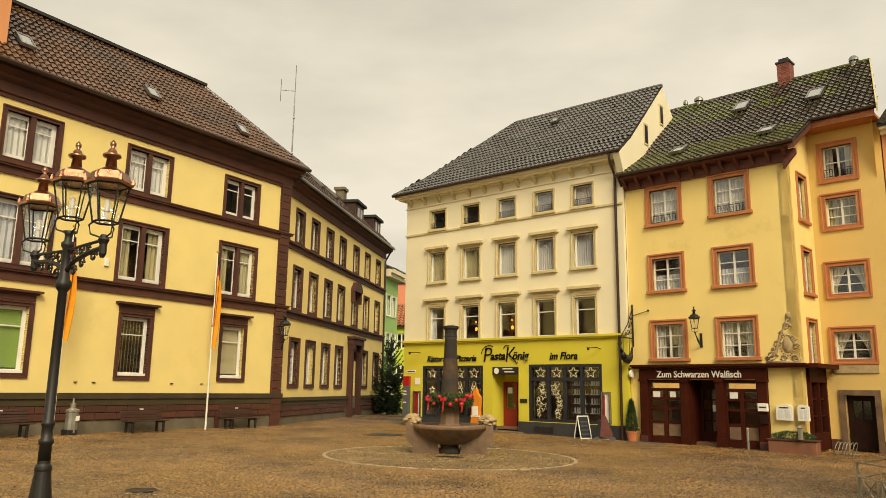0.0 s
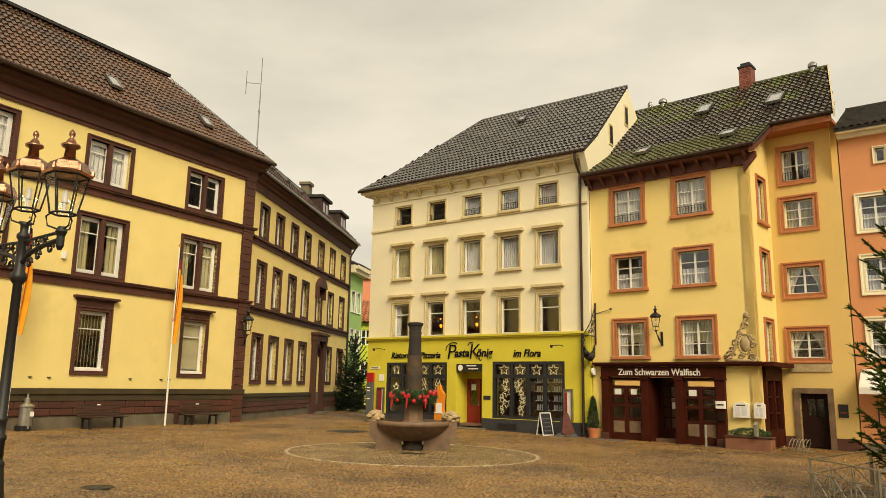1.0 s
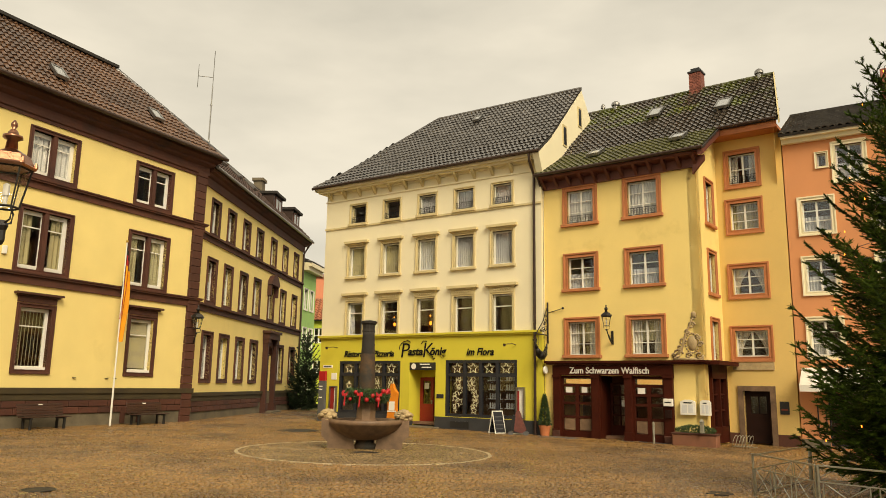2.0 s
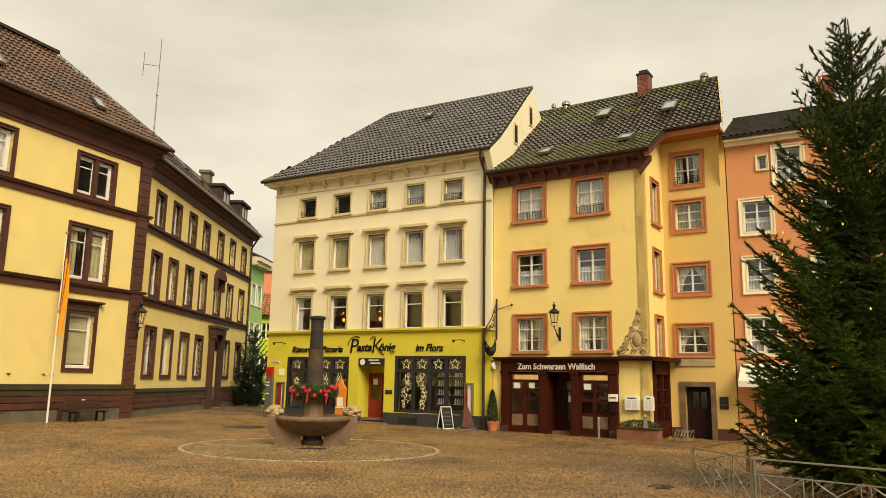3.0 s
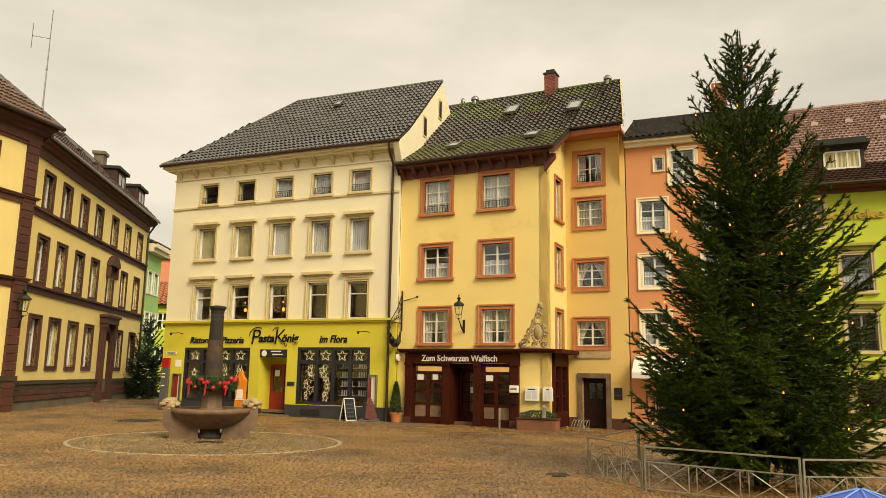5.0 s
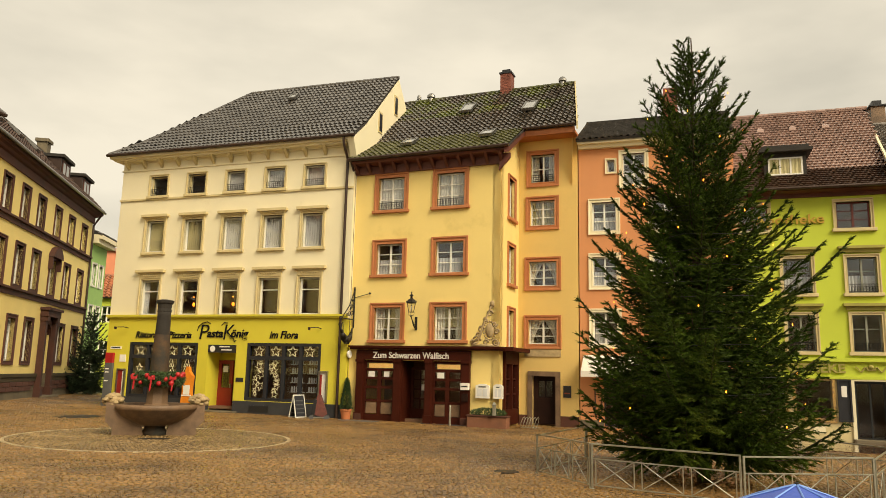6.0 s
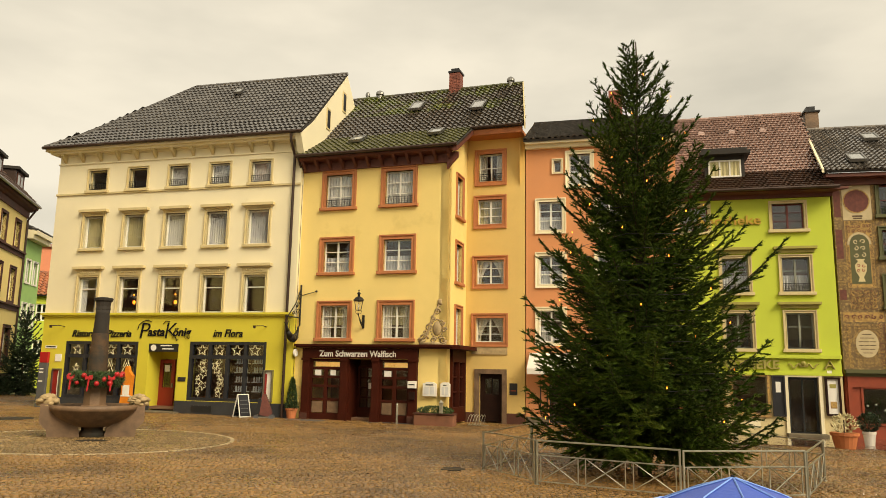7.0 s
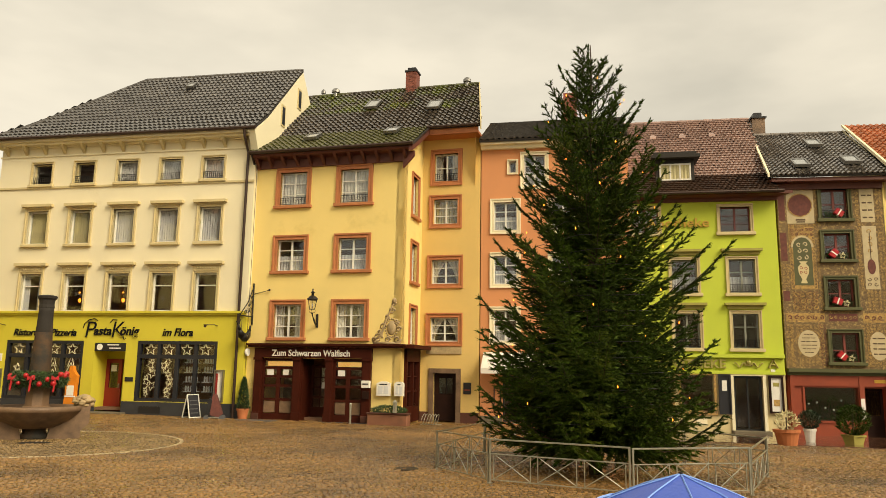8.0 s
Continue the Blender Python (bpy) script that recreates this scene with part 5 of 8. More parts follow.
# ---------------------------------------------------------------- salmon house
sal = thing("salmon_house", facade(16.423, 26.653, 129.7, 2.0), "salmon rendered narrow house with cream window frames", "building")
SX1 = 6.2
ops = [(1.2, 1.52, 8.55, 9.06), (1.85, 2.75, 7.95, 9.3), (0.55, 1.55, 6.02, 7.25), (0.55, 1.55, 3.7, 4.92), (0.55, 1.55, 1.3, 2.6)]
ops += [(3.0, 4.0, 6.02, 7.25), (3.0, 4.0, 3.7, 4.92), (3.0, 4.0, 1.3, 2.6), (0.95, 3.6, -2.0, -0.1)]
part("wall", wall_sheet(0, SX1, -2.4, 9.75, ops), M_SALMON, sal, "salmon rendered wall")
for k, o in enumerate(ops[:-1]):
    window(sal, *o, 0.12, cols=1 if k == 0 else 2, rows=() if k == 0 else (0.35, 0.68), bar=0.05, surround=M_CREAM, sur_w=0.08 if k == 0 else 0.16, curtain=("half", M_CURTAINGREY) if k else None)
part("cornice", Build().box(0, SX1, -0.2, 0.35, 9.6, 9.76).box(0, SX1, -0.4, 0.35, 9.76, 9.92), M_CREAM, sal)
shell(sal, 0, SX1, 7.0, -2.4, 9.8, M_SALMON, (-2.0, 1.0, 3.4, 5.8, 7.8, 9.7))
roof_plane(sal, [(-0.05, -0.5, 9.92), (SX1, -0.5, 9.92), (SX1, 3.2, 11.85), (-0.05, 3.2, 11.85)], M_TILE_DARK, (0.26, 0.34))
part("roof_ridge", Build().box(-0.05, SX1, 3.1, 3.5, 11.78, 11.93), M_BATTEN, sal)
part("chimney", Build().box(3.5, 4.1, 2.2, 2.9, 11.2, 12.9), M_BRICK, sal, "brick chimney behind the fir tree")
aw = Build().prism([(0, -0.1), (-0.9, -0.75), (-0.9, -0.98), (-0.84, -0.98), (-0.84, -0.78), (0, -0.15)], 0.15, 3.6)
a_ob = part("awning", aw, M_AWNING, sal, "white fabric awning")
a_ob.matrix_local = Matrix.Translation((0, 0, 0.95)) @ Matrix(((0, 1, 0, 0), (1, 0, 0, 0), (0, 0, 1, 0), (0, 0, 0, 1)))
part("shop_window", Build().ring(1.0, 3.55, -1.9, -0.15, 0.06, 0.1, 0.2), M_BLACK, sal)
part("pane", Build().box(1.0, 3.55, 0.14, 0.15, -1.9, -0.15), M_SHOPGLASS, sal)
part("plinth", Build().box(0, 0.95, -0.03, 0, -2.4, -1.75), M_CONC, sal)
part("showcase", Build().ring(0.62, 0.85, -1.5, -0.6, 0.04, -0.06, 0), M_BLACK, sal)
settle(sal)

# ---------------------------------------------------------------- lime green pharmacy
phm = thing("pharmacy_house", facade(25.638, 19.152, 129.3, 2.0), "lime green pharmacy house with olive stone trim", "building")
QX0, QX1 = -6.6, 0.06
up_ops = [(-2.08, -0.92, 5.78, 6.82), (-1.83, -0.83, 3.3, 4.66), (-1.78, -0.8, 1.1, 2.48), (-4.05, -3.05, 3.3, 4.66), (-4.0, -3.02, 1.1, 2.48), (-5.6, -4.5, 5.78, 6.82)]
shop_ops = [(-3.84, -2.6, -1.4, 0.04), (-1.86, -0.78, -2.4, 0.04), (-5.8, -4.2, -1.4, 0.04)]
part("wall", wall_sheet(QX0, QX1, 0.1, 7.2, up_ops), M_GREEN, phm, "lime green rendered wall")
part("shopfront_wall", wall_sheet(QX0, QX1, -2.4, 0.1, shop_ops), M_CREAMTRIM, phm, "pale stone shopfront")
part("belt_course", Build().box(QX0, QX1, -0.14, 0, 0.74, 0.88).box(QX0, QX1, -0.08, 0, 0.1, 0.2), M_GREEN, phm)
for k, o in enumerate(up_ops):
    w = window(phm, *o, 0.14, cols=2, rows=(0.34, 0.67) if k in (0, 5) else (0.62,), bar=0.05, mat=M_REDWOOD if k in (0, 5) else M_FRAMEGREY, surround=M_CREAMTRIM, sur_w=0.12,
               sill=M_CREAMTRIM, rail=k not in (0, 5), curtain=("half", M_CURTAINGREY) if k in (1, 3) else None)
    if k not in (0, 5):
        part("hood", Build().box(o[0] - 0.18, o[1] + 0.18, -0.1, 0, o[3] + 0.18, o[3] + 0.32).box(o[0] - 0.28, o[1] + 0.28, -0.22, 0, o[3] + 0.32, o[3] + 0.42), M_OLIVE, w)
lettering("sign_lettering", "Apotheke", 0.52, M_GOLD, phm, -2.5, -0.04, 6.02, 0.0, 2.5, 0.03, "RIGHT", heavy=0.006, label="gold lettering")
lettering("sign_lettering", "APOTHEKE", 0.46, M_OLIVE, phm, -2.12, -0.05, 0.34, 0.0, 2.6, 0.03, "RIGHT", heavy=0.012, label="olive carved lettering")
orn = Build()
for s in (-1, 1):
    orn.tube([(-1.27 + s * (0.1 + 0.055 * q), -0.05, 0.46 + 0.09 * math.sin(q * 1.1)) for q in range(9)], 0.04, 5, 0.02)
orn.ball(-1.27, -0.04, 0.55, 0.1).box(-1.42, -1.12, -0.06, 0, 0.42, 0.5)
part("ornament", orn, M_OLIVE, phm, "olive scroll ornament over the door")
b = Build().tube([(-0.52, -0.05, 0.36), (-0.36, -0.05, 0.68), (-0.2, -0.05, 0.36)], 0.045, 5).tube([(-0.46, -0.05, 0.48), (-0.26, -0.05, 0.48)], 0.04, 5)
part("letter_sign", b, M_OLIVE, phm)
part("house_plate", Build().box(-0.46, -0.3, -0.02, 0, 0.2, 0.3), M_PAPER, phm)
for o in (shop_ops[0], shop_ops[2]):
    sw = part("shop_window", Build().ring(*o, 0.1, -0.05, 0.15).box(o[0], o[1], 0.08, 0.14, o[2], o[2] + 0.06), M_MURALGOLD, phm, "shop window in stone frame")
    part("pane", Build().box(o[0], o[1], 0.1, 0.11, o[2], o[3]), M_SHOPGLASS, sw)
cs = part("notice_case", Build().ring(-2.38, -2.02, -1.4, 0.03, 0.05, -0.1, 0), M_SLATE, phm, "dark notice case")
part("back", Build().box(-2.38, -2.02, -0.04, 0, -1.4, 0.03), M_SLATE, cs)
part("notice", Build().box(-2.3, -2.12, -0.05, -0.04, -0.55, -0.15), M_PAPER, cs)
dd = part("door", Build().ring(-1.76, -0.88, -2.0, -0.06, 0.09, 0.16, 0.22).box(-1.35, -1.29, 0.16, 0.22, -2.0, -0.06), M_BLACK, phm, "dark glass double door")
part("pane", Build().box(-1.76, -1.32, 0.18, 0.19, -2.0, -0.06), M_SHOPGLASS, dd)
part("pane", Build().box(-1.32, -0.88, 0.18, 0.19, -2.0, -0.06), M_SHOPGLASS, dd)
part("door_surround", Build().ring(-1.86, -0.78, -2.3, 0.04, 0.12, -0.06, 0.16, bottom=False), M_CREAM, phm)
cs = part("poster_case", Build().ring(-0.5, -0.12, -1.3, -0.02, 0.07, -0.12, 0), M_DOORDARK, phm, "framed poster case beside the door")
part("poster", Build().box(-0.5, -0.12, -0.06, 0, -1.3, -0.02), M_PAPER, cs)
part("text_bar", Build().box(-0.42, -0.2, -0.066, -0.06, -0.35, -0.2), M_OLIVE, cs)
part("text_bar", Build().box(-0.42, -0.2, -0.066, -0.06, -1.1, -0.85), M_MURALGOLD, cs)
part("doorstep", Build().box(-2.0, -0.6, -0.4, 0.1, -2.4, -2.05, 0.02), M_CONC, phm)
part("vent_plate", Build().box(-3.3, -2.9, -0.02, 0, -1.9, -1.6), M_CREAM, phm)
shell(phm, QX0, QX1, 8.4, -2.4, 7.2, M_GREEN, (-2.1, 0.5, 2.9, 5.2, 7.1))
# the dark board colour puts in the gutter's shadow line below the eaves
part("eaves_board", Build().run(QX0, QX1, [(0, 7.05), (-0.1, 7.05), (-0.1, 7.2), (-0.55, 7.22), (-0.55, 7.32), (0, 7.32)]), M_BEAM, phm)
PR = (4.2, 11.9)
roof_plane(phm, [(QX0, -0.62, 7.34), (QX1 + 0.05, -0.62, 7.34), (QX1 + 0.1, 0.8, 8.35), (QX0, 0.8, 8.35)], M_TILE_FOOT, (0.19, 0.2))
roof_plane(phm, [(QX0, 0.8, 8.35), (QX1 + 0.1, 0.8, 8.35), (QX1 + 0.05, PR[0], PR[1]), (QX0, PR[0], PR[1])], M_TILE_RED, (0.19, 0.2))
ridge_caps(phm, (QX0, PR[0], PR[1] + 0.02), (QX1 + 0.05, PR[0], PR[1] + 0.02), M_TILE_RED)
part("gutter", Build().tube([(QX0, -0.68, 7.3), (QX1 + 0.2, -0.68, 7.3)], 0.07, 8), M_PIPE, phm)
part("gable_wall", Build().add([(QX1, 0, 7.0), (QX1, 8.4, 7.0), (QX1 - 0.1, PR[0], PR[1] - 0.12), (QX1, 0.8, 8.2)], [(0, 1, 2, 3)]), M_CREAM, phm)
dx0, dx1 = -4.5, -2.95
dm = part("dormer", Build().box(dx0, dx1, 0.35, 2.6, 7.9, 9.0).box(dx0 - 0.2, dx1 + 0.2, 0.0, 2.9, 9.0, 9.14).box(dx0 - 0.1, dx1 + 0.1, 0.2, 2.9, 9.14, 9.3), M_BATTEN, phm, "dark wooden roof dormer")
part("window_frame", Build().ring(dx0 + 0.2, dx1 - 0.2, 8.15, 8.75, 0.06, 0.3, 0.36).box(dx0 + 0.55, dx0 + 0.61, 0.3, 0.36, 8.15, 8.75).box(dx1 - 0.61, dx1 - 0.55, 0.3, 0.36, 8.15, 8.75), M_WHITE, dm)
part("curtain", drape(dx0 + 0.2, dx1 - 0.2, 8.15, 8.75, 0.33, 8, 0.015), M_CURTAINOLD, dm)
sv = Vector((0, PR[0] - 0.8, PR[1] - 8.35)).normalized()
for x in (-5.6, -4.3, -3.0, -1.7):
    p = Vector((x, 0.8, 8.35)) + sv * 3.4
    part("vent_tile", Build().add([(p.x - 0.14, p.y - 0.1, p.z), (p.x + 0.14, p.y - 0.1, p.z), (p.x + 0.14, p.y - 0.05, p.z + 0.13), (p.x - 0.14, p.y - 0.05, p.z + 0.13), (p.x, p.y + 0.3, p.z + 0.35)],
                                  [(0, 1, 2, 3), (3, 2, 4), (0, 3, 4), (1, 4, 2)]), M_TILE_RED, phm)
settle(phm)

# ---------------------------------------------------------------- painted house
mur = thing("painted_house", facade(25.831, 19.225, 127.3, 2.0), "house covered with brown and gold wall paintings", "building")
UX0, UX1 = 0.08, 4.05
mops = [(1.76, 2.74, 6.3, 7.5), (1.76, 2.74, 4.65, 5.7), (1.78, 2.76, 2.75, 3.85), (1.8, 2.8, 0.62, 1.75)]
sops = [(0.68, 2.6, -1.62, -0.36), (2.85, 3.6, -2.4, -0.36)]
part("wall", wall_sheet(UX0, UX1, 0.2, 7.75, mops), M_MURAL, mur, "brown painted wall with gold ornament")
part("shopfront_wall", wall_sheet(UX0, UX1, -2.4, 0.2, sops), M_REDFRONT, mur, "red painted shopfront")
for k, o in enumerate(mops):
    w = window(mur, *o, 0.14, cols=2, rows=(0.5,) if k < 3 else (0.4,), bar=0.06, mat=M_REDWOOD, surround=M_MURALGREEN, sur_w=0.15, sill=M_MURALGREEN, rail=k == 0)
    dec = Build()
    dx, dz = (o[0] + o[1]) / 2 - 0.1, o[2]
    dec.box(-0.17, 0.17, -0.08, 0.08, -0.13, 0.13, 0.02)
    gb = part("gift_box", dec, M_RED, w, "red wrapped gift box")
    gb.matrix_local = Matrix.Translation((dx - 0.06 + 0.3 * (k == 0), -0.02, dz + 0.24)) @ Matrix.Rotation(radians((35, -50, 20, 40)[k]), 4, "Y")
    part("ribbon", Build().box(-0.025, 0.025, -0.086, 0.086, -0.135, 0.135), M_PAPER, w).matrix_local = Matrix.Translation((dx - 0.06 + 0.3 * (k == 0), -0.022, dz + 0.24)) @ Matrix.Rotation(radians((35, -50, 20, 40)[k]), 4, "Y")
    tw = Build()
    r2 = random.Random(k)
    for q in range(260):
        x, y, z = o[0] + 0.08 + r2.random() * 0.84, r2.uniform(-0.02, 0.12), dz + r2.random() * 0.26
        tw.add([(x, y, z), (x + r2.uniform(-0.08, 0.08), y - 0.04, z + 0.07), (x + 0.02, y, z + 0.01)], [(0, 1, 2)])
    part("fir_twigs", tw, M_BUSH, w)
    part("wooden_star", star(dx + 0.28, 0.0, dz + 0.15, 0.14, 0.2), M_STARS, w)


def scrolls(x0, x1, z0, z1, seed, r=0.06, y=-0.008):
    """Painted scrollwork as thin relief strokes."""
    rr, b = random.Random(seed), Build()
    nx, nz = max(1, int((x1 - x0) / (r * 2.6))), max(1, int((z1 - z0) / (r * 2.6)))
    for i in range(nx):
        for j in range(nz):
            x, z = x0 + (i + 0.5) * (x1 - x0) / nx, z0 + (j + 0.5) * (z1 - z0) / nz
            s, a0 = rr.choice((-1, 1)), rr.uniform(0, 6.28)
            pts = [(x + r * (1.15 - q / 9) * math.cos(a0 + s * q * 0.85), z + r * (1.15 - q / 9) * math.sin(a0 + s * q * 0.85)) for q in range(8)]
            for (xa, za), (xb, zb) in zip(pts, pts[1:]):
                d = Vector((xb - xa, zb - za))
                n = Vector((-d.y, d.x)).normalized() * r * 0.22
                b.add([(xa - n.x, y, za - n.y), (xb - n.x, y, zb - n.y), (xb + n.x, y, zb + n.y), (xa + n.x, y, za + n.y)], [(0, 1, 2, 3)])
    return b


def panel(name, x0, x1, z0, z1, mat, y=-0.004):
    return part(name, Build().box(x0, x1, y, 0.0, z0, z1), mat, mur)


panel("painted_panel", 0.43, 1.46, 6.12, 7.5, M_MURALPALE)
disc = part("sundial_disc", Build().lathe([(0.44, 0), (0.44, 0.01)], 28), M_MURALRED, mur, "round painted sundial")
disc.matrix_local = Matrix.Translation((0.93, -0.005, 6.87)) @ Matrix.Rotation(radians(90), 4, "X")
ringb = Build()
for q in range(28):
    a0, a1 = 2 * math.pi * q / 28, 2 * math.pi * (q + 1) / 28
    ringb.prism([(0.93 + 0.44 * math.cos(a0), 6.87 + 0.44 * math.sin(a0)), (0.93 + 0.48 * math.cos(a0), 6.87 + 0.48 * math.sin(a0)),
                 (0.93 + 0.48 * math.cos(a1), 6.87 + 0.48 * math.sin(a1)), (0.93 + 0.44 * math.cos(a1), 6.87 + 0.44 * math.sin(a1))], -0.02, 0)
part("sundial_ring", ringb, M_MURALGOLD, mur)
part("text_bar", Build().box(0.75, 1.12, -0.01, 0, 6.24, 6.3).box(0.78, 1.1, -0.01, 0, 6.16, 6.21), M_INKBROWN, mur)
panel("painted_panel", 0.44, 1.42, 3.46, 5.99, M_MURALGOLD)
panel("painted_panel", 3.2, 3.72, 6.15, 7.55, M_MURALPALE)
for z in (7.2, 6.9, 6.6, 6.3):
    for xa, xb in ((3.27, 3.44), (3.49, 3.65)):
        part("text_bar", Build().box(xa, xb, -0.01, 0, z, z + 0.06), M_INKBROWN, mur)
panel("painted_panel", 3.2, 3.72, 3.46, 5.98, M_MURALPALE)
part("painted_vase", Build().prism([(3.46 + r * math.cos(a), z + h * math.sin(a)) for r, h, z, a in [(0.15, 0.3, 4.35, math.pi * q / 10) for q in range(20)]], -0.012, -0.004), M_MURALRED, mur)
part("painted_scroll", scrolls(3.25, 3.68, 4.85, 5.9, 3, 0.085), M_MURALGOLD, mur)
part("painted_scroll", scrolls(3.25, 3.68, 3.55, 3.95, 33, 0.07), M_INKBROWN, mur)
part("painted_stem", Build().box(3.445, 3.475, -0.012, -0.004, 4.65, 5.7), M_INKBROWN, mur)
# the painted niche
arc = [math.pi * q / 12 for q in range(13)]
part("painted_niche", Build().prism([(0.58, 3.62), (1.28, 3.62)] + [(0.93 + 0.35 * math.cos(a), 5.15 + 0.4 * math.sin(a)) for a in arc], -0.009, -0.004), M_MURALGREEN, mur)
rim = Build()
for a0, a1 in zip(arc, arc[1:]):
    rim.prism([(0.93 + r * math.cos(a), 5.15 + (r + 0.05) * math.sin(a)) for r, a in ((0.35, a0), (0.43, a0), (0.43, a1), (0.35, a1))], -0.013, -0.004)
part("painted_arch", rim, M_MURALPALE, mur)
part("painted_urn", Build().prism([(0.8, 3.7), (1.06, 3.7), (1.0, 3.86), (1.12, 4.1), (1.14, 4.35), (1.02, 4.5), (1.1, 4.58), (0.76, 4.58), (0.84, 4.5), (0.72, 4.35), (0.74, 4.1), (0.86, 3.86)], -0.014, -0.008), M_CREAMTRIM, mur)
part("painted_scroll", scrolls(0.68, 1.18, 4.6, 5.4, 71, 0.085, -0.013), M_MURALPALE, mur)
part("painted_scroll", scrolls(0.76, 1.1, 4.05, 4.4, 72, 0.06, -0.017), M_REDFRONT, mur)
for x0, x1, z0, z1, s, mt in ((0.42, 1.46, 5.98, 6.12, 51, M_MURALGOLD), (0.46, 1.42, 2.62, 3.4, 52, M_MURALGOLD), (0.46, 1.42, 2.62, 3.4, 53, M_MURALRED), (0.14, 0.4, 0.45, 2.1, 54, M_MURALGOLD),
                              (0.5, 1.4, 0.45, 2.1, 55, M_MURALGOLD), (1.35, 1.62, 0.45, 2.1, 56, M_MURALRED), (2.95, 3.95, 0.45, 2.1, 57, M_MURALGOLD), (3.78, 4.02, 2.6, 7.4, 58, M_MURALGOLD),
                              (1.48, 1.56, 2.6, 7.5, 59, M_MURALGOLD), (3.2, 3.75, 2.62, 3.4, 60, M_MURALGOLD), (0.12, 0.4, 3.5, 4.5, 61, M_MURALGOLD), (0.45, 0.56, 3.5, 5.95, 62, M_INKBROWN), (1.3, 1.41, 3.5, 5.95, 63, M_INKBROWN)):
    part("painted_scroll", scrolls(x0, x1, z0, z1, s, 0.045, -0.0115), mt, mur)
panel("painted_panel", 0.17, 1.6, 2.16, 2.52, M_MURALGOLD)
panel("painted_panel", 1.75, 2.8, 2.2, 2.5, M_MURALRED)
panel("painted_panel", 3.0, 4.0, 2.16, 2.52, M_MURALGOLD)
for x0, x1, z0, z1, s, r in ((0.44, 1.46, 2.6, 3.4, 1, 0.09), (0.2, 0.5, 0.4, 2.1, 2, 0.07), (1.3, 1.62, 0.4, 2.1, 4, 0.07), (0.48, 1.4, 5.6, 5.95, 5, 0.06), (0.2, 1.6, 2.18, 2.5, 6, 0.08), (3.0, 4.0, 2.18, 2.5, 7, 0.08),
                             (2.95, 3.2, 3.4, 7.4, 8, 0.06), (3.0, 3.3, 0.4, 2.1, 10, 0.06), (0.42, 1.5, 5.95, 6.12, 11, 0.05), (1.75, 2.8, 2.22, 2.48, 12, 0.06)):
    part("painted_scroll", scrolls(x0, x1, z0, z1, s, r, -0.016), M_MURALRED if s in (5, 6, 7) else M_MURALGOLD, mur)
ov2 = Build().prism([(0.95 + 0.4 * math.cos(2 * math.pi * q / 24), 1.33 + 0.52 * math.sin(2 * math.pi * q / 24)) for q in range(24)], -0.012, 0)
part("painted_oval", ov2, M_MURALPALE, mur, "pale oval text panel")
for k in range(6):
    h = 0.3 * math.cos((k - 2.5) * 0.4)
    for q, (fa, fb) in enumerate(((-1, -0.45), (-0.35, 0.2), (0.3, 1))):
        part("text_bar", Build().box(0.95 + h * fa, 0.95 + h * fb, -0.016, -0.01, 1.67 - k * 0.14, 1.70 - k * 0.14), M_INKBROWN, mur)
ov3 = Build().prism([(3.5 + 0.34 * math.cos(2 * math.pi * q / 24), 1.25 + 0.55 * math.sin(2 * math.pi * q / 24)) for q in range(24)], -0.012, 0)
part("painted_oval", ov3, M_MURALPALE, mur)
for k in range(4):
    for xa, xb in ((3.28, 3.42), (3.46, 3.72)):
        part("text_bar", Build().box(xa, xb, -0.016, -0.01, 1.52 - k * 0.2, 1.57 - k * 0.2), M_INKBROWN, mur)
for z0, z1 in ((6.25, 7.5), (4.6, 5.75), (3.0, 3.4)):
    panel("painted_strip", 0.12, 0.36, z0, z1, M_MURALRED)
part("front_cornice", Build().box(UX0, UX1, -0.25, 0, 0.22, 0.36).box(UX0, UX1, -0.12, 0, 0.1, 0.22), M_MURALGREEN, mur)
f = Build().box(0.14, 0.3, -0.1, 0, -2.2, 0.1).box(2.64, 2.82, -0.1, 0, -2.2, 0.1).box(3.6, 3.75, -0.1, 0, -2.2, 0.1).box(0.14, 4.0, -0.08, 0, -0.3, 0.1)
part("shopfront_frame", f, M_REDFRONT, mur)
sw = part("shop_window", Build().ring(*sops[0], 0.08, -0.04, 0.14), M_REDFRONT, mur)
part("pane", Build().box(sops[0][0], sops[0][1], 0.08, 0.09, sops[0][2], sops[0][3]), M_SHOPGLASS, sw)
tw = Build()
r2 = random.Random(8)
for q in range(500):
    x, y, z = r2.uniform(0.7, 2.55), r2.uniform(0.2, 0.5), -1.62 + 0.95 * r2.random() ** 1.6
    tw.add([(x, y, z), (x + r2.uniform(-0.1, 0.1), y - 0.04, z + 0.1), (x + 0.03, y, z + 0.01)], [(0, 1, 2)])
part("window_greenery", tw, M_NEEDLE, sw)
for q in range(6):
    part("window_bauble", Build().ball(0.85 + q * 0.3, 0.16, -1.3 + 0.5 * r2.random(), 0.04), M_PAPER, sw)
part("door", Build().ring(2.95, 3.5, -1.4, -0.45, 0.1, 0.3, 0.38).box(2.85, 3.6, 0.3, 0.38, -2.3, -1.5), M_DOORDARK, mur, "dark door in red front")
part("notice", Build().box(2.66, 2.8, -0.12, -0.1, -1.55, -0.75), M_PAPER, mur)
for x, z, s in ((3.2, -0.16, 0.5),):
    part("text_bar", Build().box(x, x + s, -0.085, -0.08, z, z + 0.12), M_GOLD, mur)
shell(mur, UX0, UX1, 8.0, -2.4, 7.75, M_MURAL, (-2.1, 0.4, 2.3, 4.2, 6.0, 7.7))
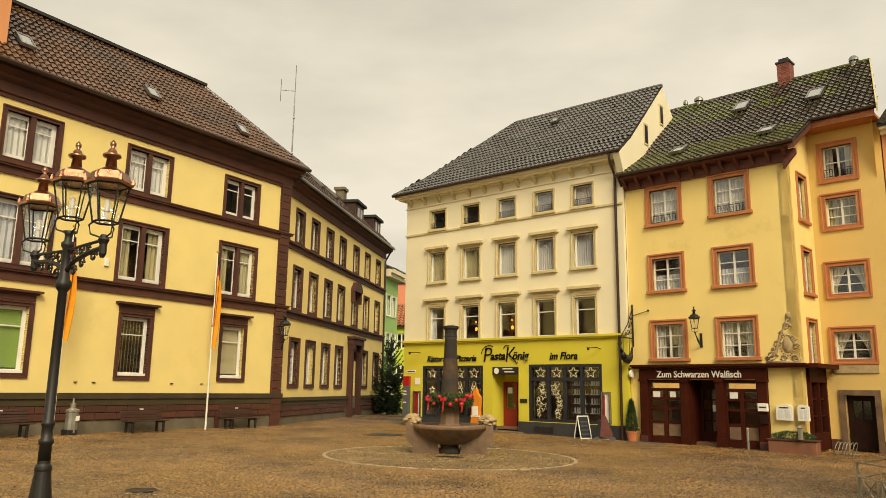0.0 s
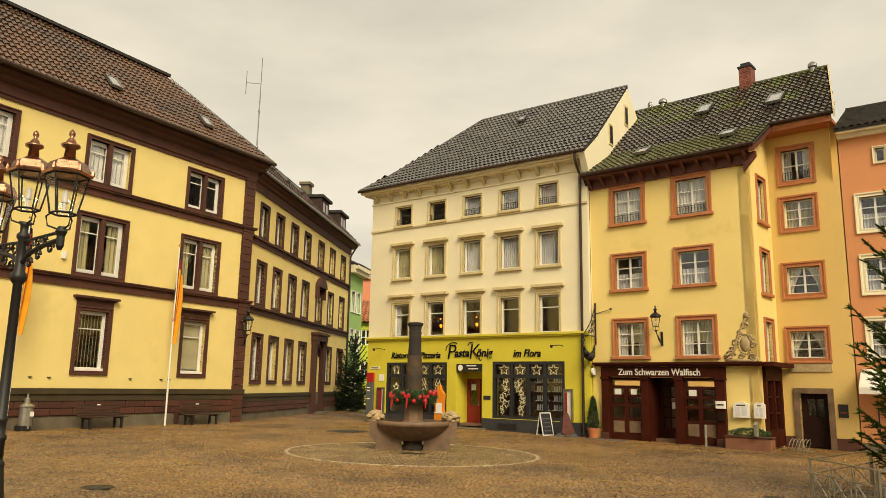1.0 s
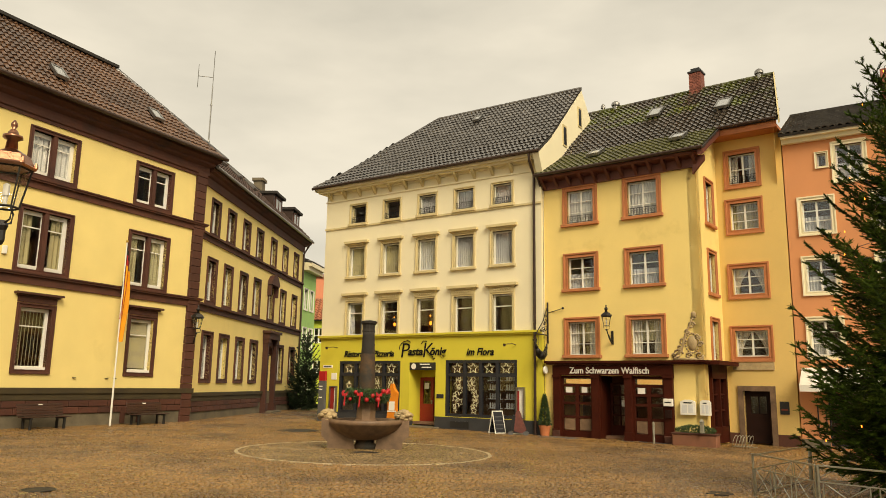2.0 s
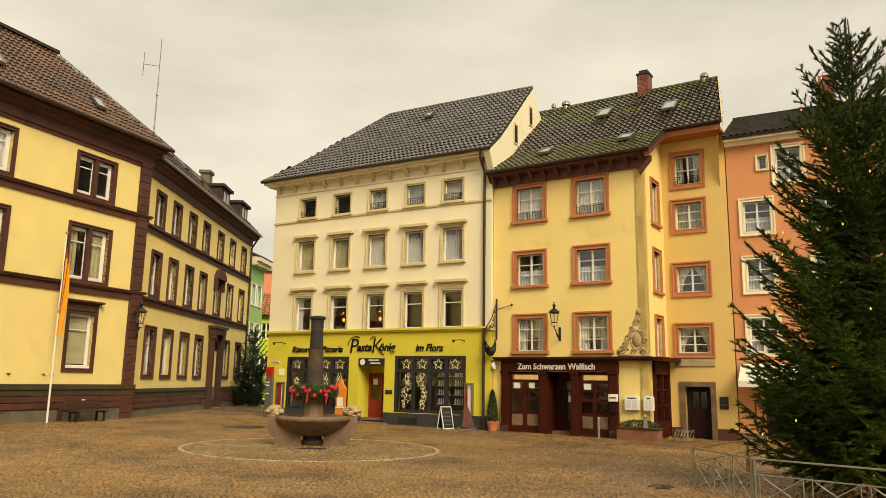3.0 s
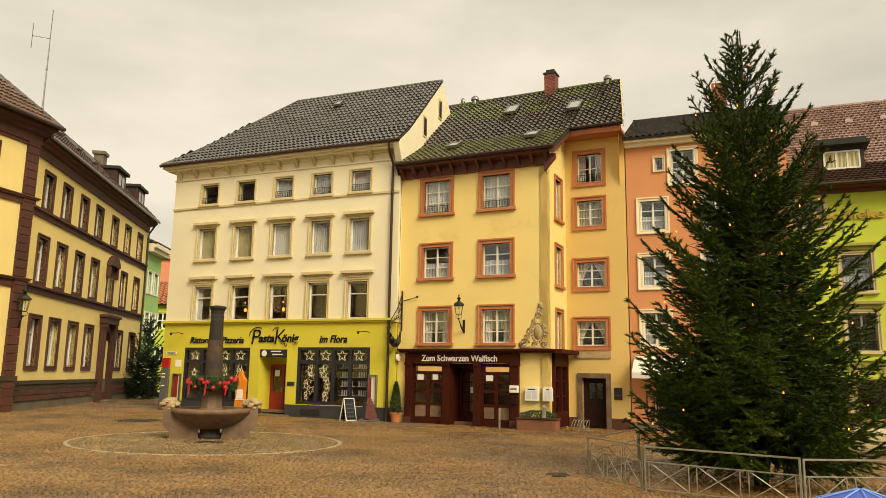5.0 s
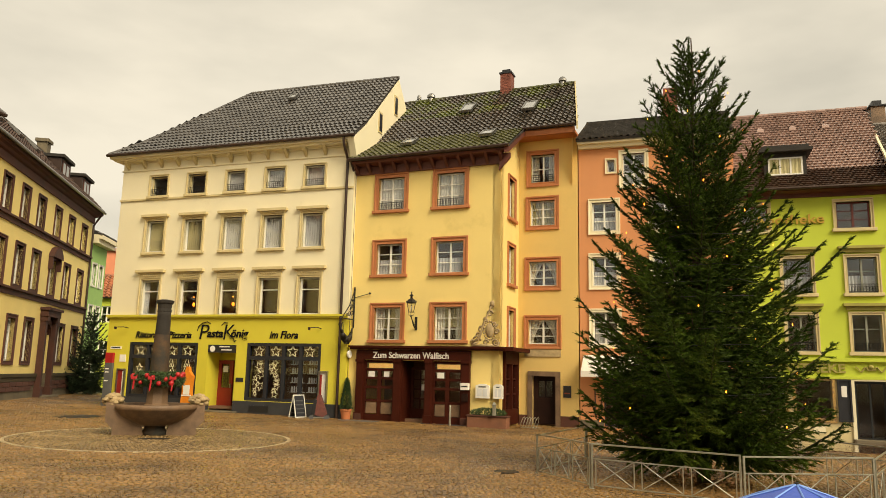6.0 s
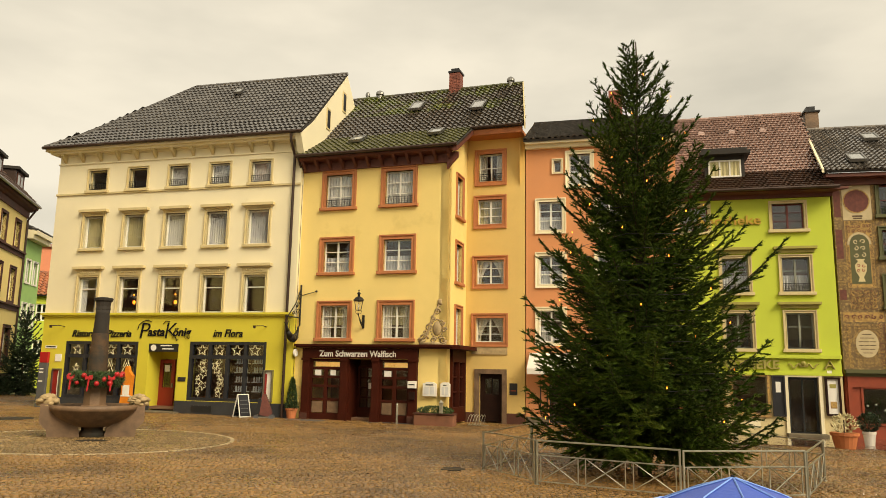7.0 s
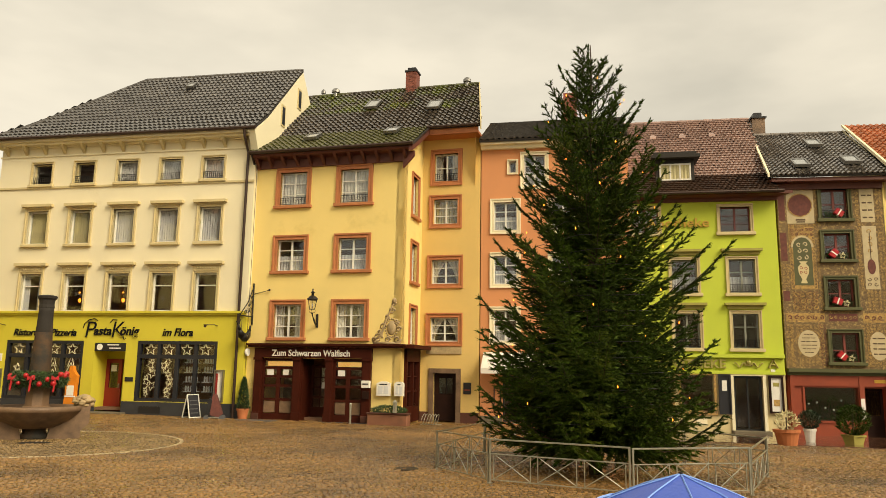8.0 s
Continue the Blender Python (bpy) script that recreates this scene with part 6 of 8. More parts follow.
part("eaves_board", Build().box(UX0 - 0.3, UX1 + 0.2, -0.5, 0, 7.75, 7.9).box(UX0, UX1, -0.12, 0, 7.5, 7.75), M_BEAM, mur)
roof_plane(mur, [(UX0 - 0.45, -0.62, 7.98), (UX1 + 0.3, -0.62, 7.98), (UX1 + 0.3, 3.7, 11.0), (UX0 + 0.12, 3.7, 11.0)], M_TILE_GREY, (0.2, 0.26))
ridge_caps(mur, (UX0 + 0.12, 3.7, 11.02), (UX1 + 0.3, 3.7, 11.02), M_TILE_GREY)
part("verge_board", Build().add([(UX0 - 0.48, -0.66, 7.9), (UX0 - 0.4, -0.66, 7.9), (UX0 + 0.15, 3.7, 11.05), (UX0 + 0.07, 3.7, 11.05), (UX0 - 0.48, -0.66, 8.06), (UX0 - 0.4, -0.66, 8.06), (UX0 + 0.15, 3.7, 11.14), (UX0 + 0.07, 3.7, 11.14)],
                                [(0, 1, 2, 3), (7, 6, 5, 4), (0, 4, 5, 1), (3, 2, 6, 7), (0, 3, 7, 4), (1, 5, 6, 2)]), M_CREAM, mur)
sv = Vector((0, 4.32, 3.02)).normalized()
for x, k in ((0.75, 0.55), (2.75, 0.8), (2.0, 3.1)):
    skylight(mur, Vector((x, -0.62, 7.98)) + sv * k + Vector((0, -0.08, 0.1)), (1, 0, 0), sv, 0.62, 0.75)
part("chimney", Build().box(0.3, 0.86, 3.8, 4.4, 10.4, 11.9), M_FOUNT, mur, "rendered chimney")
part("chimney_cap", Build().box(0.23, 0.93, 3.73, 4.47, 11.9, 11.97).box(0.4, 0.76, 3.9, 4.3, 11.97, 12.2), M_BLACK, mur)
for c in mur.children:
    if c.name.startswith("painted_scroll"):
        c["kind"] = "stuff"
settle(mur)

# neighbour at the end of the row
yel = thing("corner_house", facade(25.831 + 4.07 * 0.7955, 19.225 - 4.07 * 0.606, 127.3, 2.0), "pale yellow house with an orange tiled roof", "building")
yops = [(1.2, 2.1, 5.9, 7.1), (1.2, 2.1, 3.4, 4.7), (3.4, 4.3, 5.9, 7.1), (3.4, 4.3, 3.4, 4.7)]
part("wall", wall_sheet(0, 8, -2.4, 8.2, yops), M_WALF, yel)
for o in yops:
    window(yel, *o, 0.12, cols=2, rows=(0.5,), surround=M_CREAM)
shell(yel, 0, 8, 8, -2.4, 8.2, M_WALF, (0.5, 3.2, 5.6, 8.1))
roof_plane(yel, [(0.15, -0.5, 8.3), (8, -0.5, 8.3), (8, 3.7, 11.35), (0.15, 3.7, 11.35)], M_TILE_ORANGE, (0.26, 0.34))
part("verge_board", Build().add([(0.05, -0.55, 8.2), (0.15, -0.55, 8.2), (0.15, 3.7, 11.3), (0.05, 3.7, 11.3), (0.05, -0.55, 8.36), (0.15, -0.55, 8.36), (0.15, 3.7, 11.42), (0.05, 3.7, 11.42)],
                                [(0, 1, 2, 3), (7, 6, 5, 4), (0, 4, 5, 1), (3, 2, 6, 7), (0, 3, 7, 4), (1, 5, 6, 2)]), M_CREAM, yel)
part("gable_wall", Build().add([(0.1, 0, 7.0), (0.1, 7.4, 7.0), (0.1, 3.7, 11.2), (0.1, -0.3, 8.2)], [(0, 1, 2, 3)]), M_CREAM, yel)
settle(yel)

# ---------------------------------------------------------------- houses down the side street
st = thing("street_house", facade(-4.62, 57.2, 14, 2.0), "pale green house further down the street", "building")
sops2 = [(a, a + 0.8, z, z + 1.5) for a in (0.5, 1.9) for z in (-0.6, 2.6, 5.6)]
part("wall", wall_sheet(0, 3.3, -2.4, 8.5, sops2), M_TEAL, st)
for o in sops2:
    window(st, *o, 0.1, cols=2, bar=0.07, surround=M_WHITE, sur_w=0.12)
part("cornice", Build().box(-0.2, 3.4, -0.5, 0.3, 8.5, 8.8).box(-0.2, 3.4, -0.7, 0.3, 8.8, 9.1), M_CREAM, st)
shell(st, 0, 3.3, 6, -2.4, 8.5, M_TEAL, (2.0, 5.0, 8.4))
roof_plane(st, [(-0.2, -0.7, 9.1), (3.4, -0.7, 9.1), (3.4, 2.8, 10.5), (-0.2, 2.8, 10.5)], M_TILE_DARK, single=False)
settle(st)
st = thing("street_house", facade(-9.0, 80.0, 92, 2.0), "salmon gable at the end of the street", "building")
part("wall", wall_sheet(0, 14, -3, 11.2, [(6.0, 7.0, 3.0, 4.6)]), M_SALMONFAR, st)
part("side_wall", Build().box(0, 0.3, 0.35, 6, -3, 11.2).box(13.7, 14, 0.35, 6, -3, 11.2), M_SALMONFAR, st)
part("roof", Build().box(-0.3, 14.3, -0.3, 6.3, 11.2, 11.5), M_TILE_RED, st)
settle(st)
st = thing("street_house", facade(-8.0, 70.0, 94, 2.0), "low yellow house with shutters and red roof", "building")
sops2 = [(a, a + 0.9, z, z + 1.4) for a in (3.6, 5.0, 6.4) for z in (0.6, 3.6)]
part("wall", wall_sheet(0, 10, -3, 5.7, sops2), M_GREEN, st)
for o in sops2:
    w = window(st, *o, 0.1, cols=2, rows=(0.5,), bar=0.09)
    part("shutter", Build().box(o[0] - 0.45, o[0] - 0.03, -0.06, 0, o[2], o[3]), M_OLIVE, w)
    part("shutter", Build().box(o[1] + 0.03, o[1] + 0.45, -0.06, 0, o[2], o[3]), M_OLIVE, w)
shell(st, 0, 10, 5, -3, 5.7, M_GREEN, (2.5, 5.6))
roof_plane(st, [(-0.2, -0.5, 5.7), (10.2, -0.5, 5.7), (10.2, 2.6, 8.0), (-0.2, 2.6, 8.0)], M_TILE_ORANGE, (0.4, 0.4), single=False)
settle(st)

# plain walls added out of view, closing the square for the window reflections
for k, (x, y, az, ln) in enumerate(((-24, 22, 35, 40), (-30, -22, 0, 45), (30, -24, -90, 62), (36, 12, 180, 38))):
    wl_ob = Build().box(-ln if k == 0 else 0, 0 if k == 0 else ln, 0, 0.4, -1, 11)
    solo("wall_%s" % ("west", "southwest", "south", "east")[k], wl_ob, M_CREAM, facade(x, y, az), "plain unseen wall added to close the square", "wall", kind="structure")

# ---------------------------------------------------------------- fountain
FX, FYc = 0.22, 23.0
fz = ground_z(FX, FYc)
fo = thing("fountain", Matrix.Translation((FX, FYc, fz)), "sandstone fountain with a bowl and tall column", "fountain")
part("bowl", Build().lathe([(0.45, 0.28), (0.62, 0.36), (0.95, 0.55), (1.1, 0.72), (1.13, 0.74), (1.13, 0.86), (1.0, 0.86), (0.98, 0.76), (0.5, 0.55), (0.02, 0.5)], 32, cap=False), M_FOUNT, fo, "wide round stone bowl", True)
part("water", Build().lathe([(1.0, 0.77), (0.02, 0.775)], 32, cap=False), M_WATER, fo, "dark water")
part("foot", Build().lathe([(0.34, -0.05), (0.34, 0.12), (0.28, 0.16), (0.28, 0.3), (0.5, 0.42)], 20), M_COLUMN, fo, "dark wet pedestal foot", True)
for k in range(4):
    a = k * math.pi / 2
    m = Matrix.Rotation(a, 4, "Z")
    sp = Build().prism([(0.3, 0.0), (1.1, 0.0), (1.1, 0.2), (1.3, 0.4), (1.3, 0.9), (1.04, 0.9), (1.0, 0.66), (0.66, 0.42), (0.36, 0.32)], -0.3, 0.3)
    if k in (0, 2):
        o = part("support", sp, M_FOUNT, fo, "stone support flaring up to the rim")
        o.matrix_local = m
        head = Build()
        rr = random.Random(k)
        head.ball(1.14, 0, 0.98, 0.24, 10, 0.8)
        for q in range(40):
            aa, bb = rr.uniform(0, 6.28), rr.uniform(-0.6, 1.2)
            head.ball(1.14 + 0.22 * math.cos(aa) * math.cos(bb), 0.3 * math.sin(aa) * math.cos(bb), 0.94 + 0.16 * math.sin(bb), rr.uniform(0.05, 0.11), 7, rr.uniform(0.35, 0.7))
        o = part("carved_head", head, M_FOUNTCARVE, fo, "weathered pale carved stone head", True)
        o.matrix_local = m
part("pedestal", Build().lathe([(0.36, 0.5), (0.36, 0.84), (0.31, 0.86), (0.30, 1.32), (0.34, 1.36), (0.34, 1.42), (0.24, 1.46)], 8, turn=math.pi / 8), M_FOUNT, fo, "octagonal carved pedestal")
part("column", Build().lathe([(0.235, 1.46), (0.25, 1.9), (0.235, 2.4), (0.21, 2.82)], 20, cap=False), M_COLUMN, fo, "tapering brown weathered column", True)
part("column_top", Build().lathe([(0.205, 2.8), (0.212, 2.83), (0.2, 3.0), (0.185, 3.38), (0.19, 3.48)], 20), M_SOOT, fo, "blackened upper column", True)
part("capital", Build().lathe([(0.19, 3.46), (0.2, 3.5), (0.185, 3.58), (0.2, 3.7), (0.24, 3.74), (0.25, 3.8), (0.22, 3.82), (0.1, 3.84)], 12), M_SOOT, fo)
wr = thing("christmas_wreath", Matrix.Translation((FX, FYc, fz + 1.56)), "green fir wreath with red baubles and bows", "wreath")
rr = random.Random(3)
b = Build()
for q in range(6500):
    a, c = rr.uniform(0, 6.283), rr.uniform(0, 6.283)
    R, r = 0.53 + 0.15 * math.cos(c), 0.15 * math.sin(c)
    p = Vector((R * math.cos(a), R * math.sin(a), r * 1.1))
    d = Vector((rr.uniform(-1, 1), rr.uniform(-1, 1), rr.uniform(-1, 1))).normalized() * 0.11
    s = Vector((rr.uniform(-1, 1), rr.uniform(-1, 1), rr.uniform(-1, 1))).normalized() * 0.02
    b.add([p - s, p + s, p + d], [(0, 1, 2)])
part("greenery", b, M_BUSH, wr)["kind"] = "stuff"
part("ring", Build().tube([(0.52 * math.cos(a * 0.5236), 0.52 * math.sin(a * 0.5236), 0) for a in range(13)], 0.1, 8), M_NEEDLEDARK, wr)
for k in range(24):
    a = k * 2 * math.pi / 24
    part("bauble", Build().ball((0.64 + 0.06 * rr.random()) * math.cos(a), (0.64 + 0.06 * rr.random()) * math.sin(a), rr.uniform(-0.12, 0.15), rr.uniform(0.055, 0.085)), M_RED, wr, smooth=True)
for k in range(3):
    a = -math.pi / 2 + (k - 1.35) * 0.8
    x, y = 0.73 * math.cos(a), 0.73 * math.sin(a)
    bw = Build().prism([(x - 0.09, -0.02), (x - 0.09, 0.12), (x, 0.05), (x + 0.09, 0.12), (x + 0.09, -0.02), (x, 0.02)], y - 0.03, y)
    bw.prism([(x - 0.04, -0.34 + 0.1 * rr.random()), (x, -0.3), (x + 0.03, 0.02), (x - 0.02, 0.02)], y - 0.02, y - 0.005)
    part("bow", bw, M_RED, wr)

# orange poster stand beside the shop
ps = thing("poster_stand", facade(1.55, 34.6, 129.5, ground_z(1.5, 34)), "orange cloth-draped stand with white notice", "sign")
part("cloth", Build().prism([(-0.28, 0.0), (0.3, 0.0), (0.24, 0.95), (0.28, 1.55), (0.1, 1.75), (0.05, 1.95), (-0.06, 1.95), (-0.12, 1.7), (-0.26, 1.5), (-0.2, 0.9)], -0.14, 0.04), M_ORANGE, ps)
part("notice", Build().box(-0.12, 0.2, -0.165, -0.15, 0.75, 1.15).box(-0.2, 0.28, -0.16, -0.145, 0.68, 0.74), M_PAPER, ps)

# ---------------------------------------------------------------- candelabra street lamp
LX, LY = -6.18, 11.89
lz = ground_z(LX, LY)
lamp = thing("street_lamp", Matrix.Translation((LX, LY, lz)) @ Matrix.Rotation(radians(-38.8), 4, "Z"), "black cast iron street lamp with three copper-topped lanterns", "street lamp")
part("base", Build().lathe([(0.17, 0.0), (0.165, 0.1), (0.15, 0.22), (0.118, 0.5), (0.125, 0.54), (0.12, 0.58), (0.095, 0.62), (0.09, 0.68)], 20), M_IRON, lamp)
part("post", Build().lathe([(0.095, 0.66), (0.09, 0.9), (0.11, 0.92), (0.11, 0.98), (0.085, 1.0), (0.085, 1.18), (0.1, 1.2), (0.1, 1.24), (0.08, 1.27), (0.068, 3.3), (0.1, 3.34), (0.13, 3.4), (0.12, 3.46), (0.08, 3.52), (0.07, 4.0), (0.1, 4.05), (0.1, 4.1), (0.06, 4.14), (0.06, 4.24), (0.1, 4.3)], 14), M_IRON, lamp, smooth=True)


def lantern(holder, x, z, s=1.0):
    """A six-sided lantern: cradle, glass, iron bars, copper roof and finial."""
    def hexa(r, zz):
        return [(x + r * s * math.cos(math.pi / 3 * k), r * s * math.sin(math.pi / 3 * k), z + zz * s) for k in range(6)]
    cr = Build()
    for k in range(3):
        a = 2 * math.pi * k / 3
        cr.tube([(x, 0, z), (x + 0.2 * s * math.cos(a), 0.2 * s * math.sin(a), z + 0.06 * s), (x + 0.23 * s * math.cos(a), 0.23 * s * math.sin(a), z + 0.2 * s), (x + 0.17 * s * math.cos(a), 0.17 * s * math.sin(a), z + 0.26 * s)], 0.016 * s, 5)
    cr.lathe([(0.05 * s, z - 0.05 * s), (0.07 * s, z), (0.05 * s, z + 0.05 * s)], 8, x)
    body = part("lantern", cr, M_IRON, holder, "six-sided glass lantern with copper roof")
    lo, hi = hexa(0.19, 0.26), hexa(0.31, 0.86)
    for k in range(6):
        part("bar", Build().tube([lo[k], hi[k]], 0.014 * s, 4), M_IRON, body)
    part("lower_ring", Build().tube(lo + [lo[0]], 0.018 * s, 4), M_IRON, body)
    part("upper_ring", Build().tube(hi + [hi[0]], 0.022 * s, 4), M_IRON, body)
    for k in range(6):
        part("pane", Build().add([lo[k], lo[(k + 1) % 6], hi[(k + 1) % 6], hi[k]], [(0, 1, 2, 3)]), M_LAMPGLASS, body)
    part("burner", Build().lathe([(0.03 * s, z + 0.26 * s), (0.035 * s, z + 0.42 * s), (0.05 * s, z + 0.44 * s), (0.05 * s, z + 0.6 * s), (0.02 * s, z + 0.63 * s)], 8, x), M_WHITE, body)
    rf = [(0.36, 0.86), (0.37, 0.9), (0.33, 0.93), (0.27, 1.06), (0.13, 1.14), (0.09, 1.16)]
    part("roof", Build().lathe([(r * s, z + q * s) for r, q in rf], 6, x), M_COPPER, body, "shiny copper lantern roof")
    for k in range(6):
        a = math.pi / 3 * k
        part("crest_point", Build().lathe([(0.035 * s, z + 0.9 * s), (0.03 * s, z + 0.95 * s), (0.008 * s, z + 1.0 * s)], 5, x + 0.35 * s * math.cos(a), 0.35 * s * math.sin(a)), M_COPPER, body)
    part("finial", Build().lathe([(r * s, z + q * s) for r, q in [(0.09, 1.14), (0.075, 1.3), (0.14, 1.33), (0.14, 1.37), (0.08, 1.39), (0.07, 1.43), (0.05, 1.46), (0.025, 1.48), (0.05, 1.53), (0.045, 1.57), (0.01, 1.62)]], 10, x), M_COPPER, body, smooth=True)
    return body


lantern(lamp, 0.0, 4.26, 0.98)
for s in (-1, 1):
    arm = Build().tube([(0, 0, 3.62), (s * 0.3, 0, 3.78), (s * 0.7, 0, 3.86), (s * 1.2, 0, 3.9)], 0.04, 6)
    arm.tube([(0, 0, 3.98), (s * 0.5, 0, 4.0), (s * 1.2, 0, 4.02)], 0.025, 6).lathe([(0.03, 3.74), (0.06, 3.8), (0.06, 3.95), (0.09, 4.02), (0.05, 4.1)], 8, s * 1.2)
    for cx, cz, r in ((0.25, 3.88, 0.11), (0.5, 3.92, 0.09), (0.72, 3.94, 0.07), (0.92, 3.8, 0.1), (0.55, 3.72, 0.09), (0.3, 3.62, 0.09)):
        arm.tube([(s * (cx + r * (1.1 - q / 12) * math.cos(q * 0.75)), 0, cz + r * (1.1 - q / 12) * math.sin(q * 0.75)) for q in range(11)], 0.02, 5)
    part("bracket", arm, M_IRON, lamp, "scrolled cast iron bracket arm")
    lantern(lamp, s * 1.2, 4.04, 0.98)


# wall lanterns
def wall_lantern(x, y, az, z, out, s, name_label):
    w = thing("wall_lantern", facade(x, y, az, z), name_label, "lamp", "wall lanterns")
    arm = Build().tube([(0, 0, -0.35), (0, -out * 0.4, -0.32), (0, -out * 0.8, -0.15), (0, -out, 0.0)], 0.022, 5).box(-0.05, 0.05, -0.03, 0, -0.55, 0.0)
    arm.tube([(0, -0.05, -0.5), (0, -out * 0.5, -0.35), (0, -out * 0.7, -0.2)], 0.03, 5)
    part("arm", arm, M_IRON, w)
    hold = lantern(w, 0, 0, s)
    hold.location.y = -out
    for m in ("finial", "roof", "crest_point"):
        for c in hold.children:
            if c.name.startswith(m):
                c.data.materials[0] = M_IRON
    return w


U = lambda az: Vector((math.sin(radians(az)), math.cos(radians(az)), 0))
N = lambda az: Vector((-math.cos(radians(az)), math.sin(radians(az)), 0))
p = Vector((7.605, 31.289, 0)) + U(133) * 3.35
wall_lantern(p.x, p.y, 133, 4.25, 0.55, 0.62, "black iron wall lantern on the yellow inn")
p = Vector((-8.076, 35.082, 0)) + U(32.43) * 0.55
wall_lantern(p.x, p.y, 60, 4.15, 0.5, 0.8, "black iron wall lantern on the sandstone corner")


# ---------------------------------------------------------------- benches, bin, flags by the town hall
def bench():
    o = thing("bench", Matrix.Identity(4), "dark slatted park bench on iron legs", "bench", "benches by the town hall")
    for k in range(4):
        part("seat_slat", Build().box(-0.9, 0.9, -0.42 + k * 0.11, -0.33 + k * 0.11, 0.42, 0.455, 0.008), M_BENCH, o)
    for k in range(5):
        s = part("back_slat", Build().box(-0.9, 0.9, -0.015, 0.015, 0, 0.075, 0.006), M_BENCH, o)
        s.matrix_local = Matrix.Translation((0, 0.06 + k * 0.022, 0.47 + k * 0.088)) @ Matrix.Rotation(radians(-14), 4, "X")
    part("name_plate", Build().box(-0.1, 0.06, 0.1, 0.118, 0.84, 0.88), M_PAPER, o)
    for x in (-0.66, 0.66):
        part("leg", Build().box(x - 0.04, x + 0.04, -0.4, -0.32, 0, 0.42, 0.01).box(x - 0.04, x + 0.04, 0.0, 0.08, 0, 0.42, 0.01).box(x - 0.035, x + 0.035, -0.42, 0.1, 0.36, 0.42), M_IRON, o)
        part("back_support", Build().tube([(x, 0.06, 0.4), (x, 0.2, 0.9)], 0.025, 6), M_IRON, o)
    return o


bn = bench()
HU, HN, HO = U(32.43), N(32.43), Vector((-8.076, 35.082, 0))
for k, s in enumerate((-12.4, -7.2, -2.5)):
    p = HO + HU * s - HN * 0.75
    m = facade(p.x, p.y, 32.5, ground_z(p.x, p.y))
    if k == 0:
        bn.matrix_world = m
    else:
        copy_thing(bn, m)
p = HO + HU * (-10.0) - HN * 0.7
lb = thing("litter_bin", facade(p.x, p.y, 32.5, ground_z(p.x, p.y)), "grey metal litter bin with stickers", "bin")
part("body", Build().lathe([(0.21, 0.1), (0.21, 0.78), (0.19, 0.8)], 12), M_GALV, lb)
part("foot", Build().box(-0.24, 0.12, -0.2, 0.2, 0, 0.2, 0.02), M_BLACK, lb)
part("hood", Build().lathe([(0.24, 0.8), (0.24, 0.86), (0.1, 0.92), (0.1, 1.08), (0.04, 1.1), (0.03, 1.25)], 12), M_GALV, lb)
part("sticker", Build().box(0.02, 0.14, -0.225, -0.2, 0.5, 0.66), M_PAPER, lb)


def flag(s, out, top, drop, tip):
    p = HO + HU * s - HN * out
    z0 = ground_z(p.x, p.y)
    o = thing("flagpole", facade(p.x, p.y, 32.5, z0), "white flagpole with limp black, red and gold flag", "flag", "flagpoles")
    part("pole", Build().lathe([(0.04, 0), (0.034, 2.0), (0.024, top)], 10), M_WHITE, o)
    part("finial", Build().ball(0, 0, top + 0.04, 0.06), M_GOLD, o)
    for (name, mat, x0, x1, za, zb, tz) in (("black_stripe", M_FLAGBLACK, 0.04, 0.2, top - 0.1, drop + 1.9, 0.5), ("red_stripe", M_FLAGRED, 0.06, 0.18, top - 0.5, drop + 0.9, 0.4), ("gold_stripe", M_FLAGGOLD, 0.02, 0.34, top - tip, drop, 0.3)):
        b = Build()
        n, k = 10, 12
        def at(i, j):
            u, v = i / n, j / k
            z = za + (zb - za) * v
            wdt = (x1 - x0) * (0.35 + 0.65 * math.sin(min(1, v * 1.5 + 0.15) * math.pi / 2)) * (1 - 0.25 * v * v)
            yo = {"black_stripe": 0.03, "red_stripe": 0.0, "gold_stripe": -0.06}[name]
            return (x0 + wdt * u - 0.1 * v, yo - 0.06 * math.sin(u * 7 + v * 2.2), z - 0.25 * u * (1 - v))
        for i in range(n):
            for j in range(k):
                b.add([at(i, j), at(i + 1, j), at(i + 1, j + 1), at(i, j + 1)], [(0, 1, 2, 3)])
        part(name, b, mat, o, smooth=True)
    return o


flag(-4.27, 0.8, 7.35, 3.3, 0.95)
flag(-10.72, 0.8, 7.2, 3.2, 1.2)

# ---------------------------------------------------------------- fence round the tree
FP = [(7.55, 13.97), (7.55, 11.92), (8.99, 9.72), (11.19, 9.11), (13.79, 10.8), (13.95, 13.25), (12.76, 15.55), (10.26, 16.41)]


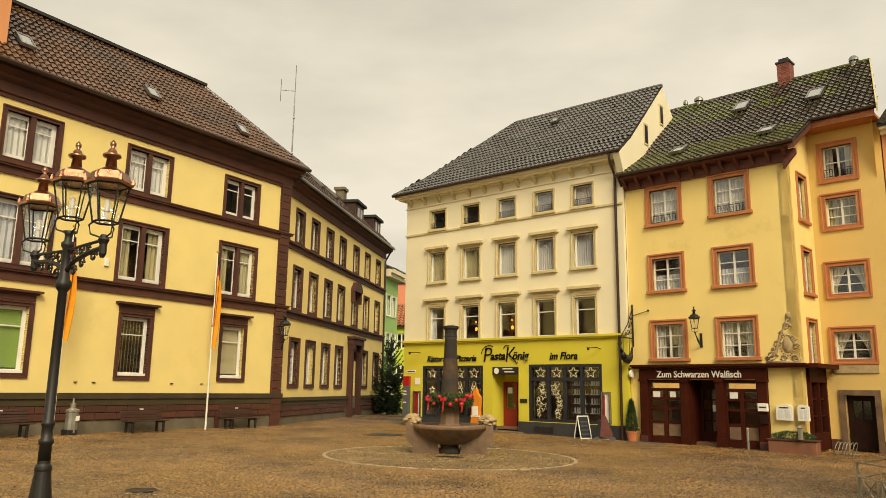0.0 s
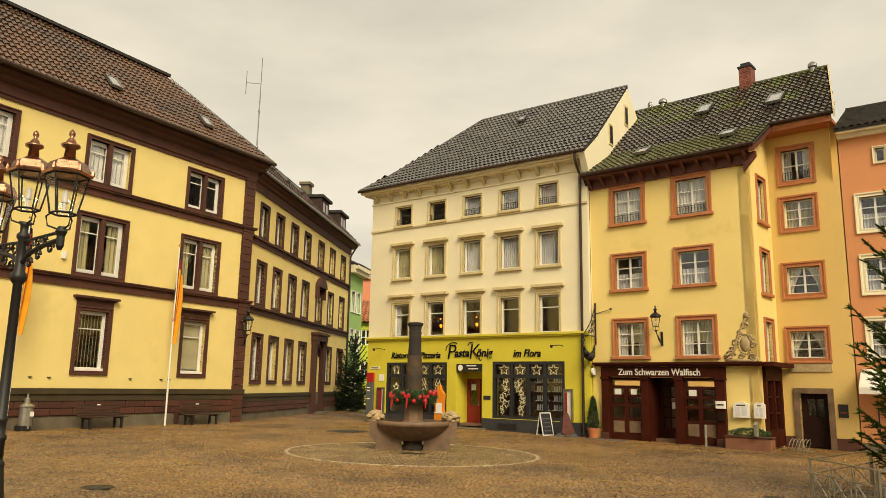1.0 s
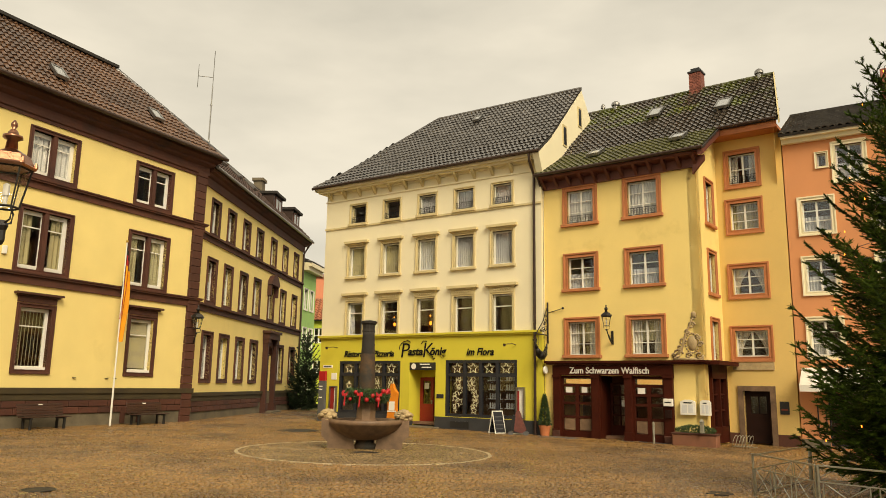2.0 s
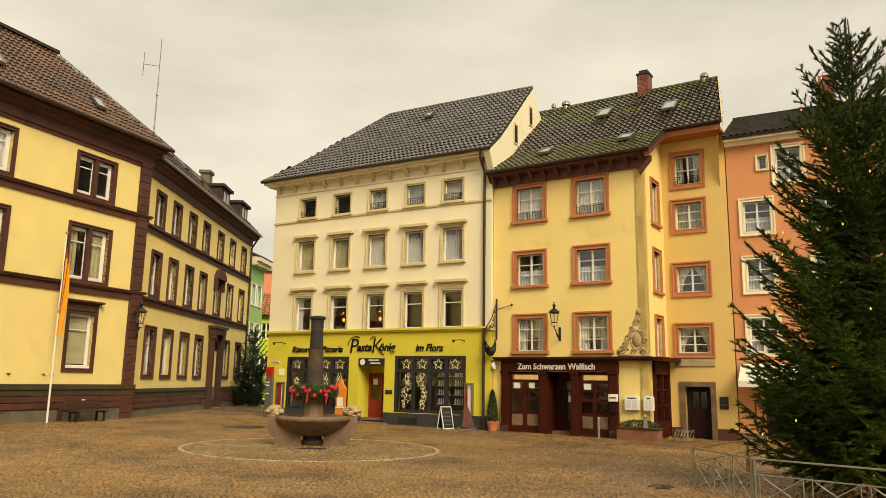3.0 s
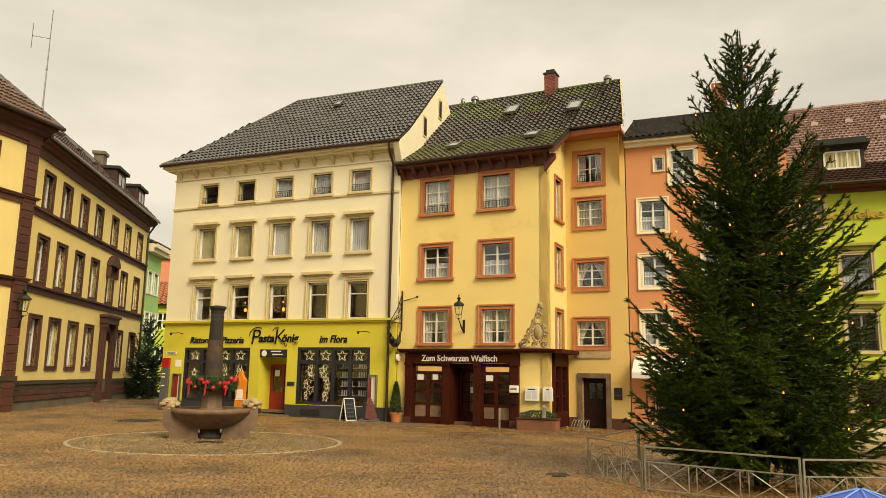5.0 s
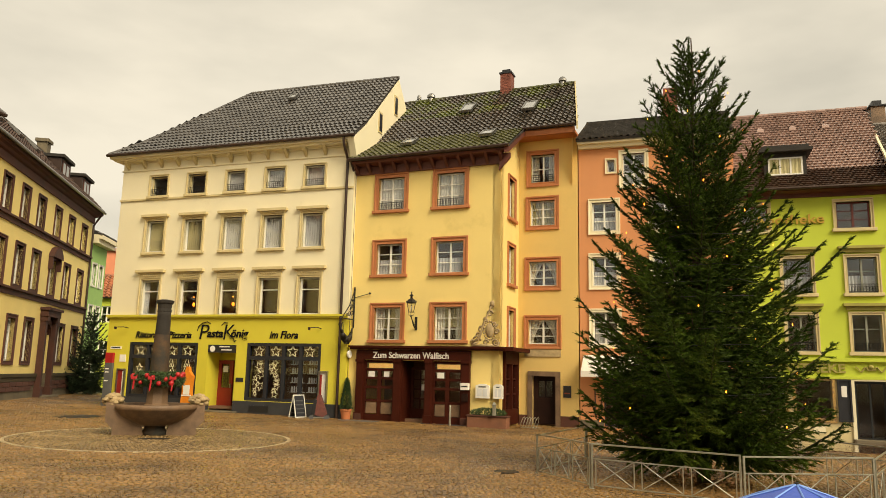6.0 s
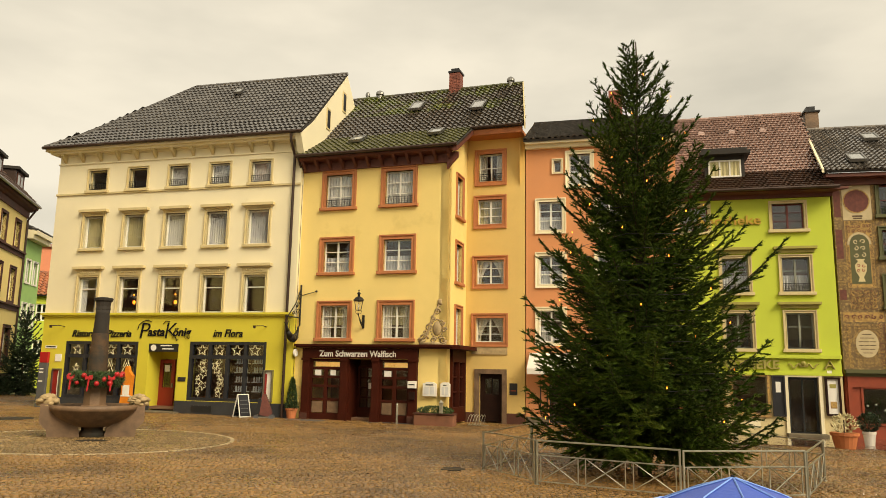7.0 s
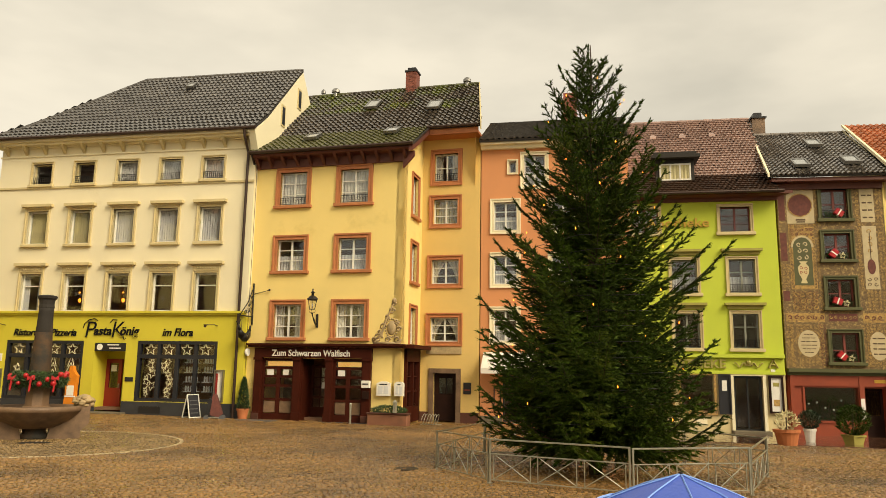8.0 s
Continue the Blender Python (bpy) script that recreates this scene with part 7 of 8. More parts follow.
def fence_panel(p, q):
    p, q = Vector((*p, 0)), Vector((*q, 0))
    d = q - p
    L = d.length - 0.06
    m = Matrix.Translation((p.x, p.y, ground_z(p.x, p.y))) @ Matrix.Rotation(math.atan2(d.y, d.x), 4, "Z")
    o = thing("fence_panel", m, "galvanised steel barrier panel with crossed bars", "fence", "barriers round the tree")
    for x in (0.03, L + 0.03):
        part("post", Build().box(x - 0.016, x + 0.016, -0.016, 0.016, 0, 0.8, 0.004), M_GALV, o)
    for z, r in ((0.79, 0.014), (0.53, 0.010), (0.07, 0.010)):
        part("rail", Build().box(0.03, L + 0.03, -r, r, z - r, z + r, 0.003), M_GALV, o)
    n = 3
    for k in range(n):
        a, c = 0.03 + L * k / n + 0.07, 0.03 + L * (k + 1) / n - 0.07
        for x in (a, c):
            part("upright", Build().box(x - 0.008, x + 0.008, -0.008, 0.008, 0.08, 0.53), M_GALV, o)
        part("cross_bar", Build().tube([(a, -0.006, 0.08), (c, -0.006, 0.53)], 0.009, 4), M_GALV, o)
        part("cross_bar", Build().tube([(a, 0.006, 0.53), (c, 0.006, 0.08)], 0.009, 4), M_GALV, o)
    part("foot_bar", Build().box(-0.01, 0.07, -0.04, 0.04, 0.0, 0.02, 0.004), M_GALV, o)


for k in range(len(FP)):
    fence_panel(FP[k], FP[(k + 1) % len(FP)])


# ---------------------------------------------------------------- spruces
def spruce(name, x, y, height, radius, low, seed, mat, label, levels, per, twig=0.13, needles=13, tip_up=0.25, wide=0.017):
    rr = random.Random(seed)
    z0 = ground_z(x, y)
    o = thing(name, Matrix.Translation((x, y, z0)), label, "tree")
    pts = [(0.05 * math.sin(k * 0.7) * (k / 12), 0.04 * math.sin(k), height * k / 12) for k in range(13)]
    part("trunk", Build().tube(pts, 0.14 * height / 9.4, 9, 0.012), M_BARK, o, "straight brown trunk", True)
    limbs = Build()
    V, F = [], []

    def needle_twig(p, d, ln):
        side = d.cross(Vector((0, 0, 1)))
        side = side.normalized() if side.length > 0.01 else Vector((1, 0, 0))
        upv = side.cross(d).normalized()
        for q in range(needles):
            u = (q + rr.random()) / needles
            a = rr.uniform(0, 6.283)
            rad = side * math.cos(a) + upv * math.sin(a) * 0.7
            base = p + d * (ln * u)
            tip = base + d * rr.uniform(0.05, 0.09) + rad * rr.uniform(0.045, 0.08)
            w = d.cross(rad).normalized() * wide
            k = len(V)
            V.extend([tuple(base - w), tuple(base + w), tuple(tip)])
            F.append((k, k + 1, k + 2))
        k = len(V)
        e = p + d * (ln + 0.07)
        V.extend([tuple(p + d * ln * 0.6 - side * wide), tuple(p + d * ln * 0.6 + side * wide), tuple(e)])
        F.append((k, k + 1, k + 2))

    ph = [rr.uniform(0, 6.28) for _ in range(4)]
    for lv in range(levels):
        f = lv / (levels - 1)
        zt = low + (height - low - 0.3) * f
        d0 = (height - zt) / (height - low)
        reach = radius * min(d0 ** 0.52, 0.03 + 2.5 * d0)
        n = max(4, int(per * (0.3 + 0.7 * (1 - f) ** 0.8)))
        off = rr.uniform(0, 6.28)
        for b in range(n):
            az = off + 2 * math.pi * (b + rr.uniform(-0.35, 0.35)) / n
            out = Vector((math.cos(az), math.sin(az), 0))
            rise = -0.12 + 0.75 * f + 0.35 * f * f + rr.uniform(-0.1, 0.14)
            lump = 1 + 0.13 * math.sin(2 * az + 1.3 * zt + ph[0]) + 0.10 * math.sin(5 * az - 2.3 * zt + ph[1]) + 0.08 * math.sin(3.1 * zt + ph[2])
            ln = reach * lump * rr.choice((0.5, 0.7, 0.85, 0.95, 1.0, 1.1)) * rr.uniform(0.9, 1.06) + 0.06
            z = min(max(low * 0.75, zt - ln * (rise + tip_up)), height - 0.3)
            m = max(3, int(ln / twig))
            prev, path = Vector((0, 0, z)), [Vector((0, 0, z))]
            for k in range(1, m + 1):
                u = k / m
                zz = z + ln * (rise * u + tip_up * u * u * u - 0.30 * (1 - f) * u * (1 - u) * 1.6)
                path.append(out * (ln * u) + Vector((rr.uniform(-0.02, 0.02), rr.uniform(-0.02, 0.02), zz)))
            if ln > 0.3:
                limbs.tube(path[:: max(1, m // 4)] + [path[-1]], 0.02 * min(1, ln), 4, 0.004)
            for k in range(1, len(path)):
                u = k / m
                d = (path[k] - path[k - 1]).normalized()
                if ln * u < 0.12:
                    continue
                needle_twig(path[k - 1], d, (path[k] - path[k - 1]).length)
                side = d.cross(Vector((0, 0, 1))).normalized()
                tl = (0.13 + 0.30 * ln * (1 - u) * min(1, u * 4)) * rr.uniform(0.8, 1.2)
                for s in (-1, 1):
                    td = (d * 0.8 + side * s * 0.75 + Vector((0, 0, rr.uniform(-0.75, -0.05) * (1 - f) + rr.uniform(-0.1, 0.45) * f))).normalized()
                    segs = max(1, int(tl / 0.16))
                    q = Vector(path[k])
                    for g_ in range(segs):
                        step = tl / segs
                        needle_twig(q, td, step)
                        q = q + td * step
                        td = (td + d * 0.12 + Vector((0, 0, rr.uniform(-0.12, 0.06)))).normalized()
    for k in range(8):
        needle_twig(Vector((0, 0, height - 0.75 + k * 0.09)), Vector((0, 0, 1)), 0.1)
    part("branchwood", limbs, M_BARK, o)["kind"] = "stuff"
    me = bpy.data.meshes.new("needles")
    me.from_pydata(V, [], F)
    me.materials.append(mat)
    nd = part("needles", me, mat, o)
    nd["kind"] = "stuff"
    return o


TX, TY = 10.4, 12.31
spruce("christmas_tree", TX, TY, 9.4, 2.5, 1.15, 11, M_NEEDLE, "tall dark green spruce with lit fairy lights", 60, 10, 0.12, 16, 0.22, 0.0135)
spruce("christmas_tree", -3.75, 53.0, 5.4, 1.5, 0.6, 5, M_NEEDLEDARK, "smaller fir tree standing in the side street", 26, 8, 0.16, 8, wide=0.04)
fl = thing("fairy_lights", Matrix.Translation((TX, TY, ground_z(TX, TY))), "string of warm fairy lights hung in the tree", "lights")
rr = random.Random(21)
bulb = Build().lathe([(0.003, 0), (0.012, 0.01), (0.011, 0.03), (0.003, 0.045)], 6).mesh("bulb", M_FAIRY)
wire = []
for k in range(64):
    f = (k + 0.5) / 64
    z = 0.9 + 7.6 * f
    a = k * 2.4
    r = 2.45 * min((1 - z / 9.4) ** 0.52, 0.03 + 2.5 * (1 - z / 9.4)) * 0.88
    q = part("bulb", bulb, M_FAIRY, fl)
    q.location = (r * math.cos(a), r * math.sin(a), z)
for s in range(0, 128):
    f = s / 128
    z = 0.9 + 7.6 * f
    r = 2.45 * min((1 - z / 9.4) ** 0.52, 0.03 + 2.5 * (1 - z / 9.4)) * 0.7
    wire.append((r * math.cos(s * 1.2), r * math.sin(s * 1.2), z))
part("cable", Build().tube(wire, 0.006, 4), M_BLACK, fl)

# ---------------------------------------------------------------- small things on the square
def bush_cloud(n, rx, rz, z, seed, tall=False, leaf=0.07):
    rr, b = random.Random(seed), Build()
    for k in range(n):
        a, h = rr.uniform(0, 6.283), rr.random()
        r = rx * (1 - h) ** 0.7 if tall else rx * math.sqrt(max(0.05, 1 - (2 * h - 1) ** 2))
        r *= rr.uniform(0.6, 1.0)
        p = Vector((r * math.cos(a), r * math.sin(a), z + rz * h))
        d = Vector((math.cos(a) * 0.5 + rr.uniform(-0.5, 0.5), math.sin(a) * 0.5 + rr.uniform(-0.5, 0.5), rr.uniform(0.0, 1.0))).normalized() * leaf
        s = d.cross(Vector((rr.uniform(-1, 1), rr.uniform(-1, 1), 1))).normalized() * leaf * 0.25
        b.add([p - s, p + s, p + d], [(0, 1, 2)])
    return b


def potted(x, y, label, pot_r, pot_h, plant, pmat, tall, leaf, mat=None, square=False):
    o = thing("potted_plant", Matrix.Translation((x, y, ground_z(x, y))), label, "plant pot")
    prof = [(pot_r * 0.72, 0), (pot_r * 0.95, pot_h * 0.8), (pot_r * 1.05, pot_h * 0.82), (pot_r * 1.07, pot_h), (pot_r * 0.9, pot_h), (pot_r * 0.85, pot_h * 0.85)]
    part("pot", Build().lathe(prof, 4 if square else 18, turn=0.6), mat or M_TERRAPOT, o)
    part("soil", Build().lathe([(pot_r * 0.86, pot_h * 0.86), (0.02, pot_h * 0.9)], 12), M_BARK, o)
    part("stem", Build().tube([(0, 0, pot_h * 0.8), (0, 0, pot_h + plant[1] * 0.7)], 0.02, 6), M_BARK, o)
    lv = part("leaves", bush_cloud(plant[2], plant[0], plant[1], pot_h * 0.95, int(x * 10), tall, leaf), pmat, o)
    lv["kind"] = "stuff"
    return o


io, iu, inn_n = Vector((7.605, 31.289, 0)), U(133), N(133)
p = io + iu * 0.42 - inn_n * 0.35
potted(p.x, p.y, "slim conifer in a terracotta pot", 0.24, 0.42, (0.27, 1.25, 1800), M_BUSH, True, 0.09)
potted(21.55, 16.1, "orange plastic tub with dry twigs", 0.4, 0.5, (0.4, 0.55, 160), M_CURTAINOLD, False, 0.14)
potted(23.35, 16.55, "small conifer in a white patterned pot", 0.2, 0.48, (0.35, 0.6, 900), M_NEEDLEDARK, False, 0.09, M_PAPER)
potted(24.1, 15.5, "young fir in a square mossy tub", 0.36, 0.34, (0.55, 0.95, 1500), M_NEEDLE, False, 0.1, M_OLIVE, True)
# planter and bike rack at the inn
p = io + iu * 5.85 - inn_n * 0.5
pl = thing("planter_box", facade(p.x, p.y, 133, ground_z(p.x, p.y) - 0.05), "low brown stone planter with evergreen shrubs", "planter")
part("trough", Build().box(0.0, 1.6, -0.1, 0.35, 0, 0.46, 0.02), M_TROUGH, pl)
part("rim", Build().box(-0.03, 1.63, -0.13, 0.38, 0.46, 0.52, 0.012), M_SAND, pl)
hb = bush_cloud(1500, 0.75, 0.35, 0.42, 4, False, 0.08)
hb.v = [(x + 0.8, y * 0.3 + 0.12, z) for x, y, z in hb.v]
part("shrubs", hb, M_BUSH, pl)["kind"] = "stuff"
p = io + iu * 7.0 - inn_n * 0.72
lt = thing("storm_lantern", facade(p.x, p.y, 133, 0.45), "small metal storm lantern on the planter", "lantern")
part("body", Build().lathe([(0.09, 0), (0.09, 0.05), (0.08, 0.06), (0.08, 0.36), (0.1, 0.38), (0.03, 0.48)], 6), M_GALV, lt)
p = io + iu * 7.75 + inn_n * 0.6
rk = thing("bike_rack", facade(p.x, p.y, 133, ground_z(p.x, p.y)) @ Matrix.Scale(0.8, 4), "galvanised spiral bicycle rack", "bike rack")
for k in range(6):
    x = k * 0.14
    part("hoop", Build().tube([(x + 0.2 * math.cos(a * 0.5236) * 0.4, 0.3 * math.sin(a * 0.5236), 0.28 + 0.27 * math.cos(a * 0.5236)) for a in range(13)], 0.014, 5), M_GALV, rk)
part("rail", Build().tube([(-0.1, 0.28, 0.03), (0.9, 0.28, 0.03)], 0.02, 5), M_GALV, rk)
p = io + iu * 5.2 - inn_n * 0.7
bo = thing("bollard", Matrix.Translation((p.x, p.y, ground_z(p.x, p.y) - 0.06)), "thin grey steel bollard by the inn", "bollard")
part("post", Build().lathe([(0.045, 0), (0.045, 0.82), (0.03, 0.86)], 10), M_GALV, bo)
part("foot", Build().box(-0.14, 0.14, -0.1, 0.1, 0, 0.02), M_GALV, bo)
p = io + iu * 1.2 - inn_n * 0.9
solo("door_mat", Build().box(-0.9, 0.9, -0.35, 0.35, 0, 0.02, 0.006), M_GREY, facade(p.x, p.y, 133, ground_z(p.x, p.y)), "grey rubber door mat", "mat")
# A-board, folded pushchair, info pillar
po, pu, pn = Vector((7.278, 31.161, 0)), U(129.5), N(129.5)
p = po + pu * (-1.3) - pn * 0.75
ab = thing("a_board", facade(p.x, p.y, 62, ground_z(p.x, p.y) - 0.03) @ Matrix.Scale(0.92, 4), "white framed folding sign board with dark poster", "sign")
for s in (-1, 1):
    m = Matrix.Translation((0, s * 0.26, 0)) @ Matrix.Rotation(radians(s * 14), 4, "X")
    fr = part("frame", Build().ring(-0.27, 0.27, 0.1, 1.05, 0.04, -0.015, 0.015), M_WHITE, ab)
    fr.matrix_local = m
    part("poster", Build().box(-0.27, 0.27, -0.006, 0.006, 0.1, 1.05), M_SLATE, fr)
    for k in range(4):
        part("text_bar", Build().box(-0.2, 0.2, -0.012, -0.006, 0.25 + 0.18 * k, 0.29 + 0.18 * k), M_GREY, fr)
p = po + pu * (-0.3) - pn * 0.7
pch = thing("pushchair", facade(p.x, p.y, 110, ground_z(p.x, p.y) - 0.04), "folded pushchair under a dark red cover", "pushchair")
part("cover", Build().prism([(-0.2, 0.2), (0.15, 0.12), (0.3, 0.25), (0.12, 0.75), (0.02, 1.0), (-0.1, 1.02), (-0.16, 0.8)], -0.14, 0.14), M_MURALRED, pch)
part("fabric", Build().prism([(-0.35, 0.25), (-0.2, 0.2), (-0.12, 0.8), (-0.25, 0.85)], -0.16, 0.16), M_BLACK, pch)
for x in (-0.32, 0.28):
    for y in (-0.2, 0.2):
        wv = Build().lathe([(0.05, -0.02), (0.1, -0.02), (0.1, 0.02), (0.05, 0.02)], 12)
        part("wheel", wv, M_GREY, pch).matrix_local = Matrix.Translation((x, y, 0.1)) @ Matrix.Rotation(radians(90), 4, "X")
part("chassis", Build().tube([(-0.32, -0.2, 0.1), (0.28, -0.2, 0.1)], 0.015, 5).tube([(-0.32, 0.2, 0.1), (0.28, 0.2, 0.1)], 0.015, 5).tube([(-0.3, 0, 0.12), (-0.02, 0, 1.0)], 0.015, 5), M_GALV, pch)
p = po + pu * (-11.75) - pn * 0.12
ip = thing("info_pillar", facade(p.x, p.y, 129.5, ground_z(p.x, p.y)), "grey and red information pillar", "sign")
part("panel", Build().box(-0.22, 0.22, -0.06, 0.06, 0, 2.0, 0.01), M_GREY, ip)
part("header", Build().box(-0.22, 0.22, -0.064, 0.064, 2.003, 2.48, 0.01), M_RED, ip, "red pillar head")
for z in (1.7, 1.55, 1.15):
    part("text_bar", Build().box(-0.16, 0.05, -0.066, -0.06, z, z + 0.05), M_PAPER, ip)
# hanging inn sign with a whale
p = io + iu * 0.42
hs = thing("hanging_sign", facade(p.x, p.y, 133, 4.4), "wrought iron hanging inn sign with a whale", "sign")
fr = Build().tube([(0, -0.02, -0.6), (0, -0.02, 1.15)], 0.04, 6).tube([(0, -0.02, 1.0), (0, -0.45, 0.3), (0, -1.15, -0.35)], 0.022, 5).tube([(0, -0.02, -0.25), (0, -1.2, -0.25)], 0.028, 5).tube([(0, 0, 0.7), (0.75, -0.1, 0.85)], 0.014, 4)
fr.ball(0.77, -0.1, 0.86, 0.05)
part("bracket", fr, M_IRON, hs)
sc = Build()
for cy, cz, r in ((-0.2, 0.0, 0.13), (-0.42, -0.05, 0.12), (-0.6, -0.1, 0.09), (-0.2, 0.32, 0.1), (-0.32, 0.2, 0.07), (-0.15, 0.55, 0.07)):
    sc.tube([(0, cy + r * (1.1 - q / 12) * math.cos(q * 0.75), cz + r * (1.1 - q / 12) * math.sin(q * 0.75)) for q in range(11)], 0.017, 4)
part("scrollwork", sc, M_IRON, hs)
body = Build()
pth = [(-0.12, -0.62, 0.03), (-0.18, -0.85, 0.06), (-0.32, -1.05, 0.13), (-0.55, -1.15, 0.17), (-0.8, -1.05, 0.15), (-0.98, -0.85, 0.08), (-1.1, -0.62, 0.03)]
for k in range(len(pth) - 1):
    (y0, z0, r0), (y1, z1, r1) = pth[k], pth[k + 1]
    body.tube([(0, y0, z0), (0, y1, z1)], r0, 10, r1)
part("whale", body, M_IRON, hs, "dark sheet metal whale", True)
part("tail", Build().prism([(-1.3, -0.5), (-1.08, -0.6), (-0.95, -0.42), (-1.08, -0.7)], -0.02, 0.02), M_IRON, hs).matrix_local = Matrix.Rotation(radians(90), 4, "Z")
part("chain", Build().tube([(0, -0.35, -0.25), (0, -0.35, -1.05)], 0.01, 4).tube([(0, -0.85, -0.25), (0, -0.85, -1.0)], 0.01, 4), M_IRON, hs)
part("lamp_disc", Build().lathe([(0.15, -0.04), (0.16, 0), (0.15, 0.04)], 16), M_PAPER, hs, "round white brewery sign").matrix_local = Matrix.Translation((0, -0.25, -1.72)) @ Matrix.Rotation(radians(90), 4, "Y")
# blue umbrella in the foreground
ud, uaz = 2.7, 46.16
ux, uy = ud * math.sin(radians(uaz)), ud * math.cos(radians(uaz))
utop = 2.0 - 0.121 * ud
um = thing("umbrella", Matrix.Translation((ux, uy, ground_z(ux, uy))) @ Matrix.Rotation(radians(10), 4, "Z"), "open blue umbrella with pale piping", "umbrella")
h = utop - ground_z(ux, uy)
n = 8
prof = [(0.0, 0.0), (0.14, -0.045), (0.3, -0.11), (0.45, -0.2), (0.56, -0.31)]
cv, cf = [], []
seg = n * 4
for r, z in prof:
    for k in range(seg):
        a = 2 * math.pi * k / seg
        sag = 1 - 0.06 * abs(math.sin(a * n / 2)) * (r / 0.56)
        cv.append((r * sag * math.cos(a), r * sag * math.sin(a), h + z - 0.02 * abs(math.sin(a * n / 2)) * r))
for j in range(len(prof) - 1):
    for k in range(seg):
        cf.append((j * seg + k, j * seg + (k + 1) % seg, (j + 1) * seg + (k + 1) % seg, (j + 1) * seg + k))
part("canopy", Build().add(cv, cf), M_UMB, um, "blue nylon canopy", True)
for k in range(n):
    a = 2 * math.pi * k / n
    part("rib", Build().tube([(r * math.cos(a), r * math.sin(a), h + z + 0.002) for r, z in prof], 0.003, 4), M_UMBEDGE, um)
pipe = Build()
for r, z in ((0.3, -0.11), (0.56, -0.31)):
    pipe.tube([(r * math.cos(2 * math.pi * k / 32) * (1 - 0.06 * abs(math.sin(2 * math.pi * k / 32 * 4)) * r / 0.56), r * math.sin(2 * math.pi * k / 32) * (1 - 0.06 * abs(math.sin(2 * math.pi * k / 32 * 4)) * r / 0.56), h + z + 0.003) for k in range(33)], 0.006, 4)
part("piping", pipe, M_UMBEDGE, um)
part("shaft", Build().lathe([(0.012, 0.05), (0.007, h + 0.008)], 8), M_BLACK, um)
part("stand", Build().lathe([(0.2, 0), (0.2, 0.05), (0.03, 0.09), (0.03, 0.2)], 16), M_BASEGREY, um)
# grey manhole covers
for x, y, r in ((-5.3, 13.6, 0.28), (6.98, 14.21, 0.26), (-2.4, 30.6, 0.8), (0.9, 33.0, 0.6)):
    cov = solo("manhole_cover", Build().lathe([(r, 0), (r, 0.012), (r * 0.9, 0.016), (r * 0.88, 0.01)], 20), M_IRON, Matrix.Translation((x, y, ground_z(x, y) + 0.012)), "dark iron drain cover set in the setts", "drain cover", "drain covers")


# ---------------------------------------------------------------- pieces: masonry blocks
def blocks(parent, runs, mat, y0, y1, name="stone_block"):
    """Rusticated blocks with open joints; alike ones share a mesh."""
    cache = {}
    for x0, x1, z0, z1 in runs:
        key = (round(x1 - x0, 3), round(z1 - z0, 3))
        if key not in cache:
            cache[key] = Build().box(0, key[0], y0, y1, 0, key[1], 0.018).mesh(name, mat)
        o = part(name, cache[key], mat, parent)
        o.location = (x0, 0, z0 + 2.0)


runs, rr = [], random.Random(2)
for j, (z0, z1) in enumerate(((-1.06, -0.82), (-1.32, -1.08))):
    x = HX0 + (0.45 if j else 0)
    while x < HX1 - 0.5:
        runs.append((x + 0.01, x + 0.88, z0, z1))
        x += 0.89
blocks(hall, runs, M_SAND, -0.1, 0.0)
runs = []
for j, (z0, z1) in enumerate(((-1.2, -0.97), (-1.45, -1.22))):
    x = WX0 + (0.45 if j else 0)
    while x < WX1 - 1:
        if not 10.7 < x < 13.4:
            runs.append((x + 0.01, x + 0.88, z0, z1))
        x += 0.89
blocks(wing, runs, M_SAND, -0.1, 0.0)
runs = []
z = -2.3
while z < 9.8:
    runs.append((0.0, 0.62, z + 0.012, min(z + 0.36, 9.84)))
    z += 0.36
blocks(hall, runs, M_SAND, -0.13, 0.5, "quoin_block")
# chimney bricks of the inn
ck = Build().box(0, 0.178, -0.012, 0, 0, 0.065).mesh("brick", M_BRICK)
for j in range(17):
    for i in range(3):
        o = part("brick", ck, M_BRICK, inn)
        o.location = (4.972 + i * 0.187, RY - 0.3, RZ2 - 0.6 + 2.0 + j * 0.078 + 0.1)

# ---------------------------------------------------------------- roof tiles
TILES = {}


def tile_mesh(mat, pw, ph):
    key = (mat.name, pw, ph)
    if key not in TILES:
        n, b = 6, Build()
        flat = ph < 0.22
        wave, lip = (0.012, 0.075) if flat else (0.15 * pw, 0.25 * ph)
        prof = [(pw * (0.97 if flat else 1.04) * k / n, wave * math.sin(2 * math.pi * k / n - 0.6)) for k in range(n + 1)]
        vs = []
        for x, h in prof:
            vs += [(x, 0, h + lip), (x, ph * 1.12, h + 0.02), (x, 0.004, h + lip * 0.3)]
        fs = []
        for k in range(n):
            a, c = 3 * k, 3 * (k + 1)
            fs += [(a, c, c + 1, a + 1), (a + 2, c + 2, c, a)]
        b.add(vs, fs)
        me = b.mesh("roof_tile", mat)
        TILES[key] = (me, np.array(vs), fs)
    return TILES[key]


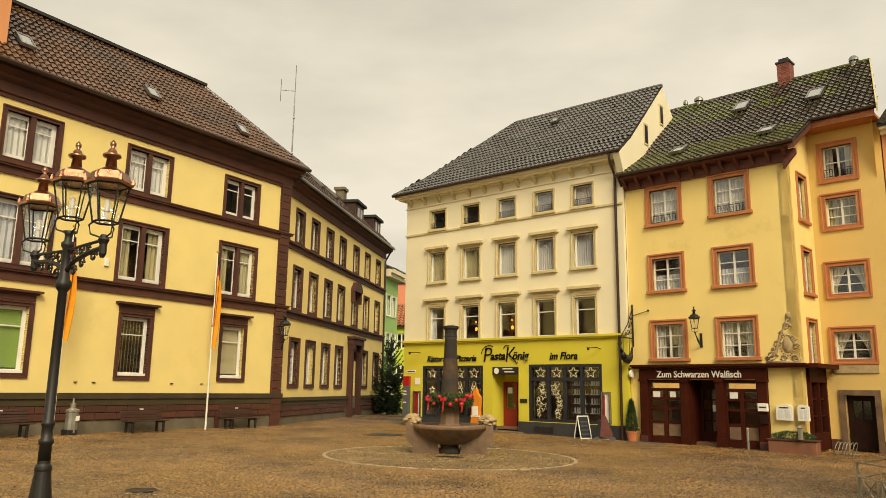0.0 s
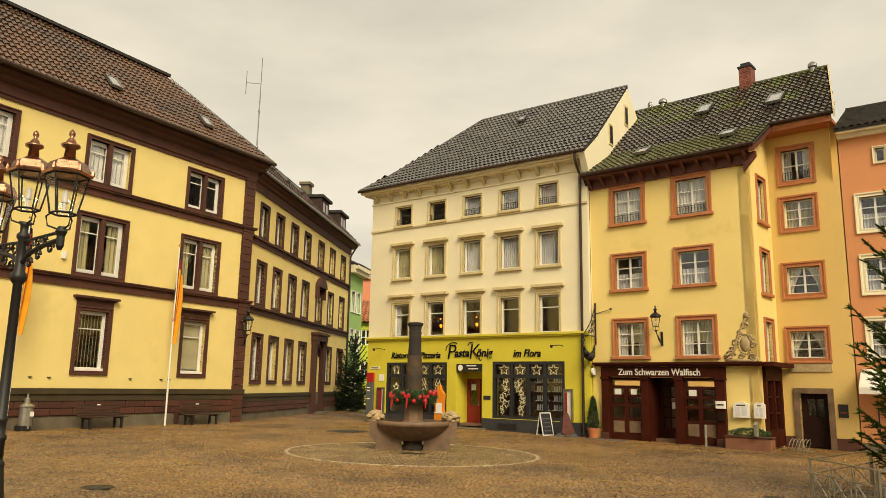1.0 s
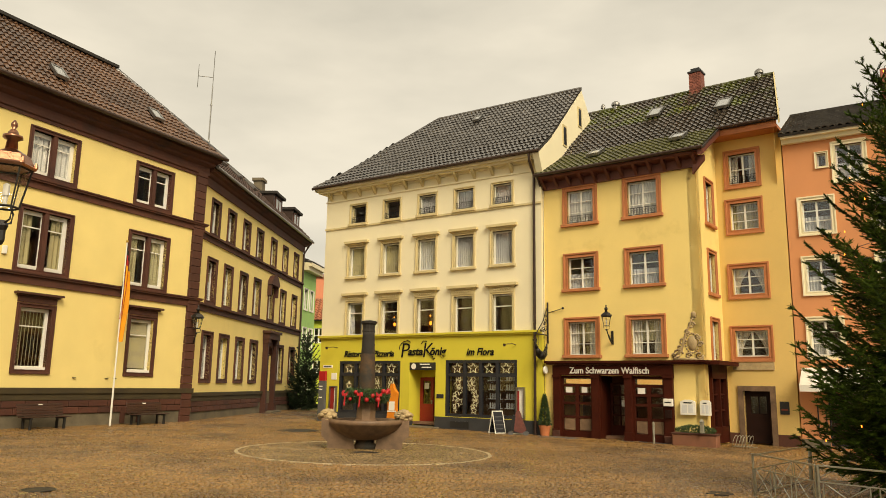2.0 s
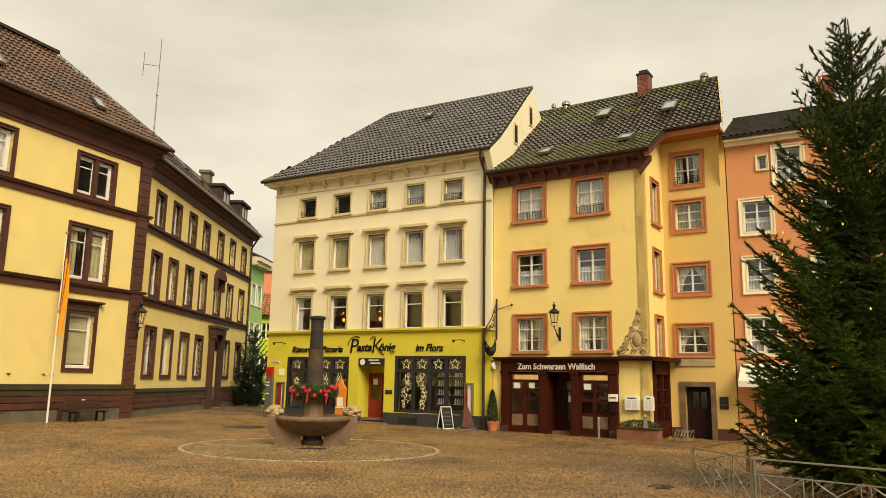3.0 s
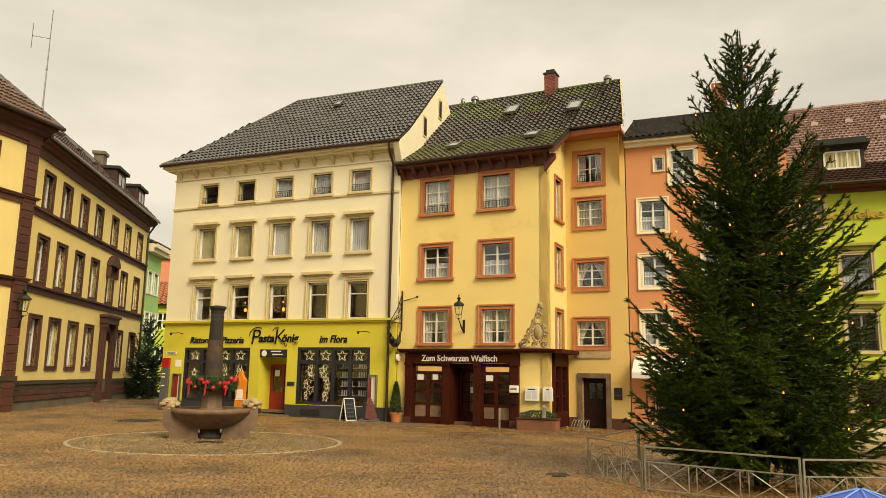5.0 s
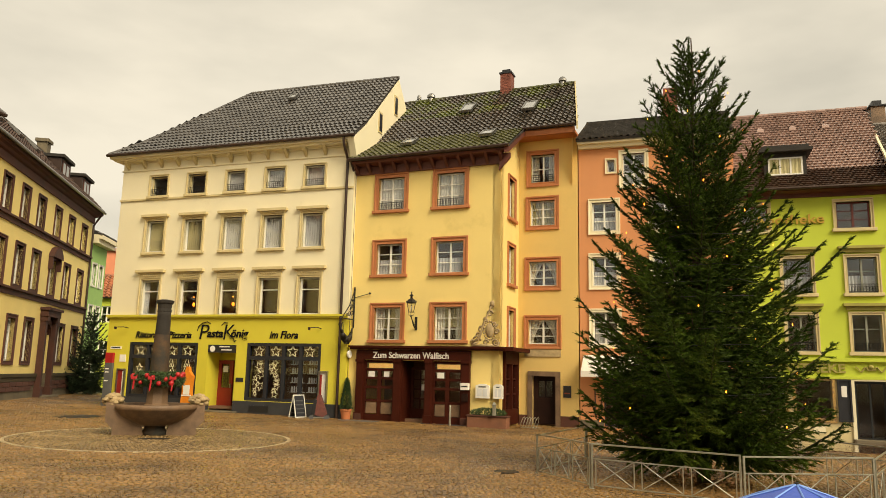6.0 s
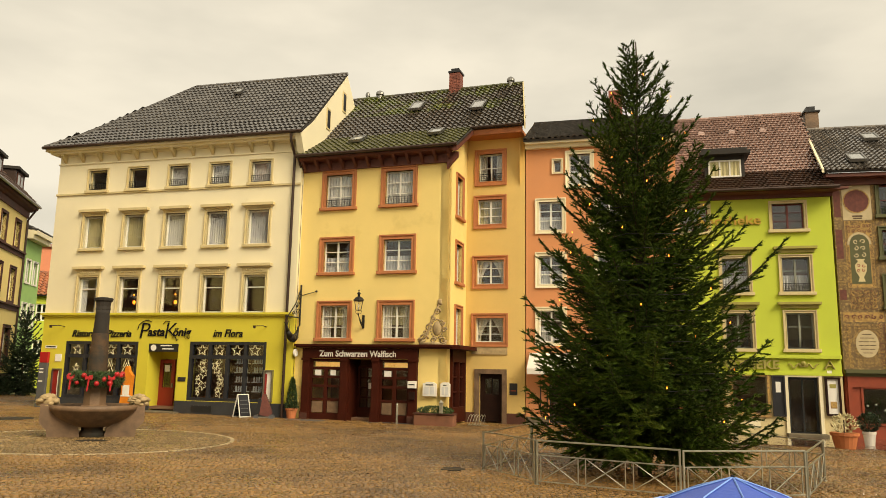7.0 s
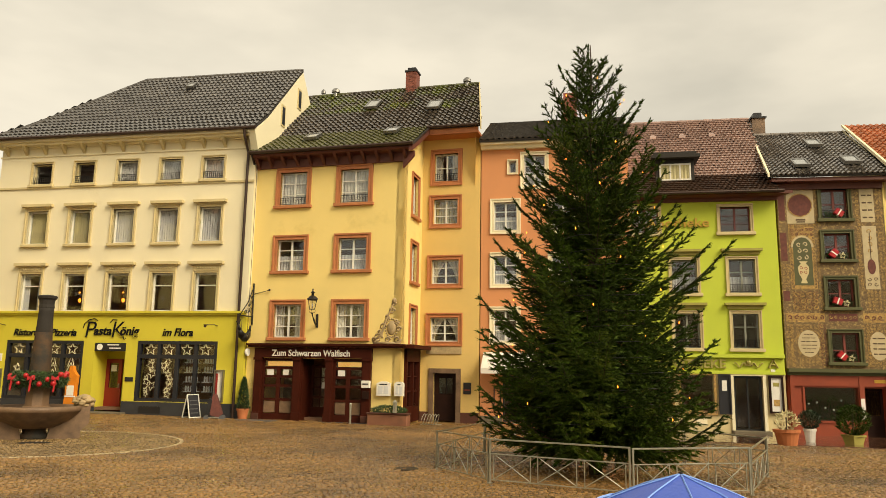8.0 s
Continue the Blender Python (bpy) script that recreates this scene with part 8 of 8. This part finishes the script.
def lay_tiles(roof, quad, n, mat, pitch, single):
    a, b, c, d = quad
    pw, ph = pitch
    u = (b - a).normalized()
    v = n.cross(u).normalized()
    if (d - a).dot(v) < 0:
        v = -v
    me, tv, tf = tile_mesh(mat, pw, ph)
    poly = [((p - a).dot(u), (p - a).dot(v)) for p in (a, b, c, d)]
    top = max(q[1] for q in poly)
    V, F, count = [], [], 0
    rot = Matrix((u, v, n)).transposed()
    rnp = np.array(rot)
    rr = random.Random(7)
    rows_ = int(top / ph)
    ph_fit = top / max(1, rows_)
    for j in range(rows_):
        y = j * ph_fit
        xs_ = []
        ym = y + ph_fit * 0.5
        for k in range(4):
            (x0, y0), (x1, y1) = poly[k], poly[(k + 1) % 4]
            if (y0 - ym) * (y1 - ym) < 0:
                xs_.append(x0 + (x1 - x0) * (ym - y0) / (y1 - y0))
        if len(xs_) < 2:
            continue
        lo, hi = min(xs_), max(xs_)
        half = 0.5 * pw if ph < 0.22 and j % 2 else 0.0
        i0 = math.floor(lo / pw + 0.35)
        while (i0 + 0.6) * pw < hi:
            if (i0 + 0.35) * pw >= lo - 0.02:
                jx, jz = rr.uniform(-0.004, 0.004), rr.uniform(-0.004, 0.006)
                org = a + u * (i0 * pw + jx + half) + v * y + n * (0.0 + jz)
                if single and count < 290:
                    o = part("roof_tile", me, mat, roof)
                    o.matrix_local = Matrix.Translation(org) @ rot.to_4x4()
                    count += 1
                else:
                    pts = tv @ rnp.T + np.array(org)
                    k = len(V)
                    V.extend(map(tuple, pts))
                    F.extend(tuple(q + k for q in f) for f in tf)
            i0 += 1
    if V:
        mm = bpy.data.meshes.new("roof_tiles")
        mm.from_pydata(V, [], F)
        mm.materials.append(mat)
        part("roof_tiles", mm, mat, roof)["kind"] = "stuff"


for item in ROOFS:
    lay_tiles(*item)

# ---------------------------------------------------------------- setts in segmental arcs
rs = np.random.RandomState(5)
W, ROW, ACROSS = 1.32, 0.108, 12
ang = radians(-7)
ca, sa = math.cos(ang), math.sin(ang)
cen, yaw, siz = [], [], []
for band in range(-6, 50):
    for i in range(-420, 480):
        for k in range(ACROSS):
            q = (k + 0.5) / ACROSS * 2 - 1
            pos_p = i * ROW + 0.34 * (1 - q * q)
            pos_q = (band + 0.5 * q + 0.5) * W
            cen.append((pos_p, pos_q))
            yaw.append(math.atan2(0.68 * q, W / 2 * 1.0))
            siz.append((ROW * 0.43, W / ACROSS * 0.44 * (1 + 0.25 * abs(q))))
cen, yaw, siz = np.array(cen), np.array(yaw), np.array(siz)
cen = np.stack([cen[:, 0] * ca - cen[:, 1] * sa, cen[:, 0] * sa + cen[:, 1] * ca], 1)
yaw = -yaw + ang
rad = np.hypot(cen[:, 0], cen[:, 1])
azs = np.degrees(np.arctan2(cen[:, 0], cen[:, 1]))
ringd = np.hypot(cen[:, 0] - FX, cen[:, 1] - 21.9)
keep = (rad > 8.0) & (rad < 38.5) & (azs > -36) & (azs < 64) & (ringd > 3.62)
keep &= ~((rad > 33) & (azs > 12)) & (cen[:, 1] < 37.5)
pu_, pv_ = (cen[:, 0] - 22.48) * 0.776 - (cen[:, 1] - 15.25) * 0.631, (cen[:, 0] - 22.48) * 0.631 + (cen[:, 1] - 15.25) * 0.776
keep &= ~((pu_ > -10.2) & (pu_ < 9.0) & (pv_ > 0.0) & (pv_ < 6.5))
keep |= (cen[:, 1] >= 37.5) & (cen[:, 1] < 66) & (cen[:, 0] > -9) & (cen[:, 0] < -0.5)
cen, yaw, siz = cen[keep], yaw[keep], siz[keep]
pale_c, pale_y, pale_s = [], [], []
rr_ = 0.5
while rr_ < 3.5:
    m_ = int(2 * math.pi * rr_ / 0.105)
    for k in range(m_):
        a = 2 * math.pi * (k + 0.5 * (round(rr_ / 0.11) % 2)) / m_
        pale_c.append((FX + rr_ * math.cos(a), 21.9 + rr_ * math.sin(a)))
        pale_y.append(a)
        pale_s.append((0.046, 0.045))
    rr_ += 0.11


def setts(name, cen, yaw, siz, mat):
    n = len(cen)
    corners = np.array([(-1, -1), (1, -1), (1, 1), (-1, 1)], float)
    jit = rs.uniform(-0.14, 0.14, (n, 4, 2))
    base = (corners[None] + jit) * siz[:, None, :]
    topc = base * rs.uniform(0.74, 0.86, (n, 1, 1))
    c, s = np.cos(yaw)[:, None], np.sin(yaw)[:, None]
    zt = rs.uniform(0.002, 0.024, (n, 1)) + rs.uniform(-0.005, 0.005, (n, 4))
    out = np.empty((n, 8, 3))
    for k, (arr, zz) in enumerate(((base, np.full((n, 4), -0.028)), (topc, zt))):
        x = cen[:, :1] + arr[:, :, 0] * c - arr[:, :, 1] * s
        y = cen[:, 1:] + arr[:, :, 0] * s + arr[:, :, 1] * c
        out[:, k * 4:k * 4 + 4, 0], out[:, k * 4:k * 4 + 4, 1] = x, y
        out[:, k * 4:k * 4 + 4, 2] = 0.08 - 0.0108 * x + zz
    faces = np.array([(4, 5, 6, 7), (0, 1, 5, 4), (1, 2, 6, 5), (2, 3, 7, 6), (3, 0, 4, 7)])
    idx = (faces[None] + (np.arange(n) * 8)[:, None, None]).reshape(-1)
    me = bpy.data.meshes.new(name)
    me.vertices.add(n * 8)
    me.vertices.foreach_set("co", out.reshape(-1))
    me.loops.add(len(idx))
    me.loops.foreach_set("vertex_index", idx)
    me.polygons.add(n * 5)
    me.polygons.foreach_set("loop_start", np.arange(n * 5) * 4)
    me.materials.append(mat)
    me.update(calc_edges=True)
    return me


near = (np.abs(cen[:, 0] - 1.2) < 1.9) & (cen[:, 1] > 9.4) & (cen[:, 1] < 10.42)
idx_near = np.nonzero(near)[0][:300]
mask = np.ones(len(cen), bool)
mask[idx_near] = False
paving = part("setts", setts("setts", cen[mask], yaw[mask], siz[mask], M_COBBLE), M_COBBLE, ground, "small wet granite setts laid in arcs")
paving["kind"] = "stuff"
inner = part("setts", setts("setts", np.array(pale_c), np.array(pale_y), np.array(pale_s), M_SETTRING), M_SETTRING, ground, "paler setts in rings round the fountain")
inner["kind"] = "stuff"
one = Build().add([(-1, -1, -0.03), (1, -1, -0.03), (1, 1, -0.03), (-1, 1, -0.03), (-0.8, -0.8, 0.012), (0.82, -0.78, 0.014), (0.78, 0.8, 0.011), (-0.8, 0.82, 0.013)],
                  [(4, 5, 6, 7), (0, 1, 5, 4), (1, 2, 6, 5), (2, 3, 7, 6), (3, 0, 4, 7)]).mesh("sett", M_COBBLE)
for k in idx_near:
    o = part("sett", one, M_COBBLE, ground)
    o.matrix_local = Matrix.LocRotScale((cen[k, 0], cen[k, 1], 0.08 - 0.0108 * cen[k, 0]), Euler((0, 0, yaw[k])), (siz[k, 0], siz[k, 1], 1))
# pale kerb ring round the fountain
bc = [(FX + 3.56 * math.cos(2 * math.pi * k / 190), 21.9 + 3.56 * math.sin(2 * math.pi * k / 190)) for k in range(190)]
for k, (x, y) in enumerate(bc):
    if k == 0:
        ringm = Build().add([(-0.055, -0.056, -0.03), (0.055, -0.056, -0.03), (0.055, 0.056, -0.03), (-0.055, 0.056, -0.03), (-0.048, -0.05, 0.02), (0.048, -0.05, 0.022), (0.048, 0.05, 0.02), (-0.048, 0.05, 0.021)],
                            [(4, 5, 6, 7), (0, 1, 5, 4), (1, 2, 6, 5), (2, 3, 7, 6), (3, 0, 4, 7)]).mesh("ring_sett", M_SETTPALE)
    o = part("ring_sett", ringm, M_SETTPALE, ground)
    o.matrix_local = Matrix.LocRotScale((x, y, 0.08 - 0.0108 * x), Euler((0, 0, 2 * math.pi * k / 190)), (1, 1, 1))
